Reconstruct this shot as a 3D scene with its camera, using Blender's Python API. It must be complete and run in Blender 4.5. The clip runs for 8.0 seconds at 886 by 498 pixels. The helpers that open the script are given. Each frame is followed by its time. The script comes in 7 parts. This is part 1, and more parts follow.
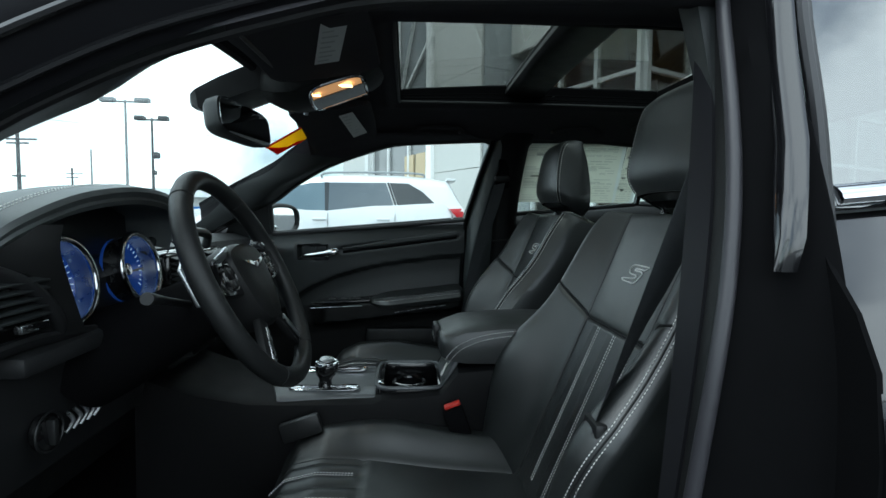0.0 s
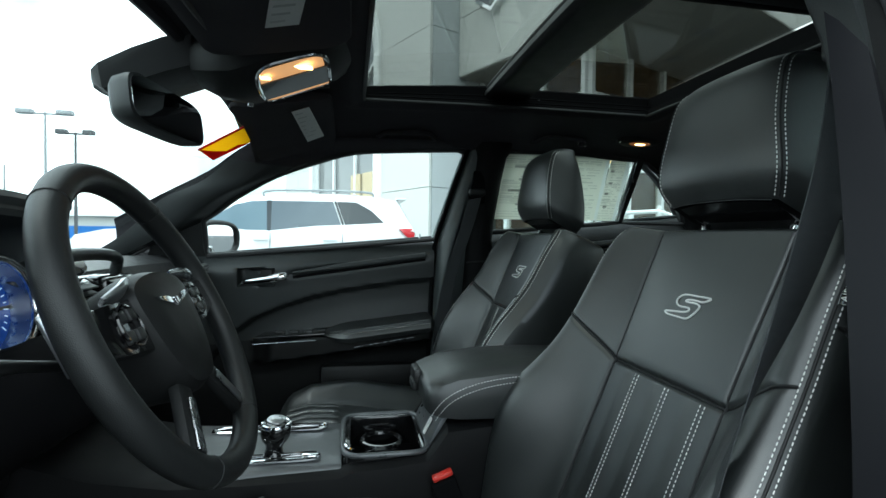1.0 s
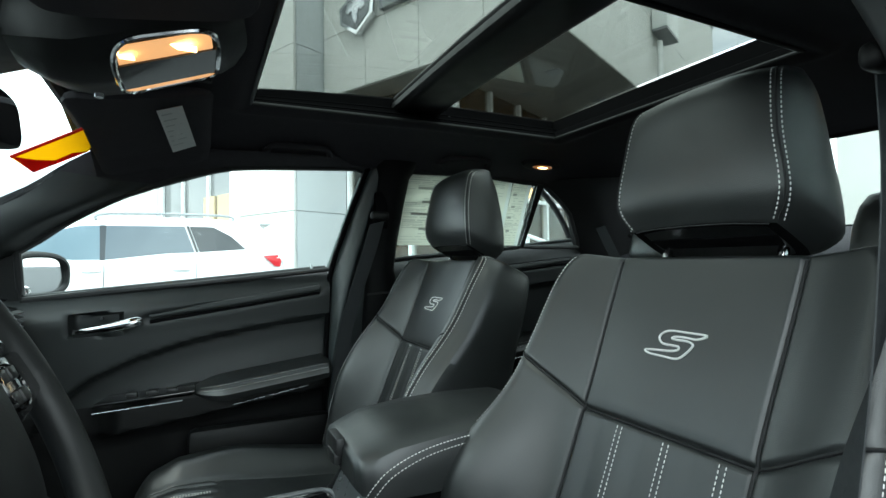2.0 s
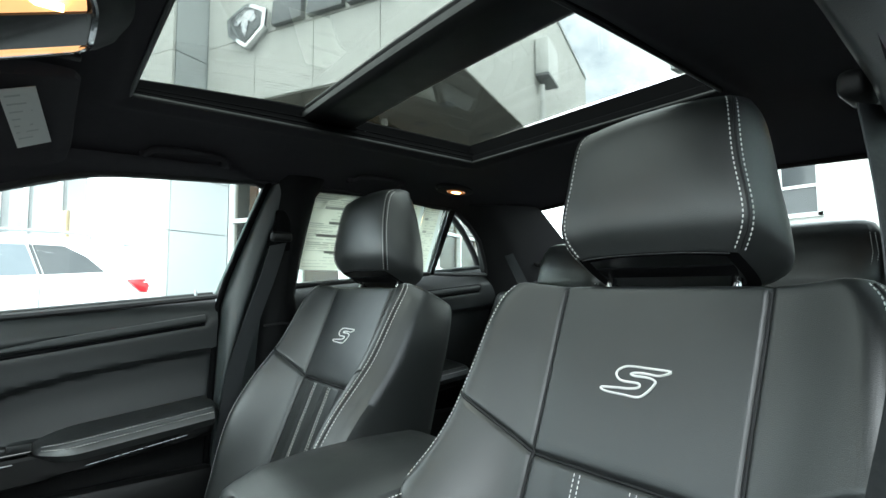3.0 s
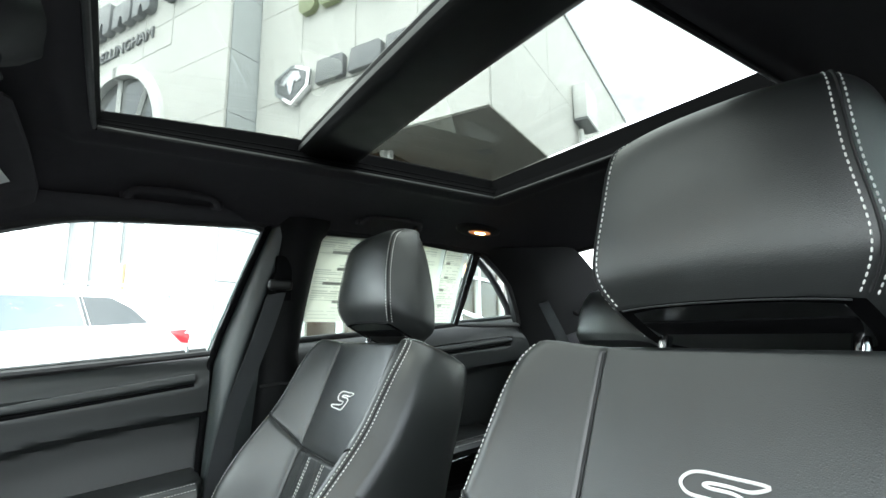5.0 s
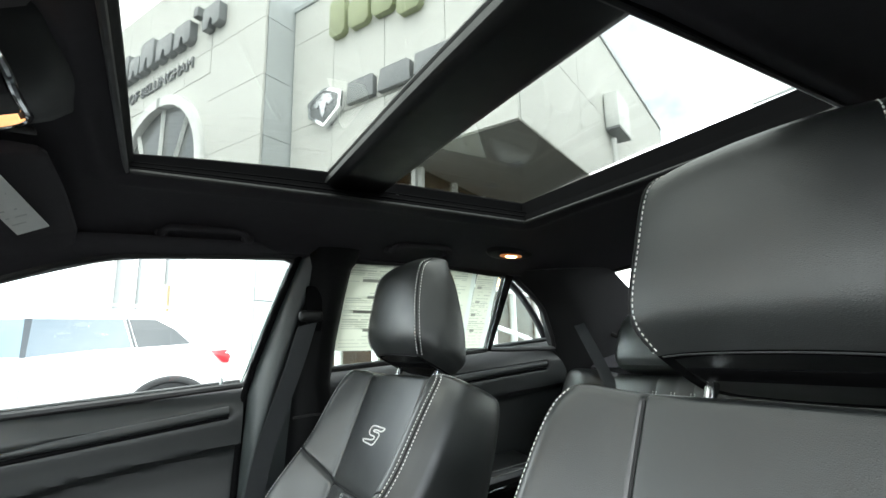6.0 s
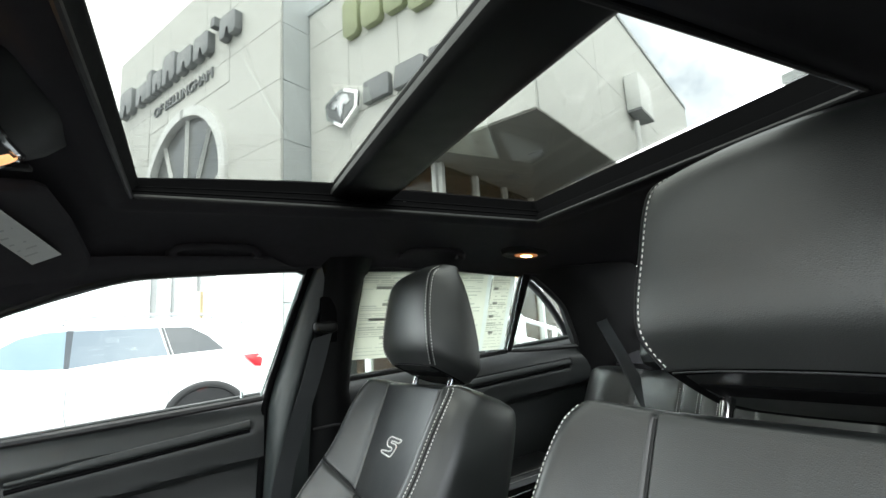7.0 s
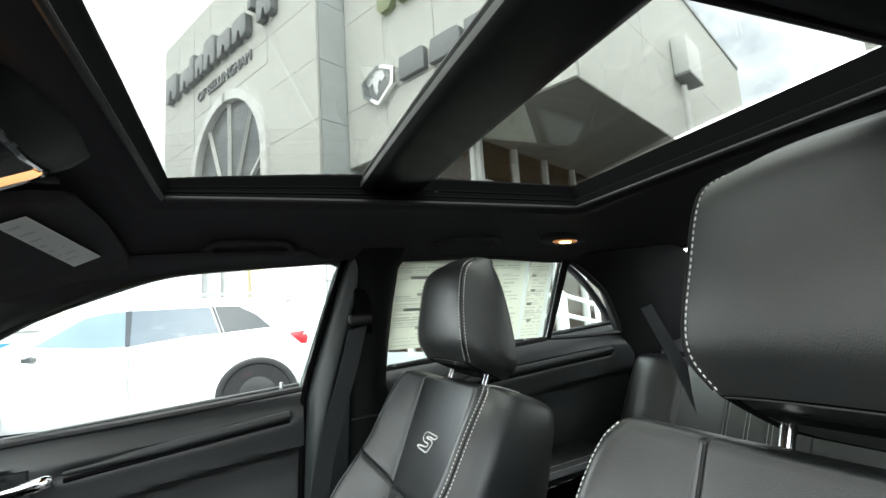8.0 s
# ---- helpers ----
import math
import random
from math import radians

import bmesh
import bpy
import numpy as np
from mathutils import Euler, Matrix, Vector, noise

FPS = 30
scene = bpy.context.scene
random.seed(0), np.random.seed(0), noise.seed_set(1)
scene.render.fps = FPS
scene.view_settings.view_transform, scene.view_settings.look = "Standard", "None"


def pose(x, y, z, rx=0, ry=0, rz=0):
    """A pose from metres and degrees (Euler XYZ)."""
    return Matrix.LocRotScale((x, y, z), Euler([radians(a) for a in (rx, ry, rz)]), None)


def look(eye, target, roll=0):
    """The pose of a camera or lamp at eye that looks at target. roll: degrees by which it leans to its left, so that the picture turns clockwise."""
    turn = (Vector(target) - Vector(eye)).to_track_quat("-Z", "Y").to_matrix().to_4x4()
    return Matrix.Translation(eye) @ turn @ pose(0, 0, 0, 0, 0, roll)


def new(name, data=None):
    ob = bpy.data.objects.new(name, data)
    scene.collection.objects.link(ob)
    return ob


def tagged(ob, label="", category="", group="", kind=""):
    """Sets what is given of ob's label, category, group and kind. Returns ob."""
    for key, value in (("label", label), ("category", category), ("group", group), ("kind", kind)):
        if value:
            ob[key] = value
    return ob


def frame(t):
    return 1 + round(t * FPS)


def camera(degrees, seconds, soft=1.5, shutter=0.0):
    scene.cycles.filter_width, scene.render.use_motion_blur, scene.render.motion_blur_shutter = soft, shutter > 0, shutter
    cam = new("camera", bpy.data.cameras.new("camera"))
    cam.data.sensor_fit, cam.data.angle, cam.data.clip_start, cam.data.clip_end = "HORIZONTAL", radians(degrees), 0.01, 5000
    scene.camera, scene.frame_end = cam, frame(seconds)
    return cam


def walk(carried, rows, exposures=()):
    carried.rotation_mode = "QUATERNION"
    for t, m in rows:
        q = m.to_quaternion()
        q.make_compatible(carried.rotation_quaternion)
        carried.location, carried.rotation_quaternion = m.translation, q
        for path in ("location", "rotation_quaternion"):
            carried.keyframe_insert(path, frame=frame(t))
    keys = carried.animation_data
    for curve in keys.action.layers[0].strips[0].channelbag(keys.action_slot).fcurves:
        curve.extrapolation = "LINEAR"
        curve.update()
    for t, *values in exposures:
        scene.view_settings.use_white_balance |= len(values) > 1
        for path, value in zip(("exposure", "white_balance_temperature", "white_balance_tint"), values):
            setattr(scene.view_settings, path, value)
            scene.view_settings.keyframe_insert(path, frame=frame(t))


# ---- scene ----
cam = camera(82.7, 8.0)
PATH = [
    (0, (0.176, -1.285, 1.017), (0.321, 0.706, 0.888), 0.6),
    (0.5, (0.135, -1.163, 1.006), (0.389, 0.819, 0.921), 2.1),
    (1, (0.119, -1.034, 1.01), (0.479, 0.933, 0.965), 0.6),
    (1.5, (0.1, -0.938, 1.023), (0.731, 0.96, 1.016), 0.0),
    (2, (0.053, -0.835, 1.024), (0.918, 0.967, 1.073), -0.7),
    (2.2, (0.044, -0.802, 1.017), (1.001, 0.952, 1.1), -0.6),
    (3.3, (0.045, -0.703, 1.029), (1.332, 0.818, 1.209), 0.2),
    (3.5, (0.053, -0.7, 1.029), (1.352, 0.807, 1.242), 0.3),
    (4, (0.1, -0.672, 1.03), (1.373, 0.85, 1.28), 0.3),
    (4.5, (0.159, -0.634, 1.034), (1.333, 0.964, 1.3), 0.5),
    (4.7, (0.182, -0.622, 1.035), (1.317, 0.998, 1.332), 0.0),
    (6, (0.214, -0.607, 1.075), (1.181, 1.099, 1.468), -1.3),
    (6.5, (0.236, -0.609, 1.089), (1.163, 1.117, 1.491), -2.5),
    (7, (0.251, -0.611, 1.103), (1.13, 1.147, 1.475), -3.6),
    (7.5, (0.268, -0.604, 1.126), (1.074, 1.199, 1.442), -4.9),
    (8, (0.277, -0.593, 1.143), (1.012, 1.246, 1.426), -3.9),
]
EXPOSURES = [(0.0, 0.08, 5850, -1), (0.5, 0.40, 5900, -2), (1.0, 0.62, 5950, -3), (1.5, 0.82, 6050, -4), (2.0, 1.08, 6150, -3), (3.4, 1.92, 6320, 2), (4.5, 2.15, 6390, 4), (6.0, 2.01, 6600, 7), (7.0, 1.78, 6700, 8), (8.0, 1.75, 6700, 8)]
walk(cam, [(t, look(eye, target, roll)) for t, eye, target, roll in PATH], exposures=EXPOSURES)

# ---- world, sun ----
world = bpy.data.worlds.new("sky")
scene.world = world
world.use_nodes = True
wn, wl = world.node_tree.nodes, world.node_tree.links
wn.clear()
w_out = wn.new("ShaderNodeOutputWorld")
w_bg = wn.new("ShaderNodeBackground")
w_sky = wn.new("ShaderNodeTexSky")
w_sky.sky_type = "NISHITA"
w_sky.sun_disc = False
w_sky.sun_elevation = radians(71)
w_sky.sun_rotation = radians(248)
w_co = wn.new("ShaderNodeTexCoord")
w_noise = wn.new("ShaderNodeTexNoise")
w_noise.inputs["Scale"].default_value = 2.3
w_noise.inputs["Detail"].default_value = 7
w_noise.inputs["Roughness"].default_value = 0.55
w_ramp = wn.new("ShaderNodeValToRGB")
w_ramp.color_ramp.elements[0].position = 0.33
w_ramp.color_ramp.elements[1].position = 0.55
w_mix = wn.new("ShaderNodeMix")
w_mix.data_type = "RGBA"
w_mix.inputs[7].default_value = (15.6, 16.0, 16.5, 1)
wl.new(w_co.outputs["Generated"], w_noise.inputs["Vector"])
wl.new(w_noise.outputs["Fac"], w_ramp.inputs["Fac"])
wl.new(w_ramp.outputs["Color"], w_mix.inputs[0])
wl.new(w_sky.outputs["Color"], w_mix.inputs[6])
wl.new(w_mix.outputs[2], w_bg.inputs["Color"])
w_bg.inputs["Strength"].default_value = 0.15
wl.new(w_bg.outputs["Background"], w_out.inputs["Surface"])
sun_lamp = bpy.data.lights.new("sun", "SUN")
sun_lamp.energy = 0.7
sun_lamp.angle = radians(20)
sun_lamp.color = (1.0, 0.96, 0.9)
sun = new("sun", sun_lamp)
sun.matrix_world = look((-5, -2, 16), (0, 0, 0))


# ---- materials ----
def material(name, base, rough=0.5, metal=0.0, vary=0.12, scale=30.0, bump=0.0, bump_scale=400.0, spec=0.5, coat=0.0, rough_vary=0.08, stretch=None, voronoi=False):
    """A procedural surface: base colour with broad and fine variation, uneven gloss and fine relief."""
    m = bpy.data.materials.new(name)
    m.use_nodes = True
    n, l = m.node_tree.nodes, m.node_tree.links
    p = n["Principled BSDF"]
    co = n.new("ShaderNodeTexCoord")
    src = co.outputs["Object"]
    if stretch:
        mp = n.new("ShaderNodeMapping")
        mp.inputs["Scale"].default_value = stretch
        l.new(src, mp.inputs["Vector"])
        src = mp.outputs["Vector"]
    big = n.new("ShaderNodeTexNoise")
    big.inputs["Scale"].default_value = scale * 0.12
    big.inputs["Detail"].default_value = 4
    small = n.new("ShaderNodeTexNoise")
    small.inputs["Scale"].default_value = scale
    small.inputs["Detail"].default_value = 6
    both = n.new("ShaderNodeMath")
    both.operation = "ADD"
    l.new(src, big.inputs["Vector"])
    l.new(src, small.inputs["Vector"])
    l.new(big.outputs["Fac"], both.inputs[0])
    l.new(small.outputs["Fac"], both.inputs[1])
    rng = n.new("ShaderNodeMapRange")
    rng.inputs[1].default_value, rng.inputs[2].default_value = 0.6, 1.4
    rng.inputs[3].default_value, rng.inputs[4].default_value = 1 - vary, 1 + vary
    l.new(both.outputs[0], rng.inputs[0])
    mul = n.new("ShaderNodeVectorMath")
    mul.operation = "SCALE"
    mul.inputs[0].default_value = base
    l.new(rng.outputs[0], mul.inputs["Scale"])
    l.new(mul.outputs[0], p.inputs["Base Color"])
    rr = n.new("ShaderNodeMapRange")
    rr.inputs[1].default_value, rr.inputs[2].default_value = 0.7, 1.3
    rr.inputs[3].default_value, rr.inputs[4].default_value = max(0.02, rough - rough_vary), min(1, rough + rough_vary)
    l.new(both.outputs[0], rr.inputs[0])
    l.new(rr.outputs[0], p.inputs["Roughness"])
    p.inputs["Metallic"].default_value = metal
    p.inputs["Specular IOR Level"].default_value = spec
    p.inputs["Coat Weight"].default_value = coat
    p.inputs["Coat Roughness"].default_value = 0.04
    if bump:
        if voronoi:
            t = n.new("ShaderNodeTexVoronoi")
            t.feature = "DISTANCE_TO_EDGE"
            out = t.outputs["Distance"]
        else:
            t = n.new("ShaderNodeTexNoise")
            t.inputs["Detail"].default_value = 3
            out = t.outputs["Fac"]
        t.inputs["Scale"].default_value = bump_scale
        l.new(src, t.inputs["Vector"])
        b = n.new("ShaderNodeBump")
        b.inputs["Strength"].default_value = bump
        b.inputs["Distance"].default_value = 0.002
        l.new(out, b.inputs["Height"])
        l.new(b.outputs["Normal"], p.inputs["Normal"])
    return m


def glass(name, tint, gloss_rough=0.0, gloss=0.03):
    """A thin pane: tinted see-through with a mirror gloss that grows at grazing angles."""
    m = bpy.data.materials.new(name)
    m.use_nodes = True
    n, l = m.node_tree.nodes, m.node_tree.links
    n.remove(n["Principled BSDF"])
    t = n.new("ShaderNodeBsdfTransparent")
    t.inputs["Color"].default_value = (*tint, 1)
    g = n.new("ShaderNodeBsdfGlossy")
    g.inputs["Roughness"].default_value = gloss_rough
    lw = n.new("ShaderNodeLayerWeight")
    lw.inputs["Blend"].default_value = 0.5
    pw = n.new("ShaderNodeMath")
    pw.operation, pw.inputs[1].default_value = "POWER", 4.5
    f = n.new("ShaderNodeMath")
    f.operation, f.inputs[1].default_value, f.inputs[2].default_value = "MULTIPLY_ADD", 0.6, gloss
    l.new(lw.outputs["Facing"], pw.inputs[0])
    l.new(pw.outputs[0], f.inputs[0])
    x = n.new("ShaderNodeMixShader")
    l.new(f.outputs[0], x.inputs[0])
    l.new(t.outputs[0], x.inputs[1])
    l.new(g.outputs[0], x.inputs[2])
    l.new(x.outputs[0], n["Material Output"].inputs["Surface"])
    return m


def lit(name, colour, strength, base=(0.8, 0.6, 0.4)):
    m = bpy.data.materials.new(name)
    m.use_nodes = True
    p = m.node_tree.nodes["Principled BSDF"]
    p.inputs["Base Color"].default_value = (*base, 1)
    p.inputs["Emission Color"].default_value = (*colour, 1)
    p.inputs["Emission Strength"].default_value = strength
    p.inputs["Roughness"].default_value = 0.15
    return m


def paper(name, base):
    m = material(name, base, 0.8, vary=0.05, scale=60)
    n, l = m.node_tree.nodes, m.node_tree.links
    t = n.new("ShaderNodeBsdfTranslucent")
    t.inputs["Color"].default_value = (*base, 1)
    x = n.new("ShaderNodeMixShader")
    x.inputs[0].default_value = 0.8
    l.new(n["Principled BSDF"].outputs[0], x.inputs[1])
    l.new(t.outputs[0], x.inputs[2])
    l.new(x.outputs[0], n["Material Output"].inputs["Surface"])
    return m


LEATHER = material("black_leather", (0.0125, 0.0144, 0.0146), 0.385, spec=0.95, vary=0.16, scale=26, bump=0.16, bump_scale=620, voronoi=True, rough_vary=0.05)
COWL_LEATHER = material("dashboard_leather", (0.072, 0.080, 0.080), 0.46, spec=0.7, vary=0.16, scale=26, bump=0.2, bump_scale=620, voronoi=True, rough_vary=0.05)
# Lighter than the other trim: light on the pillar flank put into colour.
FLANK = material("lit_pillar_plastic", (0.044, 0.051, 0.052), 0.36, spec=0.6, vary=0.1, scale=22, bump=0.12, bump_scale=900, rough_vary=0.04)
# Shade of seams, slots and hollows, put into one near-black colour.
RECESS_SHADE = material("seam_shadow", (0.008, 0.008, 0.009), 0.7, vary=0.1)
RIM_LEATHER = material("steering_leather", (0.012, 0.0128, 0.013), 0.44, spec=0.36, vary=0.16, scale=26, bump=0.2, bump_scale=620, voronoi=True, rough_vary=0.05)
VINYL = material("black_soft_plastic", (0.0205, 0.0232, 0.0238), 0.44, vary=0.14, scale=22, bump=0.18, bump_scale=900, rough_vary=0.06)
DARK_VINYL = material("black_grained_plastic", (0.0060, 0.0063, 0.0066), 0.50, spec=0.35, vary=0.14, scale=22, bump=0.18, bump_scale=900, rough_vary=0.06)
DASH_VINYL = material("black_dash_vinyl", (0.0135, 0.0140, 0.0150), 0.46, spec=0.45, vary=0.14, scale=22, bump=0.18, bump_scale=900, rough_vary=0.06)
PLASTIC = material("black_hard_plastic", (0.013, 0.0135, 0.014), 0.42, vary=0.12, scale=40, bump=0.06, bump_scale=1200)
GLOSS = material("gloss_black_trim", (0.006, 0.006, 0.0065), 0.12, vary=0.1, scale=30, coat=0.6, rough_vary=0.04)
FABRIC = material("black_headliner_fabric", (0.044, 0.042, 0.047), 0.92, vary=0.2, scale=55, bump=0.5, bump_scale=1500, spec=0.2)
CARPET = material("black_carpet", (0.009, 0.009, 0.0095), 0.97, vary=0.3, scale=90, bump=0.8, bump_scale=700, spec=0.1)
RUBBER = material("rubber_seal", (0.014, 0.014, 0.015), 0.5, vary=0.15, scale=40, bump=0.05)
WEBBING = material("seat_belt_webbing", (0.024, 0.027, 0.030), 0.6, vary=0.12, scale=60, bump=0.5, bump_scale=900, stretch=(1, 1, 3))
THREAD = material("white_thread", (0.78, 0.78, 0.76), 0.7, vary=0.1, scale=300)
CHROME = material("chrome", (0.75, 0.76, 0.78), 0.1, 1.0, vary=0.04, scale=30, rough_vary=0.03)
SATIN = material("satin_silver", (0.55, 0.56, 0.58), 0.28, 1.0, vary=0.05, scale=60)
BLACK_PAINT = material("black_car_paint", (0.006, 0.006, 0.007), 0.18, vary=0.1, scale=12, coat=1.0, rough_vary=0.04)
SIDE_BLACK = material("satin_black_body", (0.010, 0.010, 0.012), 0.5, spec=0.16, vary=0.12, scale=14)
CONSOLE_GREY = material("charcoal_console_panel", (0.11, 0.115, 0.12), 0.34, 0.25, vary=0.05, scale=50, bump=0.02)
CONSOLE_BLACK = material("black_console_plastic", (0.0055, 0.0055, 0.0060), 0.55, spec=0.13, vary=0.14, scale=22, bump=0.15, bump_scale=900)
CAR_GLASS = glass("side_glass", (0.93, 0.96, 0.95))
DARK_GLASS = glass("privacy_glass", (0.55, 0.58, 0.58), gloss=0.24)
SEAL_PALE = material("pale_seal_strip", (0.030, 0.029, 0.034), 0.42, vary=0.12, scale=30)
SEAL_GREY = material("grey_seal_strip", (0.028, 0.028, 0.031), 0.38, vary=0.12, scale=30)
ROOF_GLASS = glass("tinted_roof_glass", (0.53, 0.545, 0.525))
GLASS_EDGE = material("green_glass_edge", (0.30, 0.40, 0.37), 0.2, vary=0.1, scale=40)
RED = material("red_plastic", (0.55, 0.03, 0.02), 0.35, vary=0.1)
WHITE_LABEL = material("white_label", (0.72, 0.73, 0.70), 0.6, vary=0.06, scale=90)
PRINT = material("grey_print", (0.52, 0.53, 0.51), 0.7, vary=0.1)
PAPER = paper("cream_paper", (0.81, 0.81, 0.74))
PAPER_WHITE = paper("white_paper", (0.8, 0.82, 0.8))
YELLOW = paper("yellow_sticker", (0.75, 0.52, 0.03))
STICKER_RED = paper("red_sticker", (0.55, 0.03, 0.02))
# Near-black trim; also puts the shade of gaps and undersides into colour.
WELL = material("matte_shade_black", (0.0045, 0.0045, 0.005), 0.9, vary=0.2, scale=60, spec=0.04)
WARM_LENS = lit("warm_lamp_lens", (1.0, 0.46, 0.18), 0.42)
WARM_BULB = lit("warm_bulb", (1.0, 0.55, 0.22), 5.5)
DIM_LENS = lit("dim_lamp_lens", (1.0, 0.36, 0.12), 0.10, base=(0.35, 0.2, 0.12))
BLUE_DIAL = lit("blue_dial", (0.03, 0.10, 0.45), 0.13, base=(0.02, 0.06, 0.3))
DIAL_MARK = lit("dial_mark", (0.5, 0.7, 1.0), 0.35, base=(0.6, 0.7, 0.8))
MIRROR = material("mirror_glass", (0.82, 0.84, 0.85), 0.02, 1.0, vary=0.01, rough_vary=0.01)


# ---- shape helpers ----
def part(name, bm, mat, parent=None, label="", sharp=38.0):
    bmesh.ops.recalc_face_normals(bm, faces=bm.faces)
    me = bpy.data.meshes.new(name)
    bm.to_mesh(me)
    bm.free()
    me.materials.append(mat)
    me.shade_smooth()
    me.set_sharp_from_angle(angle=radians(sharp))
    ob = new(name, me)
    if parent:
        ob.parent = parent
    if label:
        ob["label"] = label
    return ob


def thing(name, label, category, group="", kind="", at=(0, 0, 0)):
    ob = new(name)
    ob.empty_display_size = 0.1
    ob.matrix_world = Matrix.Translation(at)
    return tagged(ob, label, category, group, kind)


def V(*a):
    return Vector(a)


def box(bm, centre, size, turn=None, bevel=0.0, seg=2):
    m = Matrix.Translation(centre)
    if turn is not None:
        m = m @ turn
    got = bmesh.ops.create_cube(bm, size=1, matrix=m @ Matrix.Diagonal((*size, 1)))
    if bevel:
        edges = list({e for v in got["verts"] for e in v.link_edges})
        bmesh.ops.bevel(bm, geom=edges, offset=bevel, segments=seg, profile=0.5, affect="EDGES")
    return bm


def boxed(*args, **kw):
    return box(bmesh.new(), *args, **kw)


def span(bm, lo, hi, bevel=0.0):
    c = [(a + b) / 2 for a, b in zip(lo, hi)]
    return box(bm, c, [abs(b - a) for a, b in zip(lo, hi)], bevel=bevel)


def loft(bm, rings, closed=True, caps=True):
    rows = [[bm.verts.new(p) for p in ring] for ring in rings]
    k = len(rows[0])
    for a, b in zip(rows, rows[1:]):
        for i in range(k if closed else k - 1):
            j = (i + 1) % k
            bm.faces.new((a[i], a[j], b[j], b[i]))
    if caps and closed:
        bm.faces.new(rows[0])
        bm.faces.new(rows[-1])
    return bm


def slab(bm, rows, offset):
    """A sheet of points (rows) given thickness by the vector offset (or a function of the point)."""
    off = offset if callable(offset) else (lambda p: Vector(offset))
    top = [[bm.verts.new(p) for p in r] for r in rows]
    low = [[bm.verts.new(Vector(p) + off(p)) for p in r] for r in rows]
    n, k = len(rows), len(rows[0])
    for i in range(n - 1):
        for j in range(k - 1):
            bm.faces.new((top[i][j], top[i][j + 1], top[i + 1][j + 1], top[i + 1][j]))
            bm.faces.new((low[i][j], low[i + 1][j], low[i + 1][j + 1], low[i][j + 1]))
    for i in range(n - 1):
        bm.faces.new((top[i][0], top[i + 1][0], low[i + 1][0], low[i][0]))
        bm.faces.new((top[i][-1], low[i][-1], low[i + 1][-1], top[i + 1][-1]))
    for j in range(k - 1):
        bm.faces.new((top[0][j], low[0][j], low[0][j + 1], top[0][j + 1]))
        bm.faces.new((top[-1][j], top[-1][j + 1], low[-1][j + 1], low[-1][j]))
    return bm


def smooth_path(pts, per=8, closed=False):
    """Catmull-Rom through the points."""
    pts = [Vector(p) for p in pts]
    n = len(pts)
    out = []
    for i in range(n if closed else n - 1):
        g = (lambda k: pts[k % n]) if closed else (lambda k: pts[min(max(k, 0), n - 1)])
        a, b, c, d = g(i - 1), g(i), g(i + 1), g(i + 2)
        for s in range(per):
            t = s / per
            out.append(0.5 * (2 * b + (c - a) * t + (2 * a - 5 * b + 4 * c - d) * t * t + (3 * b - a - 3 * c + d) * t ** 3))
    if not closed:
        out.append(pts[-1])
    return out


def tube(bm, pts, r, n=8, closed=False, flat=1.0, up=None):
    pts = [Vector(p) for p in pts]
    k = len(pts)
    rings = []
    side = None
    for i, p in enumerate(pts):
        a = pts[(i - 1) % k] if closed or i else p
        b = pts[(i + 1) % k] if closed or i < k - 1 else p
        d = (b - a).normalized()
        if up is not None:
            side = d.cross(Vector(up)).normalized()
        elif side is None:
            side = d.orthogonal().normalized()
        else:
            side = (side - d * side.dot(d)).normalized()
        o = d.cross(side)
        rad = r(i / max(1, k - 1)) if callable(r) else r
        rings.append([p + rad * (math.cos(t) * side + flat * math.sin(t) * o) for t in [math.tau * j / n for j in range(n)]])
    if closed:
        rings.append(rings[0])
        rows = [[bm.verts.new(p) for p in ring] for ring in rings[:-1]]
        rows.append(rows[0])
        for a, b in zip(rows, rows[1:]):
            for i in range(n):
                j = (i + 1) % n
                bm.faces.new((a[i], a[j], b[j], b[i]))
        return bm
    return loft(bm, rings)


def tubed(*args, **kw):
    return tube(bmesh.new(), *args, **kw)


def prism(bm, pts, depth, bevel=0.0):
    """A flat outline of 3D points, given thickness by the vector depth."""
    a = [bm.verts.new(p) for p in pts]
    b = [bm.verts.new(Vector(p) + Vector(depth)) for p in pts]
    f = [bm.faces.new(a), bm.faces.new(list(reversed(b)))]
    k = len(a)
    for i in range(k):
        j = (i + 1) % k
        f.append(bm.faces.new((a[i], b[i], b[j], a[j])))
    if bevel:
        bmesh.ops.bevel(bm, geom=list({e for q in f for e in q.edges}), offset=bevel, segments=2, profile=0.5, affect="EDGES")
    return bm


def prismed(*args, **kw):
    return prism(bmesh.new(), *args, **kw)


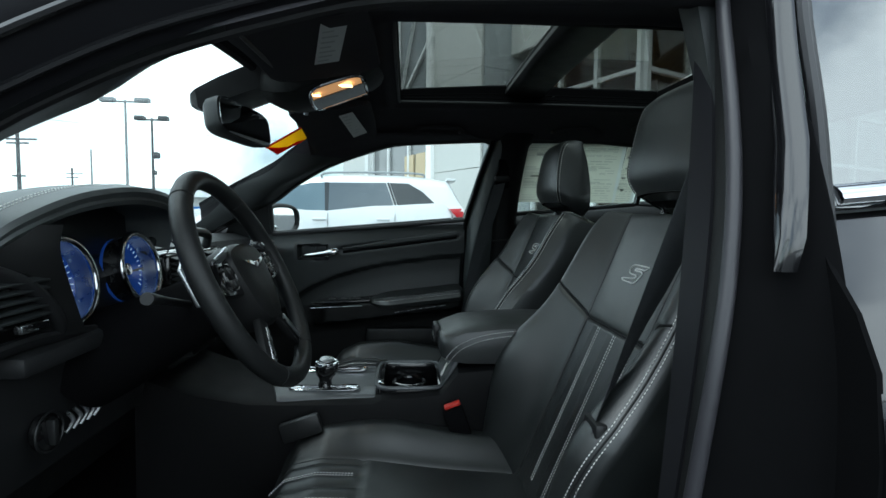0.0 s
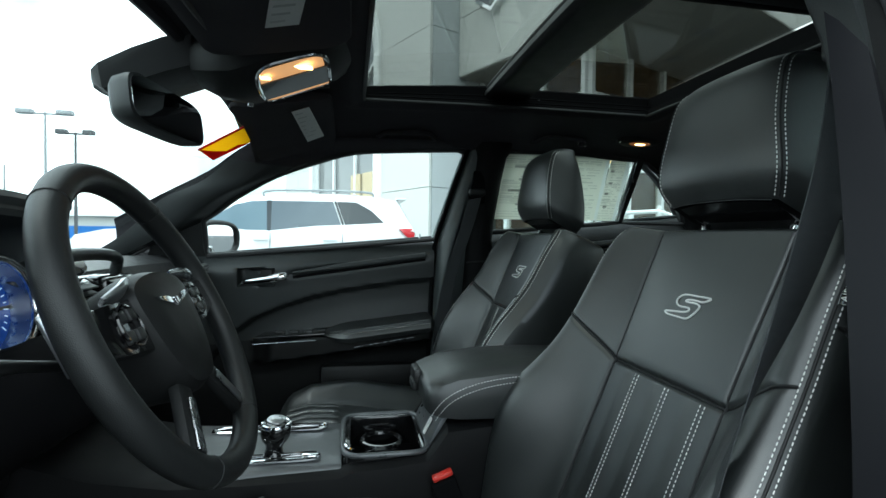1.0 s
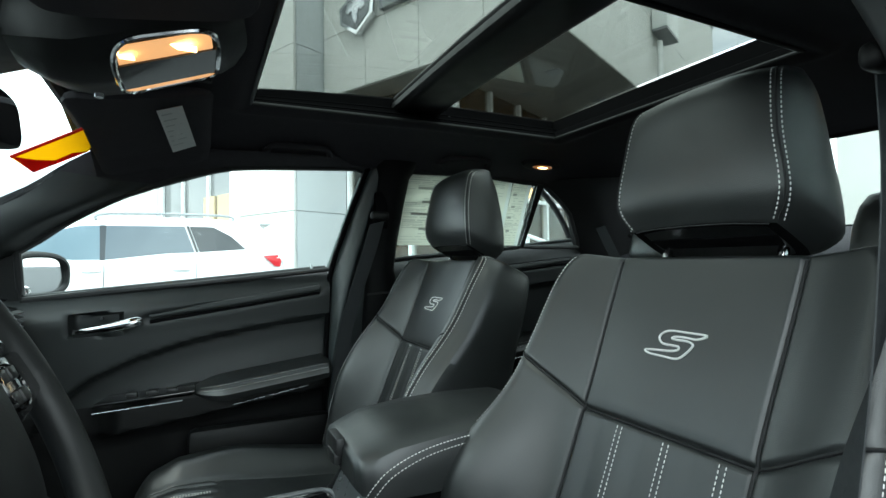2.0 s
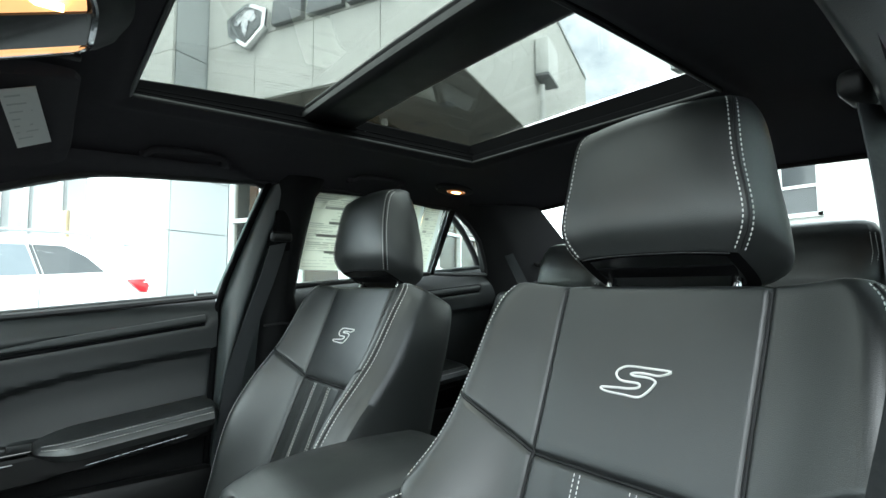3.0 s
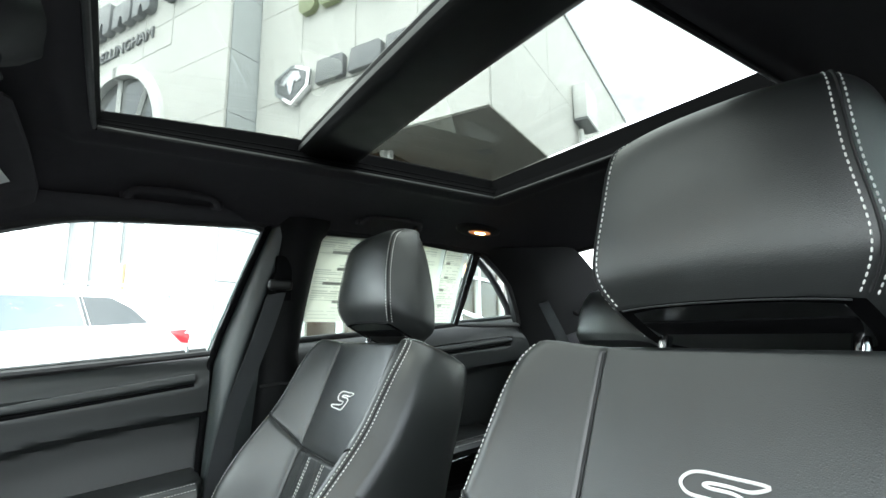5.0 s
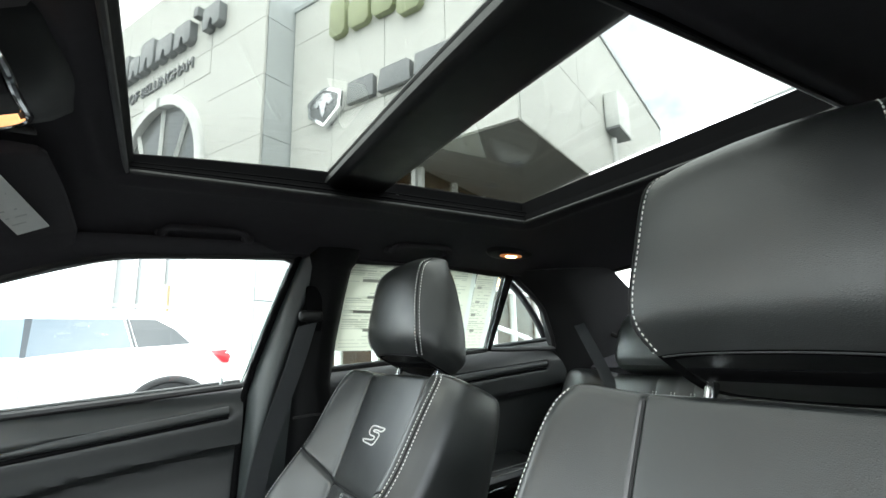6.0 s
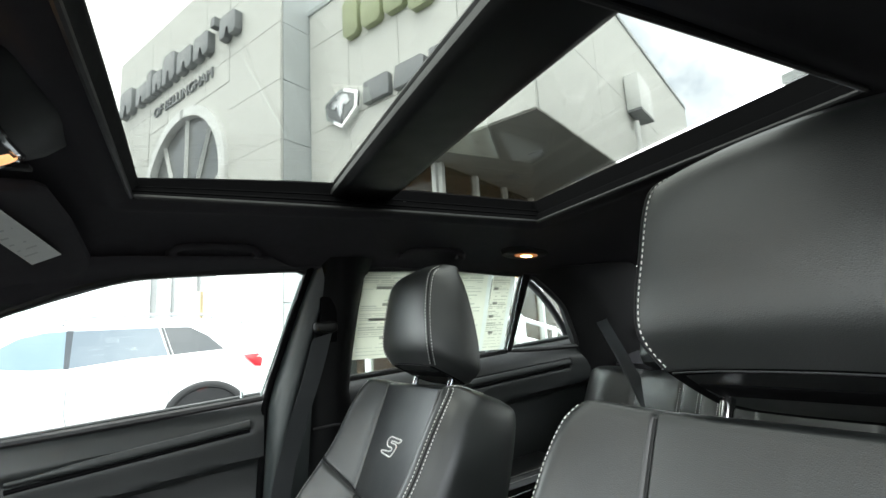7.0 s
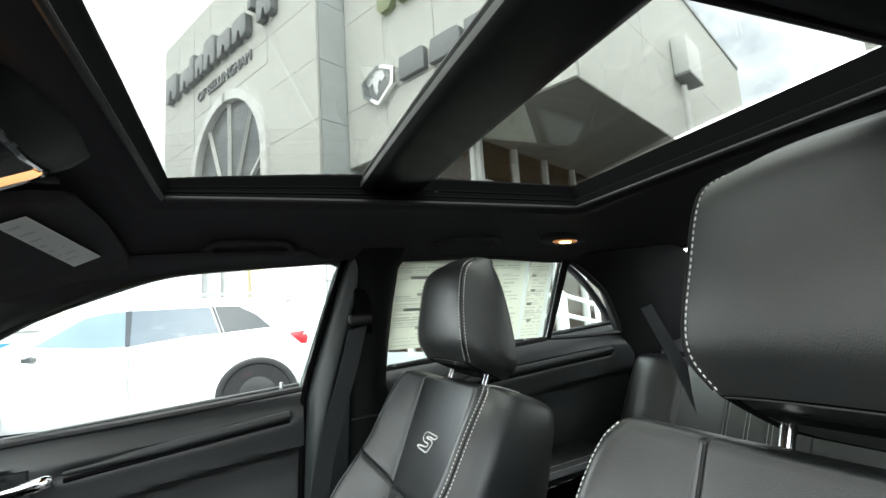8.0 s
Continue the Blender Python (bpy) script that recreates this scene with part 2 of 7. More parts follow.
def dashes(bm, pts, r=0.00072, dash=0.0040, gap=0.0021):
    """A run of thread stitches along a path of points."""
    pts = [Vector(p) for p in pts]
    at = [0.0]
    for a, b in zip(pts, pts[1:]):
        at.append(at[-1] + (b - a).length)

    def where(s):
        for i in range(len(pts) - 1):
            if s <= at[i + 1]:
                f = (s - at[i]) / max(1e-9, at[i + 1] - at[i])
                return pts[i].lerp(pts[i + 1], f)
        return pts[-1]

    s = 0.0
    while s + dash < at[-1]:
        a, b = where(s), where(s + dash)
        d = (b - a).normalized()
        o = d.orthogonal().normalized()
        q = d.cross(o)
        ring = lambda c, k: [bm.verts.new(c + k * r * (math.cos(t) * o + math.sin(t) * q)) for t in (0.4, 1.97, 3.54, 5.11)]
        r0, r1, r2, r3 = ring(a, 0.55), ring(a.lerp(b, 0.2), 1.0), ring(a.lerp(b, 0.8), 1.0), ring(b, 0.55)
        for u, v in ((r0, r1), (r1, r2), (r2, r3)):
            for i in range(4):
                j = (i + 1) % 4
                bm.faces.new((u[i], u[j], v[j], v[i]))
        bm.faces.new(r0)
        bm.faces.new(r3)
        s += dash + gap
    return bm


def lerp_table(table, x):
    xs, ys = zip(*sorted(table))
    return float(np.interp(x, xs, ys))


def eased(table, x, reach=0.09):
    return sum(lerp_table(table, x + reach * k / 3) for k in range(-3, 4)) / 7


def ease(a, b, x):
    t = min(1.0, max(0.0, (x - a) / (b - a)))
    return t * t * (3 - 2 * t)


def disc(bm, centre, axis, r, depth, n=24, bevel=0.0):
    ax = Vector(axis).normalized()
    o = ax.orthogonal().normalized()
    q = ax.cross(o)
    c = Vector(centre)
    return prism(bm, [c + r * (math.cos(t) * o + math.sin(t) * q) for t in [math.tau * i / n for i in range(n)]], ax * depth, bevel)


# ---- the parked sedan: shell ----
def glass_y(z):
    return 0.70 - 0.33 * (z - 1.05)


def belt_z(x):
    return 0.942 + 0.0855 * (x + 0.345) + 0.02 * ease(0.5, 1.4, x) * 0.5


ROOF_LINE = [(-0.17, 1.305), (-0.05, 1.345), (0.15, 1.378), (0.6, 1.388), (1.0, 1.383), (1.25, 1.362), (1.47, 1.326), (1.72, 1.26)]


def liner_z(x, y):
    return lerp_table(ROOF_LINE, x) + 0.052 * ease(0.14, -0.12, x) * (1 - min(1.0, abs(y) / 0.56) ** 2) - (0.085 - 0.055 * ease(1.2, 1.52, x)) * (abs(y) / 0.615) ** 4.5


def skin_y(z):
    return lerp_table([(0.2, 0.83), (0.3, 0.86), (0.6, 0.885), (0.8, 0.885), (0.88, 0.876), (0.93, 0.852), (0.95, 0.838), (0.97, 0.82), (1.0, 0.802), (1.035, 0.785), (1.06, 0.764), (1.3, 0.66), (1.36, 0.62)], z)


car = thing("sedan", "black sedan with black leather cabin, driver's door open", "car")

# headliner with the long roof opening
bm = bmesh.new()
RIM_STEPS = (0.0, 0.008, 0.016, 0.024, 0.032, 0.040, 0.050, 0.062, 0.078)
xs = sorted([-0.17, -0.1, -0.04, 0.02, 0.05] + [0.15 - d for d in RIM_STEPS] + [0.22, 0.31, 0.40, 0.49, 0.6, 0.7, 0.8, 0.9] + [0.985 + d for d in RIM_STEPS] + [1.10, 1.15, 1.25, 1.35, 1.42, 1.47])
ys = sorted([s * v for s in (-1, 1) for v in (0.1, 0.2, 0.28, 0.435, 0.455, 0.48, 0.50, 0.52, 0.54, 0.56, 0.575, 0.59, 0.60, 0.615)] + [0.0] + [s * (0.335 + d) for s in (-1, 1) for d in RIM_STEPS])


def padded_z(x, y):
    """The headliner with the soft padded roll that runs round the roof opening."""
    dx, dy = max(0.15 - x, x - 0.985, 0.0), max(abs(y) - 0.335, 0.0)
    d = math.hypot(dx, dy)
    return liner_z(x, y) - 0.009 * math.exp(-((d - 0.030) / 0.016) ** 2)


grid = {(i, j): bm.verts.new((x, y, padded_z(x, y))) for i, x in enumerate(xs) for j, y in enumerate(ys)}
for i in range(len(xs) - 1):
    for j in range(len(ys) - 1):
        if 0.149 < xs[i] < 0.98 and abs(ys[j] + ys[j + 1]) / 2 < 0.335:
            continue
        bm.faces.new((grid[i, j], grid[i + 1, j], grid[i + 1, j + 1], grid[i, j + 1]))
for v in [v for v in bm.verts if not v.link_faces]:
    bm.verts.remove(v)
part("headliner", bm, FABRIC, car, "black woven headliner")

# outer roof skin, with the same opening
bm = bmesh.new()
xs2 = [-0.22, -0.1, 0.0, 0.115, 0.3, 0.5, 0.6, 0.8, 1.03, 1.2, 1.4, 1.48]
ys2 = [-0.66, -0.6, -0.5, -0.395, -0.2, 0, 0.2, 0.395, 0.5, 0.6, 0.66]
ROOF_SKIN = lambda x, y: liner_z(x, 0) + 0.054 - 0.10 * (abs(y) / 0.66) ** 3.2
grid = {(i, j): bm.verts.new((x, y, ROOF_SKIN(x, y))) for i, x in enumerate(xs2) for j, y in enumerate(ys2)}
for i in range(len(xs2) - 1):
    for j in range(len(ys2) - 1):
        if xs2[i] > 0.1 and xs2[i + 1] < 1.04 and abs(ys2[j] + ys2[j + 1]) / 2 < 0.39:
            continue
        bm.faces.new((grid[i, j], grid[i + 1, j], grid[i + 1, j + 1], grid[i, j + 1]))
for v in [v for v in bm.verts if not v.link_faces]:
    bm.verts.remove(v)
part("roof_skin", bm, BLACK_PAINT, car, "gloss black roof panel")

# sunroof well, rails, crossbar and panes
PANE_LINE = [(0.10, 1.422), (0.15, 1.428), (0.24, 1.435), (0.32, 1.440), (0.42, 1.446), (0.5, 1.449), (0.62, 1.448), (0.8, 1.447), (1.04, 1.445)]


def pane_z(x, y):
    return lerp_table(PANE_LINE, x) + 0.008 * (1 - (y / 0.39) ** 2)


WELL_X = (0.15, 0.24, 0.32, 0.42, 0.5, 0.62, 0.8, 0.985, 1.03)
bm = bmesh.new()
for s in (-1, 1):
    rows = []
    for y, f in ((0.335, 0.0), (0.343, 0.22), (0.362, 0.30), (0.366, 0.50), (0.388, 0.58), (0.391, 0.97), (0.396, 1.04)):
        rows.append([(x, s * y, 1.3765 + f * (pane_z(x, 0.39) - 1.3765)) for x in WELL_X])
    slab(bm, rows, (0, 0.012 * s, 0.004))
rows = [[(x, y, z + 0.008 * k * (1 - (y / 0.40) ** 2)) for y in (-0.40, -0.2, 0, 0.2, 0.40)] for x, z, k in ((0.150, 1.377, 0), (0.150, 1.398, 0), (0.1545, 1.410, 0.6), (0.1560, 1.416, 1), (0.150, 1.428, 1))]
slab(bm, rows, (-0.012, 0, 0.004))
rows = [[(x, y, z) for y in (-0.40, -0.2, 0, 0.2, 0.40)] for x, z in ((0.985, 1.377), (0.993, 1.40), (1.012, 1.408), (1.020, 1.445))]
slab(bm, rows, (0.012, 0, 0.004))
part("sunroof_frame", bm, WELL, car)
for s in (-1, 1):
    for y, f in ((0.351, 0.29), (0.3575, 0.335), (0.373, 0.56), (0.381, 0.60)):
        part("slide_rail", tubed([(x, s * y, 1.3765 + f * (pane_z(x, 0.39) - 1.3765)) for x in WELL_X], 0.0018, 6), WELL, car)
    part("lip_welt", tubed(smooth_path([(0.155, s * 0.335, 1.3765), (0.4, s * 0.336, 1.379), (0.7, s * 0.336, 1.379), (0.975, s * 0.335, 1.3765)], 4), 0.0045, 8), RUBBER, car)
    part("rail_clip", box(boxed((0.655, s * 0.388, 1.404), (0.022, 0.012, 0.022), bevel=0.003), (0.657, s * 0.378, 1.412), (0.008, 0.012, 0.008), bevel=0.002), CONSOLE_GREY, car)
for x in (0.150, 0.98):
    part("lip_welt", tubed([(x, -0.334, 1.3765), (x, 0.334, 1.3765)], 0.0045, 8), RUBBER, car)
bm = bmesh.new()
prof = [(0.496, 1.419), (0.502, 1.411), (0.516, 1.407), (0.606, 1.407), (0.619, 1.411), (0.625, 1.419), (0.621, 1.436), (0.612, 1.444), (0.508, 1.444), (0.500, 1.436)]
loft(bm, [[(x, y, z + 0.006 * (1 - (y / 0.39) ** 2)) for x, z in prof] for y in (-0.39, -0.25, -0.1, 0, 0.1, 0.25, 0.39)])
part("sunroof_crossbar", bm, DARK_VINYL, car)
part("sunroof_seal", tubed([(0.506, -0.38, 1.445), (0.506, 0, 1.450), (0.506, 0.38, 1.445)], 0.006), RUBBER, car)
for x0, x1 in ((0.12, 0.508), (0.612, 1.026)):
    rows = [[(x, y, pane_z(x, y)) for y in (-0.398, -0.2, 0, 0.2, 0.398)] for x in (x0, x0 * 0.75 + x1 * 0.25, (x0 + x1) / 2, x0 * 0.25 + x1 * 0.75, x1)]
    pane = part("sunroof_pane", slab(bmesh.new(), rows, (0, 0, 0.004)), ROOF_GLASS, car, "dark-tinted roof glass")

# pillars on both sides; the B pillars differ in tone to paint their light
A_OUT = [(-0.66, 0.775, 0.90), (-0.50, 0.74, 0.985), (-0.343, 0.696, 1.061), (-0.252, 0.675, 1.126), (-0.121, 0.650, 1.200), (0.028, 0.633, 1.254), (0.127, 0.624, 1.281), (0.24, 0.621, 1.291), (0.47, 0.617, 1.303)]
A_IN = [(-0.86, 0.72, 0.87), (-0.64, 0.675, 0.965), (-0.523, 0.641, 1.047), (-0.443, 0.617, 1.120), (-0.315, 0.597, 1.181), (-0.168, 0.556, 1.296), (-0.06, 0.53, 1.300), (0.1, 0.54, 1.312), (0.40, 0.56, 1.322)]
W_FRONT = [(-0.345, 0.942), (-0.343, 1.061), (-0.252, 1.126), (-0.121, 1.200), (0.028, 1.254), (0.127, 1.281), (0.24, 1.291), (0.463, 1.303), (0.490, 1.291), (0.404, 1.006)]
W_REAR = [(0.604, 1.034), (0.631, 1.285), (0.650, 1.303), (0.9, 1.305), (1.118, 1.290), (1.088, 1.074)]
W_QUARTER = [(1.143, 1.284), (1.168, 1.281), (1.223, 1.244), (1.291, 1.192), (1.345, 1.11), (1.361, 1.076), (1.102, 1.076)]
for s in (-1, 1):
    rows = []
    for o, i in zip(smooth_path(A_OUT, 4), smooth_path(A_IN, 4)):
        mid = (o + i) / 2 + V(0.012, -0.028, -0.022) * (1 - 0.85 * ease(-0.16, -0.02, o.x))
        rows.append([V(p.x, s * p.y, p.z) for p in smooth_path([o, o.lerp(mid, 0.55) + V(0, -0.008, 0) * (1 - ease(-0.16, -0.02, o.x)), mid, mid.lerp(i, 0.5) + V(-0.004, -0.006, 0), i], 2)])
    part("a_pillar", slab(bmesh.new(), rows[:19], (0.012, 0.035 * s, 0.004)), VINYL, car, "black windscreen pillar trim")
    part("roof_edge_trim", slab(bmesh.new(), rows[18:], (0.012, 0.035 * s, 0.004)), FABRIC, car, "black fabric roof edge")
    # B pillar: upper and lower trim
    rings = []
    for z, x0, x1, y0 in ((0.30, 0.47, 0.70, 0.705), (0.55, 0.48, 0.68, 0.70), (0.80, 0.492, 0.655, 0.675), (0.93, 0.50, 0.63, 0.655), (1.0, 0.502, 0.612, 0.645), (1.1, 0.504, 0.618, 0.622), (1.2, 0.506, 0.628, 0.594), (1.28, 0.508, 0.64, 0.575), (1.325, 0.51, 0.66, 0.55)):
        y1 = min(glass_y(z) + 0.012, 0.74)
        if s > 0:
            y0, x0 = y0 + 0.012, x0 + 0.012
        if s < 0:
            y0 = lerp_table([(0.30, 0.70), (0.55, 0.69), (0.80, 0.665), (0.93, 0.662), (1.0, 0.66), (1.1, 0.645), (1.2, 0.617), (1.28, 0.585), (1.325, 0.565)], z)
            x0 = 0.556
            x1 = max(x1, 0.63)
        r = 0.3 if s < 0 else 1.0
        ring = [(x0, y1), (x0 + 0.004 * r, y0 + 0.03 * r), (x0 + 0.02 * r, y0 + 0.008 * r), (x0 + 0.04 * r, y0), ((x0 + x1) / 2, y0 - 0.004), (x1 - 0.04, y0), (x1 - 0.02, y0 + 0.008), (x1 - 0.004, y0 + 0.03), (x1, y1)]
        rings.append([(x, s * y, z) for x, y in ring])
    # Right pillar takes a blacker plastic that paints its shade; left stays lighter.
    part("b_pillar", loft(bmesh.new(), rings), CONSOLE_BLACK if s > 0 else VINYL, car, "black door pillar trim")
    part("pillar_seam", tubed([(0.51 if s > 0 else 0.565, s * 0.653, 0.925), (0.56, s * 0.648, 0.93), (0.62, s * 0.653, 0.925)], 0.003), RECESS_SHADE, car)
    # C pillar
    out = smooth_path([(1.12, 0.618, 1.300), (1.20, 0.632, 1.262), (1.291, 0.648, 1.197), (1.361, 0.690, 1.076), (1.42, 0.70, 1.0), (1.46, 0.71, 0.9)], 3)
    inn = smooth_path([(1.43, 0.50, 1.318), (1.468, 0.503, 1.303), (1.53, 0.51, 1.262), (1.63, 0.525, 1.199), (1.75, 0.55, 1.122), (1.84, 0.57, 1.065)], 3)
    rows = []
    for o, i in zip(out, inn):
        mid = (o + i) / 2 + V(0, -0.02, 0.0)
        rows.append([V(p.x, s * p.y, p.z) for p in smooth_path([o, o.lerp(mid, 0.5) + V(0, -0.018, 0), mid, mid.lerp(i, 0.5), i], 2)])
    part("c_pillar", slab(bmesh.new(), rows, (0, 0.03 * s, 0.012)), DASH_VINYL, car, "black rear pillar trim")
    # window frame strip over the doors, filling up to the headliner
    rows = [[V(x, s * 0.60, liner_z(x, 0.60) - 0.004), V(x, s * 0.612, 1.300), V(x, s * 0.632, 1.296), V(x, s * 0.66, 1.31), V(x, s * 0.665, 1.36)] for x in (0.1, 0.24, 0.5, 0.8, 1.1, 1.2)]
    part("roof_rail", slab(bmesh.new(), rows, (0, 0.004 * s, 0.006)), FABRIC, car)

# windscreen and back window
rows = [[(x + 0.035 * (abs(y) / 0.62) ** 2, y * k, z + 0.068 * (1 - (y / 0.62) ** 2)) for y in (-0.62, -0.4, -0.2, 0, 0.2, 0.4, 0.62)] for x, z, k in ((-0.165, 1.305, 0.93), (-0.36, 1.185, 1.0), (-0.6, 1.035, 1.08), (-0.90, 0.855, 1.16))]
pane = part("windscreen", slab(bmesh.new(), rows, (-0.002, 0, 0.005)), CAR_GLASS, car)
pane.visible_shadow = False
rows = [[(x, y, z) for y in (-0.6, -0.3, 0, 0.3, 0.6)] for x, z in ((1.475, 1.328), (1.59, 1.252), (1.70, 1.183), (1.83, 1.10))]
pane = part("back_window", slab(bmesh.new(), rows, (0.002, 0, 0.005)), CAR_GLASS, car)
pane.visible_shadow = False
part("rear_header", tubed([(1.468, -0.60, 1.297), (1.470, -0.50, 1.311), (1.472, -0.3, 1.322), (1.474, 0, 1.327), (1.472, 0.3, 1.322), (1.470, 0.50, 1.311), (1.468, 0.60, 1.297)], 0.007), FABRIC, car)
part("front_header", tubed(smooth_path([(-0.165, -0.56, 1.300), (-0.175, -0.35, 1.335), (-0.18, 0, 1.360), (-0.175, 0.35, 1.335), (-0.165, 0.56, 1.300)], 4), 0.014), FABRIC, car)

# floor, sills, shelf, bulkheads
part("floor_pan", span(bmesh.new(), (-0.95, -0.74, 0.17), (2.0, 0.74, 0.20)), CARPET, car, "black carpeted floor")
for s in (-1, 1):
    part("door_sill", box(boxed((0.45, s * 0.80, 0.25), (2.1, 0.16, 0.16), bevel=0.03), (0.0, s * 0.80, 0.336), (0.6, 0.09, 0.012), bevel=0.004), PLASTIC, car)
part("toe_board", span(bmesh.new(), (-0.98, -0.74, 0.17), (-0.93, 0.74, 0.87)), CARPET, car)
part("parcel_shelf", slab(bmesh.new(), [[(x, y, z) for y in (-0.63, -0.3, 0, 0.3, 0.63)] for x, z in ((1.46, 1.010), (1.50, 1.030), (1.62, 1.070), (1.82, 1.120))], (0, 0, -0.02)), FABRIC, car, "black rear parcel shelf")
part("boot_bulkhead", span(bmesh.new(), (1.66, -0.74, 0.2), (1.69, 0.74, 0.97)), CARPET, car)

# outer body: bonnet block, boot block, wings, wheels
def body_block(x0, x1, top0, top1, low, taper, name, label):
    rings = []
    for k in range(9):
        f = k / 8
        x = x0 + (x1 - x0) * f
        top = top0 + (top1 - top0) * f
        w = 1 - taper * f ** 3
        ring = []
        for y, z in ((0.86, low), (0.92, 0.45), (0.94, 0.62), (0.90, 0.8), (0.80, top - 0.04), (0.6, top), (0.3, top + 0.015), (0, top + 0.02)):
            ring.append((x, y * w, min(z, top) if y > 0.5 else z))
        rings.append([(a, -b, c) for a, b, c in ring[:-1]] + [ring[-1]] + [(a, b, c) for a, b, c in reversed(ring[:-1])])
    part(name, loft(bmesh.new(), rings), BLACK_PAINT, car, label)


body_block(-1.0, -2.05, 0.90, 0.80, 0.24, 0.10, "bonnet", "gloss black bonnet and wings")
body_block(1.80, 2.95, 1.10, 1.04, 0.26, 0.10, "boot", "gloss black boot and rear wings")
for s in (-1, 1):
    rows = [[(x, s * skin_y(z), z) for x in (-1.0, -0.8, -0.62)] for z in (0.22, 0.3, 0.6, 0.8, 0.9)]
    part("front_wing", slab(bmesh.new(), rows, (0, -0.02 * s, 0)), BLACK_PAINT, car)
    rows = [[(x, s * (skin_y(z)), z) for x in (1.42, 1.6, 1.8, 2.0)] for z in (0.26, 0.4, 0.6, 0.8, 0.93, 1.0, 1.04)]
    part("rear_wing", slab(bmesh.new(), rows, (0, -0.02 * s, 0)), BLACK_PAINT, car)
    rows = [[(x, s * skin_y(z), z) for x in x4] for z, x4 in ((1.04, (1.42, 1.6, 1.8, 1.95)), (1.15, (1.40, 1.5, 1.6, 1.72)), (1.25, (1.33, 1.42, 1.5, 1.58)), (1.34, (1.15, 1.25, 1.36, 1.46)))]
    part("quarter_panel", slab(bmesh.new(), rows, (0, -0.015 * s, 0)), BLACK_PAINT, car)
    side_line = [V(q.x, s * q.y, q.z) for q in smooth_path(A_OUT, 3)]
    fold = ((0.006, -0.002), (0.022, 0.010), (0.036, 0.026), (0.052, 0.042), (0.066, 0.062), (0.072, 0.090), (0.068, 0.125), (0.052, 0.155))
    part("roof_side_rail", slab(bmesh.new(), [[p + V(0, s * dy, dz) for p in side_line] for dy, dz in fold], (0, -0.010 * s, 0.006)), SIDE_BLACK, car, "black roof side rail")
    # Rubber seal, then two gloss tubes added to draw the rail's highlight streaks.
    for dy, dz, r, m in ((0.012, 0.002, 0.0085, RUBBER), (0.036, 0.021, 0.0055, BLACK_PAINT), (0.067, 0.058, 0.006, BLACK_PAINT)):
        part("door_seal", tubed([p + V(0, s * dy, dz) for p in side_line], r), m, car)
    for x in (-1.45, 1.6):
        wheel = part("wheel", disc(bmesh.new(), (x, s * 0.72, 0.345), (0, s, 0), 0.25, 0.2, 32, 0.012), SATIN, car, "alloy wheel")
        ring = [V(x + 0.30 * math.cos(a), s * 0.82, 0.345 + 0.30 * math.sin(a)) for a in [math.tau * i / 40 for i in range(40)]]
        part("tyre", tubed(ring, 0.11, 12, closed=True, flat=0.42, up=(0, 1, 0)), RUBBER, wheel)


# ---- doors ----
PIN_X = 0.358


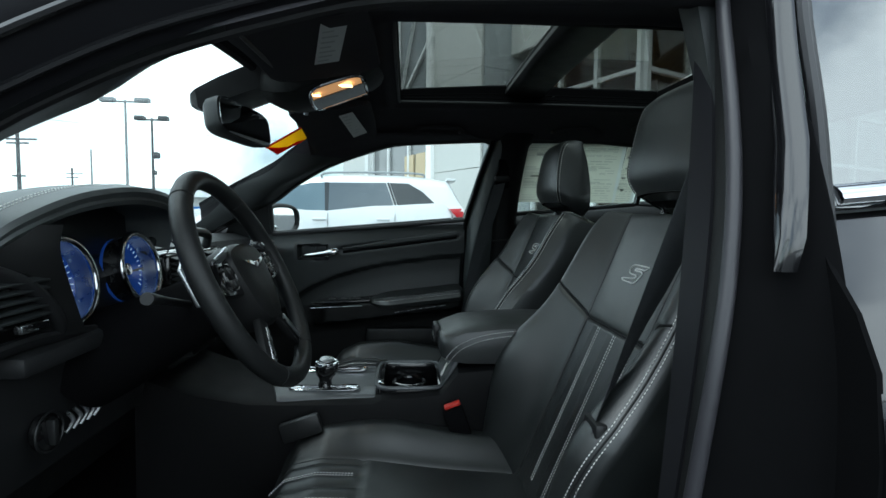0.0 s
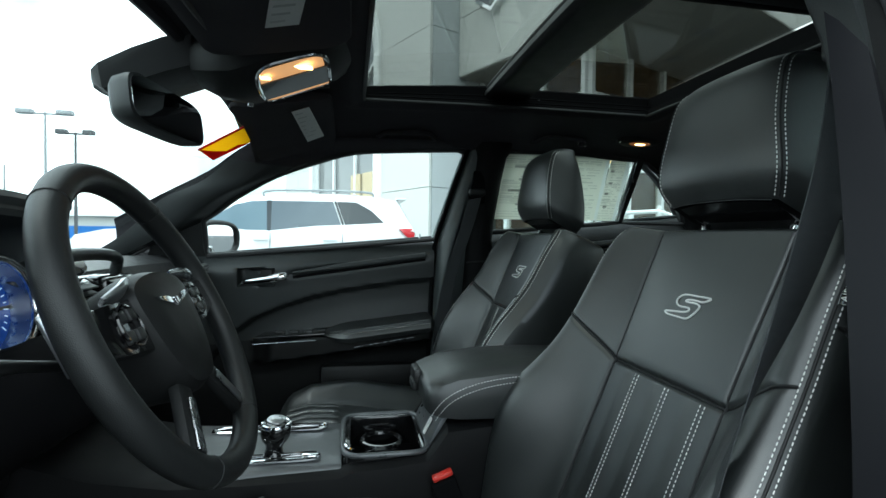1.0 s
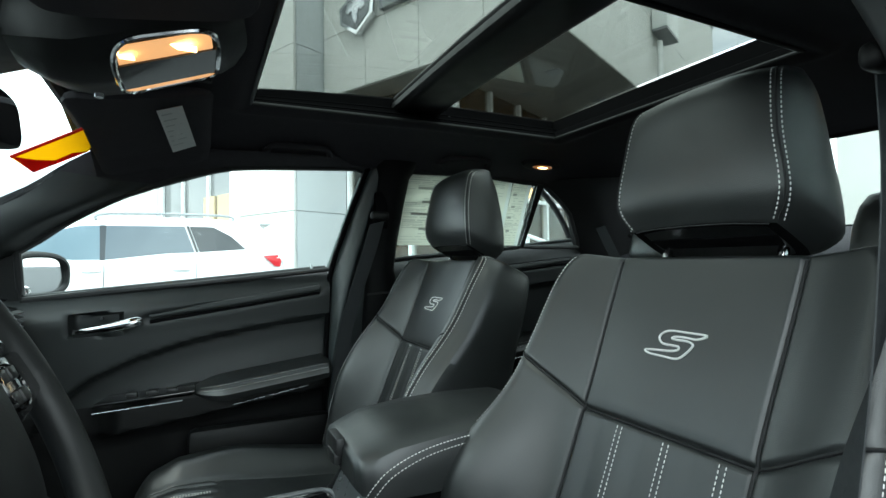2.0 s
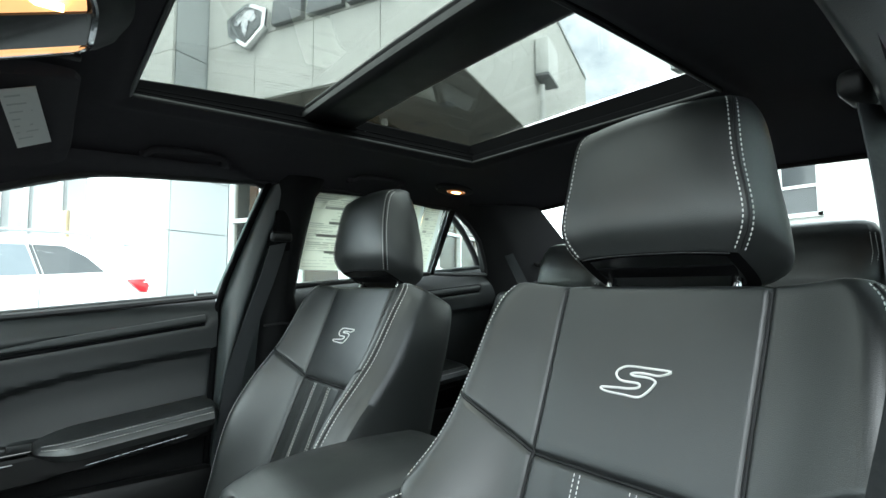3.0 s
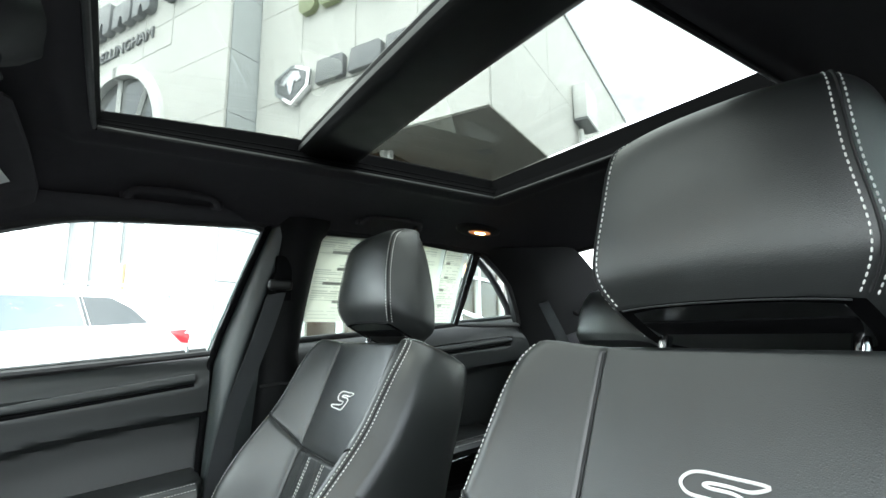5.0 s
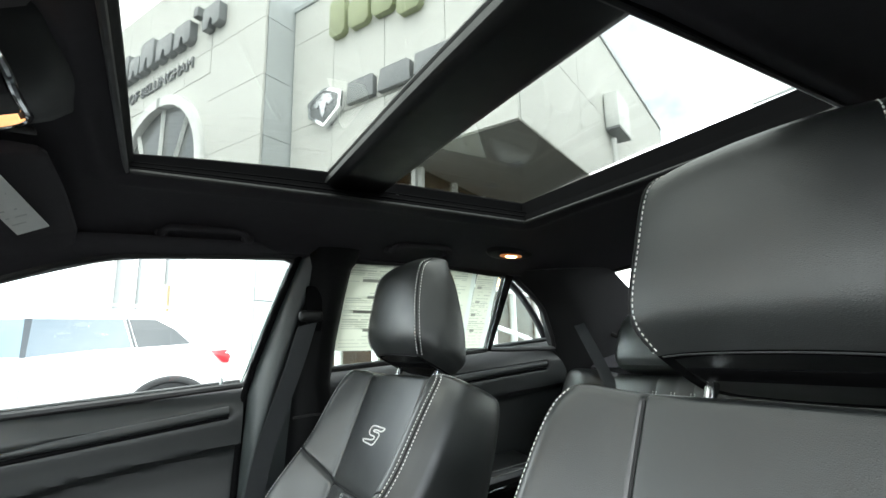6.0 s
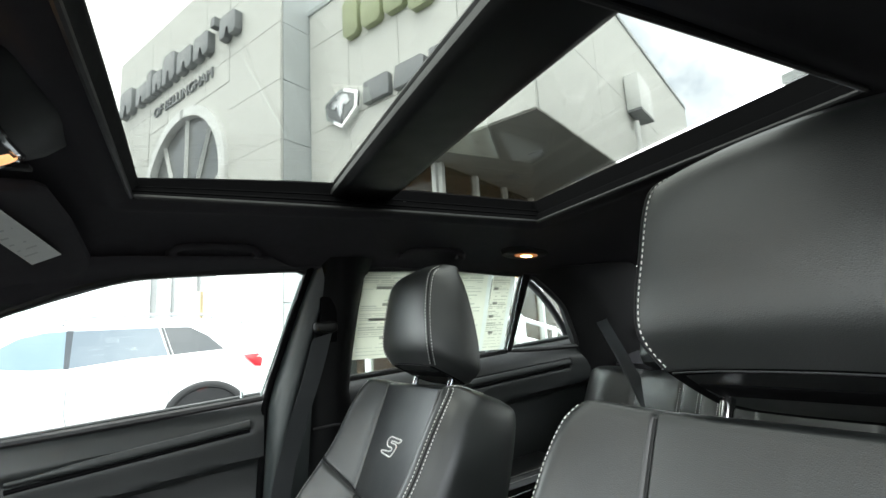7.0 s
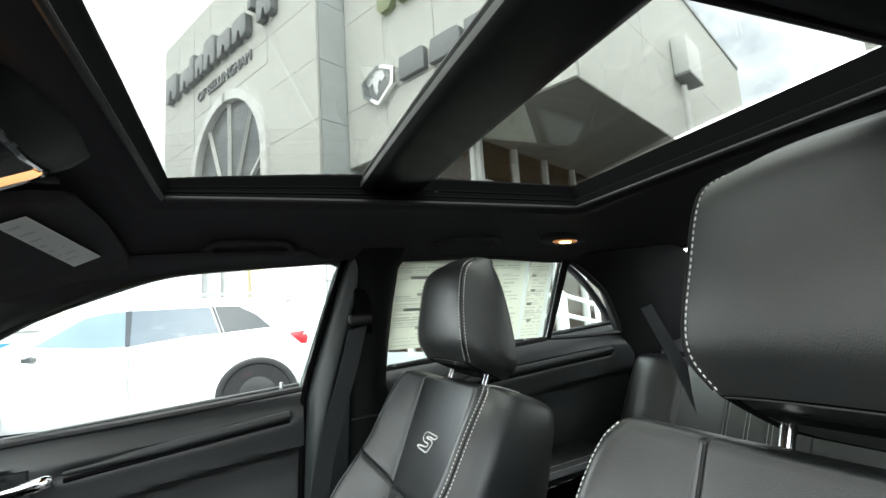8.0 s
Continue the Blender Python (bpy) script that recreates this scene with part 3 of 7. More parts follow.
def door(name, label, s, x0, x1, window, glass_parts, armrest, groove, handle, has_inner=True):
    """A closed car door on side s: trim panel, armrest, strips, handle, panes and outer skin."""
    rows = []
    for f in (0.0, 0.06, 0.2, 0.38, 0.55, 0.7, 0.8, 0.88, 0.94, 1.0):
        row = []
        for x in [x0 + (x1 - x0) * i / 10 for i in range(11)]:
            top = belt_z(x) - 0.008 + 0.02 * (s < 0)
            z = 0.24 + (top - 0.24) * f
            row.append(V(x, s * (skin_y(z) + (0.762 - skin_y(top)) * ease(0.7, 1.0, f) * 0.8), z))
        rows.append(row)
    d = part("door", slab(bmesh.new(), rows, (0, -0.012 * s, 0)), BLACK_PAINT, car, label)
    zc = lambda x: lerp_table([(-0.66, 0.50), (-0.34, 0.60), (-0.27, 0.69), (-0.2, 0.742), (-0.1, 0.785), (0.0, 0.815), (0.1, 0.836), (0.25, 0.857), (0.373, 0.871), (0.405, 0.874), (0.6, 0.86), (1.0, 0.92), (1.42, 0.965)], x)

    def inner_y(x, z):
        b = belt_z(x)
        y = lerp_table([(0.0, 0.742), (-0.006, 0.732), (-0.02, 0.720), (-0.04, 0.706), (-0.058, 0.697), (-0.075, 0.697), (-0.12, 0.703), (-0.3, 0.715), (-0.6, 0.73)], z - b)
        drop = zc(x) - z
        y += 0.030 * ease(0, 0.02, drop) - 0.012 * ease(0.05, 0.16, drop)
        if groove:
            f = ease(groove[0] - 0.03, groove[0] + 0.01, x) * ease(groove[1] + 0.012, groove[1] - 0.004, x)
            c = z - (groove[2] + (groove[3] - groove[2]) * (x - groove[0]) / (groove[1] - groove[0]))
            y += f * 0.012 * math.exp(-(c / 0.010) ** 2)
        if armrest:
            a0, a1, az0, az1 = armrest
            top = az0 + (az1 - az0) * (x - a0) / (a1 - a0)
            fx = ease(a0 - 0.24, a0 - 0.16, x) * ease(a1 + 0.03, a1 - 0.01, x)
            f = ease(top + 0.012, top - 0.006, z) * ease(top - 0.085, top - 0.065, z)
            y -= 0.062 * f * fx
            y += 0.012 * ease(top - 0.06, top - 0.12, z)
        if handle:
            hx, hz = handle
            u, v = (x - hx + 0.022) / 0.056, (z - hz - 0.006) / 0.027
            y += 0.034 * ease(1.12, 0.86, max(abs(u), abs(v)))
        return y

    if has_inner:
        nx = int((x1 - x0) / 0.0075)
        rows = []
        for k in range(96):
            f = k / 95
            rows.append([V(x, s * inner_y(x, belt_z(x) - f * (belt_z(x) - 0.30)), belt_z(x) - f * (belt_z(x) - 0.30)) for x in [x0 + (x1 - x0) * i / nx for i in range(nx + 1)]])
        rows.insert(0, [V(p.x, s * 0.752, p.z - 0.002) for p in rows[0]])
        part("trim_panel", slab(bmesh.new(), rows[:45], (0, 0.03 * s, 0)), VINYL, d, "black soft-touch door trim")
        part("lower_trim", slab(bmesh.new(), rows[44:], (0, 0.03 * s, 0)), DARK_VINYL, d, "black grained lower trim")
        if groove:
            g0, g1, gz0, gz1 = groove
            mid = [V(x, s * (inner_y(x, z) + 0.000), z) for x, z in [(g0 + (g1 - g0) * i / 12, gz0 + (gz1 - gz0) * i / 12) for i in range(13)]]
            part("accent_strip", tubed([p + V(0, -0.011 * s, 0.004) for p in mid], lambda t: 0.0105 * (0.45 + 0.55 * ease(0, 0.4, t)), 14, flat=0.75, up=(0, s, 0)), VINYL, d, "satin black accent bar")
            # Black tube paints the shaded groove under the bar.
            part("strip_gap", tubed([p + V(0, -0.007 * s, -0.0105) for p in mid], 0.0050, 8), WELL, d)
        b0, b1 = max(x0, -0.345 if x0 < 0 else x0), x1 - 0.004
        part("sill_bead", tubed([V(x, s * 0.744, belt_z(x) + 0.003) for x in [b0 + (b1 - b0) * i / 10 for i in range(11)]], 0.0075, 10), VINYL, d)
        pin = V(PIN_X if x0 < 0 else 1.05, s * 0.735, belt_z(PIN_X if x0 < 0 else 1.05))
        part("lock_pin", tubed([pin, pin + V(0, 0, 0.016), pin + V(0, 0, 0.020)], lambda t: 0.0045 - 0.0015 * t, 10), SATIN, d, "small lock pin")
        if armrest:
            a0, a1, az0, az1 = armrest
            pad = bmesh.new()
            rings = []
            for i in range(31):
                f = i / 30
                x = a0 + (a1 - a0) * f
                top = az0 + (az1 - az0) * f + 0.004
                g = math.sin(math.pi / 2 * min(1.0, 0.04 + f / 0.26)) * ease(1.03, 0.98, f)
                hi = 0.006 + 0.034 * g
                top += 0.006 * g
                yi = 0.672 - 0.060 * g
                rings.append([V(x, s * y, z) for y, z in ((0.735, top - hi), (0.735, top + 0.012 * g), (0.705, top + 0.008 * g), (max(yi + 0.045, 0.66), top + 0.003), (yi + 0.018, top - 0.001), (yi + 0.005, top - 0.25 * hi), (yi, top - 0.6 * hi), (yi + 0.008, top - hi), (yi + 0.03, top - hi - 0.004))])
            part("armrest_pad", loft(pad, rings), LEATHER, d, "padded leather armrest")
            st = bmesh.new()
            dashes(st, [V(r[4].x, r[4].y, r[4].z + 0.0012) for r in rings[2:-1]], 0.0005)
            dashes(st, [V(r[5].x, r[5].y - 0.0010 * s, r[5].z + 0.001) for r in rings[2:-1]], 0.0005)
            part("stitching", st, THREAD, d, "white double stitching")
            part("chrome_line", tubed([V(a0 + 0.10, s * 0.639, az0 - 0.038), V(a0 + 0.30, s * 0.634, az1 - 0.05)], 0.0008), SATIN, d, "thin silver line")
            part("switch_plate", prismed([V(a0 - 0.215, s * 0.645, az0 - 0.006), V(a0 + 0.01, s * 0.645, az0 + 0.004), V(a0 + 0.01, s * 0.72, az0 + 0.006), V(a0 - 0.19, s * 0.72, az0 + 0.0)], (0, 0, 0.006), 0.002), GLOSS, d, "gloss window switch plate")
            for k in range(3):
                part("window_switch", boxed((a0 - 0.135 + 0.045 * k, s * 0.68, az0 + 0.010), (0.026, 0.020, 0.012), bevel=0.004), PLASTIC, d)
            part("chrome_line", tubed([V(a0 - 0.215, s * 0.6425, az0 - 0.02), V(a0 - 0.02, s * 0.6425, az0 - 0.012)], 0.0012), SATIN, d)
            part("door_pocket", box(bmesh.new(), ((a0 + a1) / 2, s * 0.70, az0 - 0.165), (a1 - a0 + 0.02, 0.05, 0.12), bevel=0.02), DARK_VINYL, d, "moulded door pocket")
        if handle:
            hx, hz = handle
            lever = smooth_path([(hx - 0.072, s * 0.714, hz - 0.012), (hx - 0.04, s * 0.699, hz - 0.008), (hx + 0.02, s * 0.694, hz - 0.001), (hx + 0.056, s * 0.694, hz + 0.006), (hx + 0.078, s * 0.700, hz + 0.010)], 5)
            part("pull_handle", tubed(lever, lambda t: 0.0068 + 0.0072 * ease(0.05, 0.75, t) * (1 - 0.6 * ease(0.9, 1.0, t)), 14, flat=0.55, up=(0, s, 0)), CHROME, d, "chrome inner door handle")
            part("handle_knuckle", boxed((hx + 0.064, s * 0.710, hz + 0.006), (0.020, 0.018, 0.018), bevel=0.006), PLASTIC, d)
            part("lock_knob", tubed([(hx - 0.012, s * 0.728, hz + 0.018), (hx - 0.012, s * 0.712, hz + 0.020)], 0.004), GLOSS, d)
    # outer skin and glazing
    part("belt_moulding", tubed([V(x, s * (0.790 if s > 0 else 0.768), belt_z(x) - 0.022 + 0.040 * (s < 0)) for x in (x0 + 0.04, (x0 + x1) / 2, x1 - 0.01)], 0.0135, 10, flat=0.6), CHROME, d, "bright belt moulding")
    part("door_pull", tubed(smooth_path([(x1 - 0.26, s * 0.915, 0.83), (x1 - 0.24, s * 0.955, 0.835), (x1 - 0.08, s * 0.955, 0.845), (x1 - 0.06, s * 0.915, 0.845)], 4), 0.011, 10), BLACK_PAINT, d)
    for outline in [window] + glass_parts:
        pts = [V(x, s * glass_y(z), z) for x, z in outline]
        pane = part("pane", prismed(pts, (0, 0.004 * s, 0.0013)), CAR_GLASS, d, "clear side glass")
        pane.visible_shadow = False
        c = sum(pts, V(0, 0, 0)) / len(pts)
        frame_pts = []
        for a, b in zip(pts, pts[1:] + pts[:1]):
            frame_pts += [a.lerp(b, k / 4) for k in range(4)]
        frame_pts = [p + (p - c).normalized() * 0.004 for p in frame_pts]
        part("window_seal", tubed(frame_pts, 0.0085, 8, closed=True), RUBBER, d)
    return d


right_front = door("car_door", "closed front door with black leather armrest and chrome handle", 1, -0.66, 0.405, W_FRONT, [], (0.028, 0.395, 0.684, 0.726), (-0.07, 0.374, 0.884, 0.944), (-0.166, 0.868))
right_rear = door("car_door", "closed rear door with price sheets on its glass", 1, 0.60, 1.42, W_REAR, [W_QUARTER], (0.80, 1.22, 0.705, 0.745), (0.70, 1.33, 0.958, 1.020), None)
left_rear = door("car_door", "closed rear door, gloss black outside", -1, 0.60, 1.42, W_REAR, [W_QUARTER], None, None, None)
for s, d in ((1, right_rear), (-1, left_rear)):
    part("window_divider", prismed([V(x, s * (glass_y(z) - 0.012), z) for x, z in ((1.088, 1.07), (1.120, 1.296), (1.146, 1.288), (1.104, 1.07))], (0, 0.024 * s, 0)), GLOSS, d, "black window divider bar")
    edge = [V(0.596, s * (skin_y(z) - 0.004), z) for z in (0.26, 0.4, 0.6, 0.8, 0.88, 0.93, 0.97, 1.0, 1.03)]
    # Door end is blacker than the paint: its shade is in the colour.
    part("door_end", prismed([V(0.596, s * 0.745, 0.26)] + edge + [V(0.596, s * 0.745, 1.05)], (0.006, 0, 0)), WELL, d)
    part("check_bracket", tubed(smooth_path([(0.594, s * 0.739, 0.846), (0.592, s * 0.744, 0.80), (0.591, s * 0.758, 0.770), (0.592, s * 0.772, 0.748)], 4), 0.0035, 8), SEAL_GREY, d)
    frame_pts = [V(x, s * y, z) for x, y, z in ((0.618, 0.788, 0.99), (0.622, 0.772, 1.053), (0.624, 0.756, 1.134), (0.630, 0.718, 1.27), (0.655, 0.696, 1.325), (0.72, 0.684, 1.345), (0.95, 0.684, 1.345), (1.13, 0.690, 1.318), (1.26, 0.715, 1.24), (1.37, 0.75, 1.12), (1.40, 0.77, 1.05))]
    part("outer_window_frame", tubed(smooth_path(frame_pts, 4), 0.0125, 10, flat=0.7), SEAL_GREY, d)
    pts = [V(x, s * (glass_y(z) + 0.062), z) for x, z in ((0.625, 1.03), (0.64, 1.28), (0.67, 1.325), (1.10, 1.315), (1.25, 1.235), (1.38, 1.06))]
    pane = part("privacy_glass", prismed(pts, (0, 0.003 * s, 0)), CAR_GLASS if s > 0 else DARK_GLASS, d)
    pane.visible_shadow = False
    applique = [(1.42, 0.608, 0.668, 0.690), (1.36, 0.604, 0.680, 0.702), (1.30, 0.599, 0.691, 0.714), (1.2, 0.590, 0.714, 0.742), (1.1, 0.572, 0.757, 0.786), (1.05, 0.560, 0.775, 0.803), (1.0, 0.548, 0.795, 0.818), (0.965, 0.545, 0.803, 0.812)]
    rows = [[V(x0 + dx, s * (y0 + (y1 - y0) * f), z) for dx, f in ((0.006, 0.0), (0.001, 0.10), (0.0, 0.35), (0.003, 0.7), (0.009, 0.93), (0.020, 1.0))] for z, x0, y0, y1 in applique]
    part("pillar_applique", slab(bmesh.new(), rows, (0.004, -0.006 * s, 0)), BLACK_PAINT, d, "gloss black pillar applique")
# door opening on the driver's side: trim edge, weather seal, dark sheet painting the gap's shade
SEAL_X = [(0.30, 0.44), (0.6, 0.46), (0.8, 0.485), (0.9, 0.505), (1.0, 0.530), (1.1, 0.550), (1.2, 0.564), (1.28, 0.578), (1.34, 0.588)]
SEAL_Y = [(0.30, 0.79), (0.6, 0.795), (0.8, 0.797), (0.86, 0.795), (0.93, 0.785), (1.0, 0.765), (1.1, 0.730), (1.2, 0.690), (1.28, 0.650), (1.34, 0.622)]
TRIM_X = [(0.30, 0.42), (0.5, 0.44), (0.7, 0.466), (0.8, 0.482), (0.9, 0.500), (1.0, 0.518), (1.1, 0.535), (1.2, 0.553), (1.28, 0.565), (1.34, 0.575)]
TRIM_Y = [(0.30, 0.775), (0.5, 0.762), (0.7, 0.746), (0.8, 0.732), (0.9, 0.710), (1.0, 0.687), (1.1, 0.664), (1.2, 0.632), (1.28, 0.612), (1.34, 0.594)]
levels = [0.30 + 1.03 * i / 44 for i in range(45)]
part("weather_seal", tubed([V(eased(SEAL_X, z), -eased(SEAL_Y, z), z) for z in levels], 0.0085, 12), SEAL_PALE, car, "satin grey weather seal")
inner, outer, gap = [], [], []
for z in levels:
    a, b = V(eased(TRIM_X, z), -eased(TRIM_Y, z), z), V(eased(SEAL_X, z), -eased(SEAL_Y, z) + 0.007, z)
    inner.append([a + V(0.05, 0.004, 0), a + V(0.03, 0.010, 0), a + V(0.008, 0.006, 0), a, a.lerp(b, 0.25) + V(-0.001, 0, 0), a.lerp(b, 0.58)])
    outer.append([a.lerp(b, 0.57) + V(0.004, 0, 0), a.lerp(b, 0.62) + V(0.003, 0, 0), a.lerp(b, 0.95) + V(0.002, 0, 0), b + V(0.010, 0, 0)])
    gap.append([b + V(0.006, -0.004, 0), V(max(0.575, b.x + 0.01), b.y - 0.032, z), V(0.604, b.y - 0.054, z)])
part("pillar_edge_trim", slab(bmesh.new(), inner, (0.004, 0, 0)), SIDE_BLACK, car, "black pillar edge trim")
part("pillar_edge_band", slab(bmesh.new(), outer, (0.004, 0, 0)), DARK_VINYL, car)
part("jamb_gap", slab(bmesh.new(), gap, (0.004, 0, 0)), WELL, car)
# rear edge of the closed front door and the pillar flank beside it
part("glass_edge", tubed([V(x, glass_y(z) - 0.012, z) for x, z in ((0.398, 1.010), (0.428, 1.11), (0.455, 1.20), (0.478, 1.275))], 0.0022, 6), GLASS_EDGE, right_front)
DOOR_END = [(0.30, 0.375), (0.55, 0.384), (0.70, 0.390), (0.85, 0.396), (1.0, 0.405), (1.1, 0.434), (1.2, 0.463), (1.29, 0.492), (1.315, 0.502)]
FLANK_X = [(0.30, 0.395), (0.55, 0.400), (0.70, 0.408), (0.83, 0.430), (0.93, 0.450), (1.018, 0.470), (1.1, 0.492), (1.2, 0.519), (1.254, 0.534), (1.315, 0.548)]
FLANK_Y = [(0.30, 0.690), (0.70, 0.682), (0.83, 0.676), (0.93, 0.668), (1.018, 0.660), (1.1, 0.646), (1.2, 0.626), (1.254, 0.612), (1.315, 0.594)]
levels = (0.30, 0.45, 0.60, 0.70, 0.80, 0.90, 0.98, 1.05, 1.12, 1.18, 1.24, 1.29, 1.315)
part("door_edge_seal", tubed([V(lerp_table(DOOR_END, z) + 0.004, min(0.712, glass_y(z) - 0.004), z) for z in levels], 0.008, 8), WELL, right_front)
rows = []
for z in levels:
    xa, xb, yb = lerp_table(DOOR_END, z) + 0.010, lerp_table(FLANK_X, z), lerp_table(FLANK_Y, z)
    ya = min(0.712, glass_y(z) + 0.002)
    rows.append(smooth_path([(xa, ya, z), (xa + 0.35 * (xb - xa), ya - 0.62 * (ya - yb), z), (xb - 0.006, yb + 0.001, z), (xb + 0.006, yb + 0.004, z), (xb + 0.014, yb + 0.022, z), (xb + 0.09, yb + 0.040, z)], 4))
part("pillar_flank", slab(bmesh.new(), rows, (0.004, 0.010, 0)), FLANK, car, "satin black pillar flank, lightened for the light on it")

# driver's door, swung wide open
HINGE = Matrix.Translation((-0.62, -0.80, 0)) @ Matrix.Rotation(radians(-68), 4, "Z")
rows = [[V(x, -0.02 - (skin_y(z) - 0.86), z) for x in (0.0, 0.26, 0.53, 0.79, 1.06)] for z in (0.26, 0.4, 0.6, 0.8, 0.93, 1.0, 1.03)]
bm = slab(bmesh.new(), rows, (0, 0.08, 0))
bm.transform(HINGE)
open_door = part("door", bm, BLACK_PAINT, car, "driver's door standing wide open")
pts = [V(x + 0.62, 0.05 + 0.33 * (z - 1.05), z) for x, z in W_FRONT]
bm = tubed([p for a, b in zip(pts, pts[1:] + pts[:1]) for p in (a, a.lerp(b, 0.5))], 0.016, 8, closed=True)
bm.transform(HINGE)
part("door_frame", bm, BLACK_PAINT, open_door)
bm = prismed(pts, (0, 0.004, 0))
bm.transform(HINGE)
pane = part("pane", bm, CAR_GLASS, open_door)
pane.visible_shadow = False
bm = boxed((0.55, 0.075, 0.68), (0.9, 0.05, 0.62), bevel=0.02)
bm.transform(HINGE)
part("trim_panel", bm, VINYL, open_door)

# passenger side mirror
sm = thing("side_mirror", "black door mirror with a bright mirror glass", "mirror")
rings = []
for x, k in ((-0.46, 0.55), (-0.43, 0.85), (-0.39, 1.0), (-0.362, 1.0)):
    rings.append([V(x + 0.048 * math.cos(a) * k, 0.925 + 0.115 * k * math.copysign(abs(math.cos(a)) ** 0.6, math.cos(a)), 0.998 + 0.068 * k * math.copysign(abs(math.sin(a)) ** 0.6, math.sin(a))) for a in [math.tau * i / 28 for i in range(28)]])
part("housing", loft(bmesh.new(), rings), BLACK_PAINT, sm, "gloss black mirror housing")
face = [V(-0.3585 + 0.043 * math.cos(a), 0.925 + 0.104 * math.copysign(abs(math.cos(a)) ** 0.6, math.cos(a)), 0.998 + 0.058 * math.copysign(abs(math.sin(a)) ** 0.6, math.sin(a))) for a in [math.tau * i / 28 for i in range(28)]]
part("mirror_glass", prismed(face, (-0.003, 0, 0)), MIRROR, sm, "bright mirror glass")
part("mirror_rim", tubed([p + V(0.002, 0, 0) for p in face], 0.009, 8, closed=True), PLASTIC, sm, "black mirror rim")
part("mirror_arm", boxed((-0.40, 0.80, 0.952), (0.09, 0.12, 0.04), bevel=0.012), BLACK_PAINT, sm)
part("sail_panel", prismed([V(-0.345, 0.742, 0.93), V(-0.343, 0.70, 1.065), V(-0.52, 0.742, 0.975), V(-0.54, 0.755, 0.92)], (0, 0.02, 0)), PLASTIC, sm)


# ---- front seats ----
BOLSTER = [(0.14, 0.034), (0.11, 0.040), (0.05, 0.047), (-0.01, 0.049), (-0.07, 0.053), (-0.10, 0.055), (-0.13, 0.061), (-0.19, 0.079), (-0.22, 0.092), (-0.25, 0.104), (-0.28, 0.107), (-0.31, 0.107), (-0.38, 0.097), (-0.50, 0.07)]
HALF_WIDTH = [(0.135, 0.196), (0.130, 0.210), (0.124, 0.221), (0.115, 0.231), (0.10, 0.240), (0.08, 0.245), (0.05, 0.249), (-0.01, 0.253), (-0.07, 0.258), (-0.10, 0.261), (-0.13, 0.266), (-0.16, 0.273), (-0.19, 0.281), (-0.22, 0.289), (-0.25, 0.290), (-0.28, 0.287), (-0.31, 0.281), (-0.38, 0.266), (-0.50, 0.252)]
NARROW_RISE = [(0.14, 0.038), (0.115, 0.044), (0.08, 0.052), (0.05, 0.057), (-0.01, 0.060), (-0.07, 0.068), (-0.10, 0.080), (-0.13, 0.092), (-0.19, 0.107), (-0.25, 0.115), (-0.31, 0.110), (-0.38, 0.097), (-0.50, 0.078)]
NARROW_WIDTH = [(0.135, 0.196), (0.130, 0.208), (0.124, 0.217), (0.115, 0.226), (0.10, 0.233), (0.08, 0.237), (0.05, 0.239), (-0.07, 0.241), (-0.19, 0.242), (-0.25, 0.244), (-0.38, 0.245), (-0.50, 0.243)]
SEAT = {"width": HALF_WIDTH, "rise": BOLSTER, "bulge": 0.0}



def seat_front(h, s, grooves=1.0):
    """Depth of the seat back's face, forwards, at the offset h from its middle and s along it."""
    a = abs(h)
    w = lerp_table(SEAT["width"], s)
    edge = 0.128 + 0.006 * ease(-0.11, 0.12, s)
    d = eased(SEAT["rise"], s, 0.045) * ease(edge - 0.005, edge + 0.118, a)
    if a < edge:
        if s > -0.115:
            d += 0.002 * (1 - (a / edge) ** 4) * ease(-0.115, -0.095, s)
        else:
            d += -0.004 + 0.003 * abs(math.cos((h + 0.022) / 0.074 * math.pi))
    d -= 0.0042 * grooves * math.exp(-((a - edge) / 0.0036) ** 2)
    if a < edge:
        d -= 0.0060 * grooves * math.exp(-((s + 0.115) / 0.0036) ** 2)
    else:
        q = s + 0.115 - (a - edge) * 0.42
        d -= 0.0055 * grooves * ease(w - 0.004, w - 0.045, a) * math.exp(-(q / 0.0045) ** 2)
    over = max(0.0, (a - (w - 0.036)) / 0.036)
    return d - 0.024 * over ** 2.2


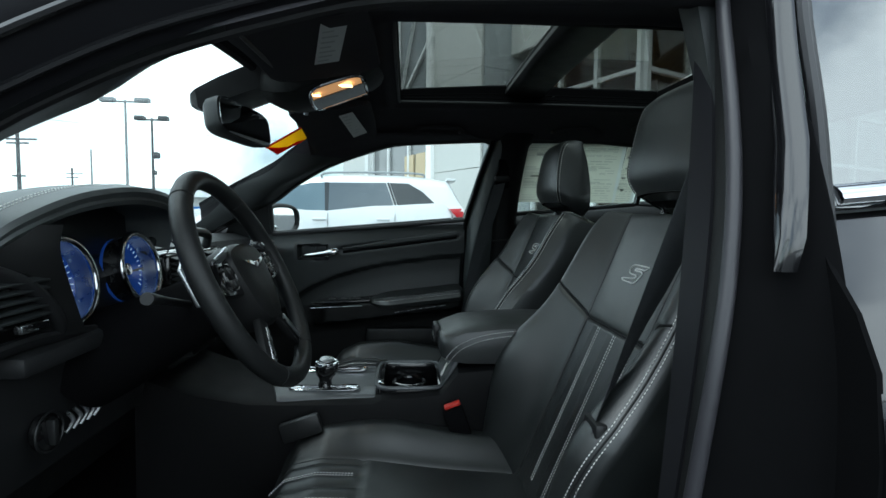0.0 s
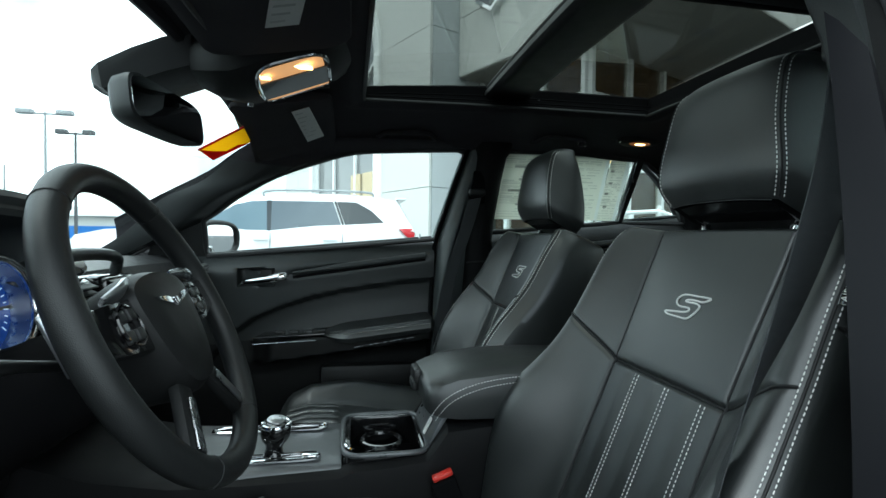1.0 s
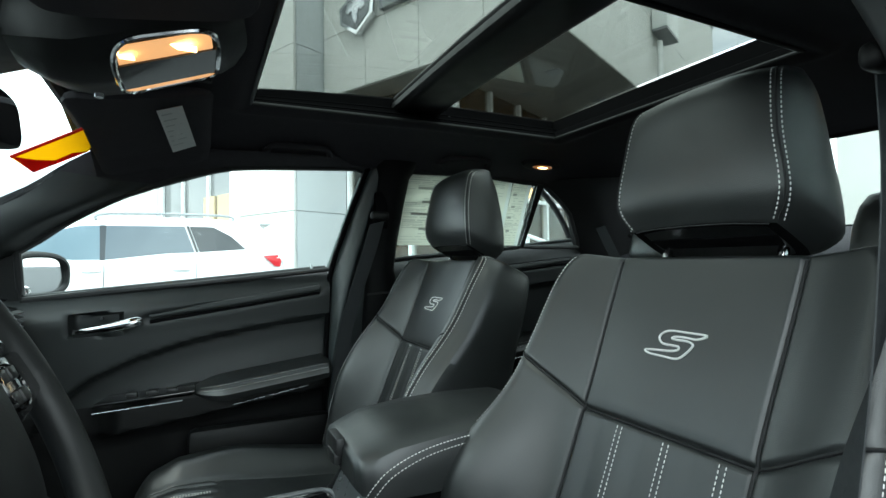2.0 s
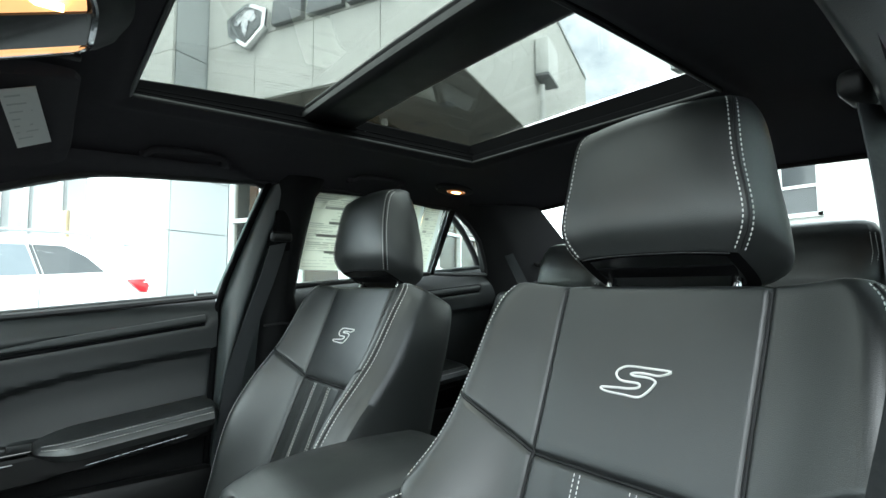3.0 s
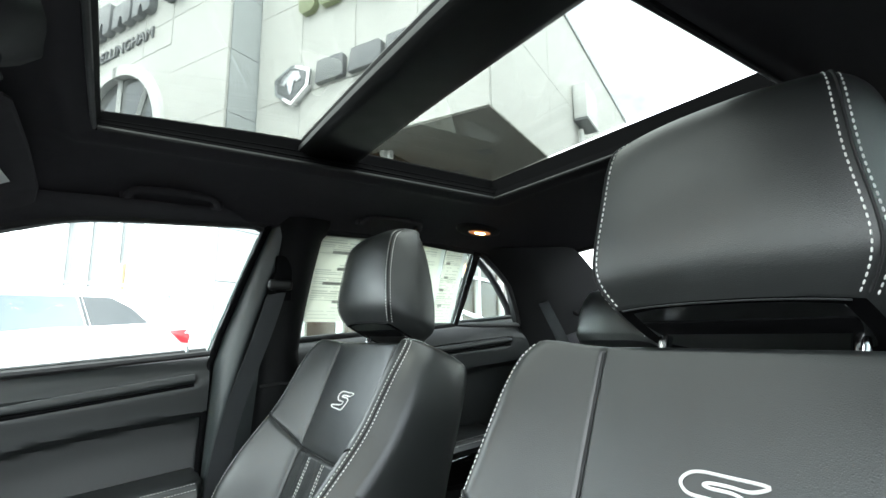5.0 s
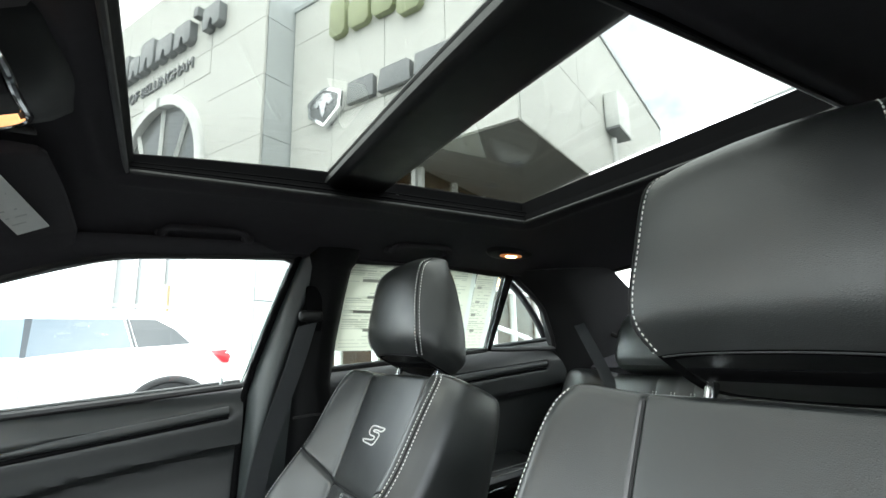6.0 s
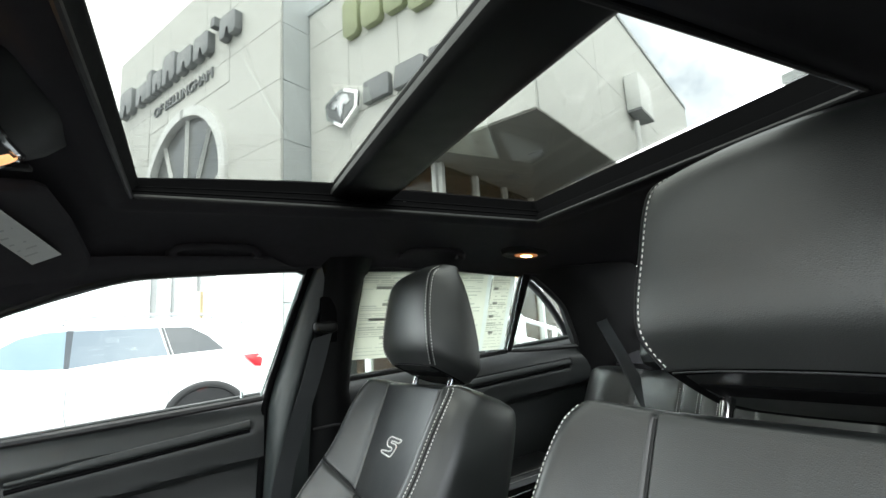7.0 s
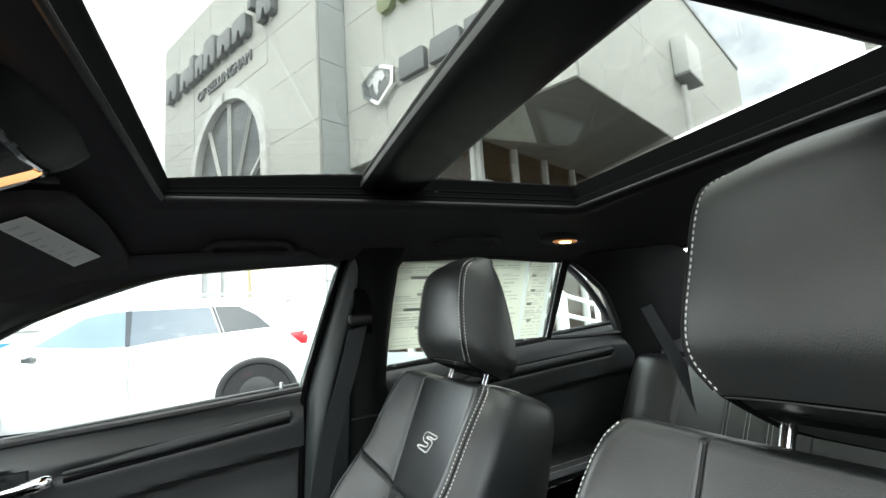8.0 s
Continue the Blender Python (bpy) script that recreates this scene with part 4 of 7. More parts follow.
def backrest_mesh(width_scale=1.0, low=-0.50):
    bm = bmesh.new()
    rings = []
    rows = list(np.linspace(low, -0.138, 56)) + list(np.linspace(-0.135, -0.045, 37)) + list(np.linspace(-0.038, 0.118, 24))
    tops = [(0.118 + 0.014 * math.sin(a), 0.05 * (1 - math.cos(a)), 1 - 0.035 * (1 - math.cos(a))) for a in [math.pi / 2 * k / 8 for k in range(1, 9)]]
    for s, back, shrink in [(s, 0.0, 1.0) for s in rows] + tops:
        sc = min(s, 0.118)
        w = lerp_table(SEAT["width"], s) * shrink * width_scale
        t = 0.125 + 0.03 * ease(0.1, -0.3, s)
        ring = []
        seam = (0.128 + 0.006 * ease(-0.11, 0.12, sc)) * shrink * width_scale
        cols = list(np.linspace(0, seam - 0.012, 18)) + list(np.linspace(seam - 0.010, seam + 0.010, 13)) + list(np.linspace(seam + 0.013, w, 24))
        for h in [-c for c in reversed(cols[1:])] + cols:
            ring.append((h, seat_front(h / width_scale / shrink, sc) - back - 0.03 * ease(0.7, 1.0, abs(h) / w) * (back / 0.05)))
        e = ring[-1][1]
        b = SEAT["bulge"] * (1 - back / 0.05) * (0.70 + 0.30 * ease(0.12, 0.0, s))
        side = [(w + 0.003 + 0.12 * b, e - 0.006), (w + 0.004 + 0.36 * b, e - 0.016), (w + 0.001 + 0.8 * b, e - 0.04), (w - 0.012 + b, min(e - 0.06, -t + 0.035)), (w - 0.035 + 0.8 * b, -t + 0.008), (w - 0.07 + 0.5 * b, -t)]
        side = [(p.x, p.y) for p in smooth_path([(h, d, 0) for h, d in side], 3)]
        ring += [(h, max(d, -t)) for h, d in side] + [(0.0, -t - 0.006)] + [(-h, max(d, -t)) for h, d in reversed(side)]
        if back > 0.045:
            ring = [(h, max(d, -0.10)) for h, d in ring]
        rings.append([(d, h, s) for h, d in ring])
    return loft(bm, rings)


def over_top(k, off):
    """The side seam where it runs over the seat's shoulder towards the back."""
    pts = []
    for a in [math.pi / 2 * i / 8 for i in range(8, 0, -1)]:
        s, back, shrink = 0.118 + 0.014 * math.sin(a), 0.05 * (1 - math.cos(a)), 1 - 0.035 * (1 - math.cos(a))
        w = lerp_table(SEAT["width"], s) * shrink
        f = (w - off) / w
        pts.append(V(seat_front((w - off) / shrink, 0.118) - back - 0.03 * ease(0.7, 1.0, f) * (back / 0.05) + 0.001, k * (w - off), s + 0.0012))
    return pts


def on_back(h, s, lift=0.0008, grooves=1.0):
    return V(seat_front(h, s, grooves) + lift, h, s)


S_MARK = [(1.0, 0.93), (0.35, 0.97), (-0.25, 0.95), (-0.52, 0.66), (-0.58, 0.28), (-0.40, -0.06), (0.0, -0.09), (0.17, -0.13), (0.16, -0.36), (-0.1, -0.52), (-0.55, -0.60), (-1.0, -0.72), (-0.84, -0.93), (-0.3, -0.98), (0.2, -0.98), (0.45, -0.55), (0.61, 0.0), (0.60, 0.22), (0.40, 0.36), (0.0, 0.36), (-0.13, 0.44), (0.0, 0.57), (0.35, 0.60), (0.72, 0.58)]

# front seam of the head restraint: depth, half-width, height along the seat back
HR_SEAM = smooth_path([(0.0135, 0.1079, 0.1582), (0.0416, 0.1248, 0.1906), (0.0643, 0.1146, 0.2581), (0.0749, 0.1058, 0.3230), (0.0549, 0.0920, 0.3517)], 6)
HR_BACK = [(0.155, -0.068), (0.165, -0.078), (0.19, -0.082), (0.23, -0.066), (0.27, -0.044), (0.31, -0.018), (0.335, 0.001), (0.352, 0.014)]


def hr_level(d, w, s, close=1.0):
    """One loop round the head restraint at the seam point (d, w, s)."""
    back = min(lerp_table(HR_BACK, s), d - 0.012)
    drop = 0.010 * ease(0.26, 0.16, s)
    half = [(w * i / 12, d + 0.011 * (1 - (i / 12) ** 2.6)) for i in range(13)]
    half += [(w + ease(0.150, 0.185, s) * 0.013 * math.sin(math.pi * u) ** 0.8 + 0.010 * ease(0.150, 0.185, s) * u - 0.008 * u ** 8, d + (back - d) * u) for u in [i / 12 for i in range(1, 12)]]
    half += [((w - 0.004) * (1 - i / 6), back - 0.008 * (1 - (1 - i / 6) ** 2)) for i in range(1, 7)]
    half = [(h, q, s - drop * (d - q) / 0.10) for h, q in half]
    return [(q, 0.006 + h, z) for h, q, z in half] + [(q, 0.006 - h, z) for h, q, z in reversed(half[1:-1])]


def headrest_ring(s, w, c, e, n=64, power=3.6):
    out = []
    for i in range(n):
        a = math.tau * i / n
        ca, sa = math.cos(a), math.sin(a)
        out.append((c + e * math.copysign(abs(sa) ** (2 / power), sa), w * math.copysign(abs(ca) ** (2 / power), ca), s))
    return out


def headrest_line(side, off):
    """The side seam, up the edge of the front face and on over the top."""
    pts = []
    for p in HR_SEAM[1:]:
        if off < 0:
            pts.append(V(p.x + 0.0018, 0.006 + side * (p.y + off), p.z))
        else:
            pts.append(V(p.x - off, 0.006 + side * (p.y + (0.0016 + 0.55 * off if off else 0.0012)), p.z))
    e = HR_SEAM[-1]
    pts.append(V(e.x - 0.015, 0.006 + side * (e.y + off * 0.6 - 0.004), e.z + 0.0075))
    pts.append(V(e.x - 0.034, 0.006 + side * (e.y + off * 0.6 - 0.008), e.z + 0.0035))
    return pts


def front_seat(label, width, rise, bulge):
    SEAT.update(width=width, rise=rise, bulge=bulge)
    seat = thing("front_seat_assembly", label, "car seat", "front seats")
    tilt = Matrix.Translation((0.606, 0, 0.913)) @ Matrix(((-0.921, 0, 0.391, 0), (0, 1, 0, 0), (0.391, 0, 0.921, 0), (0, 0, 0, 1)))

    def put(name, bm, mat, parent=seat, lab=""):
        bm.transform(tilt)
        return part(name, bm, mat, parent, lab)

    back = put("backrest", backrest_mesh(), LEATHER, seat, "black leather seat back with fluted lower panel")
    for h in (0.052, -0.022, -0.096):
        st = bmesh.new()
        for dh in (-0.004, 0.004):
            dashes(st, [on_back(h + dh, s) for s in np.linspace(-0.122, -0.46, 40)])
        put("panel_stitching", st, THREAD, back, "white double stitching on a flute")
    for k in (-1, 1):
        st = bmesh.new()
        for off in (0.0020, 0.0090):
            dashes(st, (over_top(k, off) if bulge and k < 0 else []) + [on_back(k * (lerp_table(SEAT["width"], s) - off), s, 0.001, 0.0) for s in np.linspace(0.117, -0.46, 70)])
        put("bolster_stitching", st, THREAD, back, "white double stitching along the bolster")
        groove = [on_back(k * (lerp_table(SEAT["width"], s) - 0.0058), s, 0.0002, 0.0) for s in np.linspace(0.117, -0.46, 60)]
        put("bolster_seam", tubed(groove, 0.0016, 6), RECESS_SHADE, back)
    for k in (-1, 1):
        edge = lambda s: 0.128 + 0.006 * ease(-0.11, 0.12, s)
        put("panel_seam", tubed([on_back(k * edge(s), s, 0.0006) for s in np.linspace(0.117, -0.47, 60)], 0.0026, 8), RECESS_SHADE, back)
        put("diagonal_seam", tubed([on_back(k * a, -0.115 + (a - 0.128) * 0.42, 0.0009) for a in np.linspace(0.13, lerp_table(SEAT["width"], -0.07) - 0.010, 24)], 0.0021, 6), RECESS_SHADE, back)
    put("cross_seam", tubed([on_back(h, -0.115, 0.0009) for h in np.linspace(-0.128, 0.128, 30)], 0.0024, 6), RECESS_SHADE, back)
    mark = [on_back(-x * 0.0425, y * 0.0182 - 0.001, 0.0006) for x, y, _ in smooth_path([(x, y, 0) for x, y in S_MARK], 5, closed=True)]
    put("emblem", tubed(mark, 0.0015, 6, closed=True), THREAD, back, "embroidered outline emblem in white thread")
    put("label_tag", boxed((0.036, -0.2570, 0.044), (0.003, 0.012, 0.040), bevel=0.001), GLOSS, back)
    # head restraint
    hr = bmesh.new()
    rows = [hr_level(p.x, p.y, p.z) for p in HR_SEAM]
    e = HR_SEAM[-1]
    base = rows[0]
    mid = V(-0.035, 0.006, 0.166)
    under = [[tuple(V(*p).lerp(mid, 0.45)) for p in base], [tuple(V(*p).lerp(mid, 0.10) - V(0, 0, 0.002)) for p in base], base]
    rows += [hr_level(e.x - 0.004, e.y * 0.965, e.z + 0.0055), hr_level(e.x - 0.010, e.y * 0.89, e.z + 0.0095), hr_level(e.x - 0.016, e.y * 0.72, e.z + 0.0125)]
    loft(hr, rows)
    rest = put("headrest", hr, LEATHER, seat, "black leather headrest with white stitching")
    for k in (-1, 1):
        st = bmesh.new()
        for off in (-0.0042, 0.0048):
            dashes(st, headrest_line(k, off), 0.0008, 0.0038, 0.0024)
        put("headrest_stitching", st, THREAD, rest)
        put("headrest_seam", tubed(headrest_line(k, 0.0), 0.0013, 6), RECESS_SHADE, rest)
    p0 = HR_SEAM[0]
    put("headrest_piping", tubed([V(p0.x + 0.011 * (1 - abs(h / 0.104) ** 2.6) + 0.0008, 0.006 + h, p0.z - 0.0015) for h in np.linspace(-0.100, 0.100, 24)], 0.0009, 6), SEAL_GREY, rest)
    # Near-black underside and base: shade below the headrest put into the colour.
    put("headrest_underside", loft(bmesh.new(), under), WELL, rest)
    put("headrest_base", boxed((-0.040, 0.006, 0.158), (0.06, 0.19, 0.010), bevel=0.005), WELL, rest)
    for k in (-1, 1):
        put("headrest_post", tubed([(-0.044, 0.006 + k * 0.086, 0.10), (-0.044, 0.006 + k * 0.086, 0.172)], 0.0068, 12), CHROME, seat, "chrome headrest post")
        put("post_collar", tubed([(-0.044, 0.006 + k * 0.086, 0.118), (-0.044, 0.006 + k * 0.086, 0.1325)], 0.011, 12), PLASTIC, seat)
    # cushion
    bm = bmesh.new()
    rings = []

    def cushion_z(h, x):
        a = abs(h)
        z = lerp_table([(-0.10, 0.455), (-0.06, 0.492), (0.0, 0.505), (0.1, 0.500), (0.25, 0.478), (0.5, 0.452)], x)
        z += lerp_table([(-0.10, 0.012), (0.0, 0.036), (0.15, 0.056), (0.3, 0.05), (0.5, 0.04)], x) * ease(0.135, 0.21, a)
        z -= 0.007 * math.exp(-((a - 0.135) / 0.005) ** 2)
        if a < 0.135:
            z += 0.007 * ease(0.10, 0.07, x) * abs(math.cos(h / 0.045 * math.pi)) ** 0.7 + 0.004 * ease(0.07, 0.10, x) - 0.007 * math.exp(-((x - 0.085) / 0.004) ** 2)
        return z - 0.05 * max(0.0, (a - 0.225) / 0.05) ** 2.2

    for x in [-0.112, -0.108, -0.10, -0.09] + list(np.linspace(-0.075, 0.52, 70)):
        dip = 0.05 * max(0.0, (-0.075 - x) / 0.037) ** 2
        w = 0.262 + 0.012 * math.sin((x + 0.1) * 5)
        ring = [(x, w * (2 * i / 140 - 1), cushion_z(w * (2 * i / 140 - 1), x) - dip) for i in range(141)]
        e = ring[-1][2]
        ring += [(x, w + 0.004, e - 0.02), (x, w, 0.37), (x, w - 0.03, 0.34), (x, 0, 0.335), (x, -w + 0.03, 0.34), (x, -w, 0.37), (x, -w - 0.004, e - 0.02)]
        rings.append(ring)
    loft(bm, rings)
    cushion = part("cushion", bm, LEATHER, seat, "black leather seat cushion")
    for h in (0.0675, -0.0225, -0.1125):
        st = bmesh.new()
        for dh in (-0.004, 0.004):
            for xa, xb in ((-0.09, 0.078),):
                dashes(st, [V(x, h + dh, cushion_z(h + dh, x) + 0.0008) for x in np.linspace(xa, xb, 30)])
        part("cushion_stitching", st, THREAD, cushion)
    part("side_valance", box(box(boxed((0.18, 0.262, 0.345), (0.52, 0.03, 0.11), bevel=0.012), (0.18, -0.262, 0.345), (0.52, 0.03, 0.11), bevel=0.012), (0.18, 0, 0.30), (0.50, 0.46, 0.08), bevel=0.01), PLASTIC, seat)
    for k in (-1, 1):
        part("seat_track", boxed((0.2, k * 0.19, 0.232), (0.62, 0.05, 0.066), bevel=0.006), PLASTIC, seat)
    for k in (-1, 1):
        part("recliner_cover", boxed((0.47, k * 0.268, 0.44), (0.12, 0.03, 0.16), bevel=0.014), PLASTIC, seat)
    return seat


driver = front_seat("black leather driver's seat, white stitched seams", HALF_WIDTH, BOLSTER, 0.0)
driver.matrix_world = pose(0, -0.375, 0)
passenger = front_seat("black leather passenger seat beside the console", NARROW_WIDTH, NARROW_RISE, 0.034)
passenger.matrix_world = pose(0, 0.375, 0)
for c in [c for c in passenger.children_recursive if c.name.startswith("label_tag")]:
    bpy.data.objects.remove(c)
SEAT.update(width=HALF_WIDTH, rise=BOLSTER, bulge=0.0)


def text_mesh(words, size, depth, align="CENTER"):
    cu = bpy.data.curves.new("words", "FONT")
    cu.body, cu.size, cu.extrude, cu.align_x, cu.align_y, cu.resolution_u = words, size, depth, align, "CENTER", 3
    ob = bpy.data.objects.new("words", cu)
    scene.collection.objects.link(ob)
    me = bpy.data.meshes.new_from_object(ob)
    bpy.data.objects.remove(ob)
    return me


me = text_mesh("AIRBAG", 0.0095, 0.0003)
me.materials.append(WHITE_LABEL)
tag_text = new("tag_lettering", me)
tag_text.parent = [c for c in driver.children_recursive if c.name.startswith("label_tag")][0]
tag_text.matrix_local = Matrix.Translation((0.606, 0, 0.913)) @ Matrix(((-0.921, 0, 0.391, 0), (0, 1, 0, 0), (0.391, 0, 0.921, 0), (0, 0, 0, 1))) @ Matrix.Translation((0.0380, -0.2570, 0.044)) @ Matrix(((0, 0, 1, 0), (0, 1, 0, 0), (1, 0, 0, 0), (0, 0, 0, 1)))

# ---- rear bench ----
bench = thing("leather_bench", "black leather rear bench with pleated backs", "car seat")
REAR = Matrix.Translation((1.345, 0, 0.90)) @ Matrix(((-0.93, 0, 0.37, 0), (0, 1, 0, 0), (0.37, 0, 0.93, 0), (0, 0, 0, 1)))


def rear_face(h, s):
    a = abs(h)
    d = 0.035 * ease(0.46, 0.58, a) + 0.012 * ease(0.14, 0.10, a)
    for g, deep in ((0.125, 0.010), (0.47, 0.010)):
        d -= deep * math.exp(-((a - g) / 0.005) ** 2)
    d -= 0.004 * math.exp(-((a - 0.205) / 0.004) ** 2) + 0.004 * math.exp(-((a - 0.26) / 0.004) ** 2) + 0.004 * math.exp(-((a - 0.315) / 0.004) ** 2)
    d += 0.012 * math.sin(min(1, max(0, (s + 0.4) / 0.5)) * math.pi)
    return d - 0.06 * max(0.0, (a - 0.60) / 0.07) ** 2


bm = bmesh.new()
rings = []
for s, back in [(s, 0) for s in np.linspace(-0.42, 0.08, 26)] + [(0.08 + 0.04 * math.sin(a), 0.06 * (1 - math.cos(a))) for a in (0.3, 0.6, 0.9, 1.2, 1.5)]:
    ring = [(rear_face(h, min(s, 0.08)) - back, h, s) for h in np.linspace(-0.67, 0.67, 160)]
    rings.append(ring + [(-0.14, 0.66, s), (-0.14, 0, s), (-0.14, -0.66, s)])
loft(bm, rings)
bm.transform(REAR)
rb = part("bench_back", bm, LEATHER, bench, "black leather rear backrest")
st = bmesh.new()
for k in (-1, 1):
    for h in (0.205, 0.26, 0.315):
        for dh in (-0.005, 0.005):
            dashes(st, [V(rear_face(k * h + dh, s) + 0.001, k * h + dh, s) for s in np.linspace(0.06, -0.40, 30)])
st.transform(REAR)
part("bench_stitching", st, THREAD, rb)
part("bench_cushion", box(boxed((1.13, 0, 0.40), (0.52, 1.32, 0.17), bevel=0.05, seg=4), (1.1, 0, 0.26), (0.40, 1.26, 0.13), bevel=0.01), LEATHER, bench, "black leather rear cushion")
for y in (-0.33, 0.33):
    hr = bmesh.new()
    rows = []
    for s, w, c, e in ((0.118, 0.10, -0.03, 0.03), (0.124, 0.125, -0.03, 0.05), (0.145, 0.137, -0.028, 0.058), (0.20, 0.138, -0.022, 0.056), (0.25, 0.130, -0.014, 0.046), (0.278, 0.118, -0.010, 0.034), (0.290, 0.10, -0.010, 0.02)):
        rows.append([(d, h + y, q) for d, h, q in headrest_ring(s, w, c, e, 48, 4.2)])
    smooth_rows = []
    for a, b in zip(rows, rows[1:]):
        smooth_rows += [[Vector(p).lerp(Vector(q), k / 3) for p, q in zip(a, b)] for k in range(3)]
    loft(hr, smooth_rows + [rows[-1]])
    hr.transform(REAR)
    h = part("rear_headrest", hr, LEATHER, bench, "low black leather headrest")
    st = bmesh.new()
    for f in (0.86, 0.92):
        dashes(st, [V(c + e * (1 - f ** 4.2) ** (1 / 4.2) + 0.001, y - w * f, s) for s, w, c, e in ((0.135, 0.13, -0.028, 0.055), (0.2, 0.138, -0.022, 0.056), (0.25, 0.13, -0.014, 0.046))])
    st.transform(REAR)
    part("rear_headrest_stitching", st, THREAD, h)


# ---- belts ----
def strap(pts, width, across, thick=0.0014):
    rows = []
    for p, a in zip(smooth_path(pts, 8), smooth_path(across, 8)):
        a = a.normalized() * width / 2
        rows.append([p - a, p - a / 2, p, p + a / 2, p + a])
    bm = bmesh.new()
    return slab(bm, rows, (0.0, thick, 0.0005))


for s, ring_at, pts, acr in (
    (1, (0.528, 0.586, 1.16), [(0.522, 0.590, 1.140), (0.50, 0.603, 1.05), (0.465, 0.622, 0.93), (0.435, 0.640, 0.80), (0.415, 0.655, 0.60), (0.41, 0.66, 0.36)], [(1, 0.1, 0.25)] * 6),
    (-1, (0.618, -0.600, 1.205), [(0.613, -0.609, 1.187), (0.587, -0.620, 1.10), (0.557, -0.625, 1.02), (0.525, -0.626, 0.94), (0.491, -0.623, 0.86), (0.459, -0.622, 0.78), (0.428, -0.626, 0.70), (0.395, -0.650, 0.55), (0.38, -0.668, 0.36)], [(0.95, -0.20, 0.1), (0.96, -0.10, 0.1), (0.96, 0.06, 0.1), (0.90, 0.32, 0.0), (0.76, 0.62, 0.0), (0.60, 0.78, 0.0), (0.5, 0.84, 0.0), (0.5, 0.8, 0.0), (0.5, 0.8, 0)]),
):
    belt = thing("seat_belt", "black woven seat belt hanging from the door pillar", "seat belt", "seat belts")
    part("webbing", strap(pts, 0.047, acr), WEBBING, belt, "grey-black webbing")
    r = Vector(ring_at)
    part("belt_ring", boxed(r, (0.056, 0.024, 0.026), bevel=0.009, seg=3), DARK_VINYL, belt, "black plastic belt guide")
    if s < 0:
        part("belt_tongue", box(boxed((0.437, -0.628, 0.728), (0.020, 0.050, 0.030), bevel=0.005), (0.424, -0.626, 0.700), (0.004, 0.024, 0.040), bevel=0.001), PLASTIC, belt, "belt tongue")
    part("height_slide", boxed(r + V(0.014, 0.026 * s, 0.02), (0.040, 0.016, 0.11), bevel=0.006), WELL, belt)
belt = thing("seat_belt", "grey-black rear seat belt from the rear pillar", "seat belt", "seat belts")
part("webbing", strap([(1.428, 0.642, 1.168), (1.40, 0.603, 1.141), (1.375, 0.509, 1.029), (1.35, 0.427, 0.925), (1.32, 0.361, 0.828), (1.26, 0.30, 0.62)], 0.034, [(0.5, -0.4, 0.5), (0.75, -0.45, 0.35), (0.75, -0.5, 0.35), (0.7, -0.5, 0.35), (0.6, -0.5, 0.35), (0.5, -0.6, 0.3)]), WEBBING, belt)
part("belt_ring", boxed((1.44, 0.637, 1.168), (0.06, 0.05, 0.03), bevel=0.010), PLASTIC, belt)
part("coat_hook", tubed(smooth_path([(1.53, 0.60, 1.12), (1.535, 0.575, 1.105), (1.54, 0.565, 1.125)], 4), 0.007, 8), PLASTIC, belt)

# ---- centre console ----
con = thing("centre_console", "black centre console with charcoal shift panel and padded armrest", "console")
rings = []
for x, w, z, zi in ((-0.42, 0.15, 0.66, 0.661), (-0.30, 0.145, 0.615, 0.616), (-0.18, 0.142, 0.592, 0.593), (-0.06, 0.14, 0.588, 0.589), (0.1, 0.138, 0.588, 0.588), (0.116, 0.138, 0.594, 0.585), (0.122, 0.138, 0.596, 0.535), (0.20, 0.136, 0.600, 0.535), (0.254, 0.133, 0.604, 0.535), (0.262, 0.133, 0.606, 0.60), (0.30, 0.128, 0.655, 0.656), (0.46, 0.122, 0.665, 0.666), (0.62, 0.118, 0.66, 0.661), (0.66, 0.115, 0.60, 0.601)):
    half = [(w + 0.01, 0.2), (w + 0.004, z - 0.10), (w, z - 0.03), (w - 0.006, z - 0.008), (w - 0.018, z), (0.100, z), (0.097, zi)]
    rings.append([(x, -y, q) for y, q in half] + [(x, 0, zi)] + [(x, y, q) for y, q in reversed(half)])
part("console_body", loft(bmesh.new(), rings), CONSOLE_BLACK, con, "black console body")
bm = slab(bmesh.new(), [[(x + 0.30 * (0.128 - y) * ease(0.05, -0.2, x), y * k, z + 0.008 - d) for y, d in ((-0.139, 0.010), (-0.1375, 0.006), (-0.134, 0.0025), (-0.128, 0.0005), (-0.06, 0.0), (0.0, 0.0), (0.06, 0.0), (0.128, 0.0005), (0.134, 0.0025), (0.1375, 0.006), (0.139, 0.010))] for x, z, k in ((-0.20, 0.592, 0.92), (-0.16, 0.590, 0.90), (-0.06, 0.588, 0.86), (0.104, 0.586, 0.80))], (0, 0, -0.012))
part("shift_panel", bm, CONSOLE_GREY, con, "satin charcoal shift panel")
for y0, x0, x1 in ((-0.075, -0.10, 0.062), (0.075, -0.16, 0.07)):
    ring = [V(x0 + (x1 - x0) / 2 + (x1 - x0) / 2 * math.copysign(abs(math.cos(a)) ** 0.4, math.cos(a)), y0 + 0.014 * math.copysign(abs(math.sin(a)) ** 0.5, math.sin(a)), 0.6) for a in [math.tau * i / 36 for i in range(36)]]
    part("gate_trim", tubed(ring, 0.004, 8, closed=True), CHROME, con, "chrome gate trim")
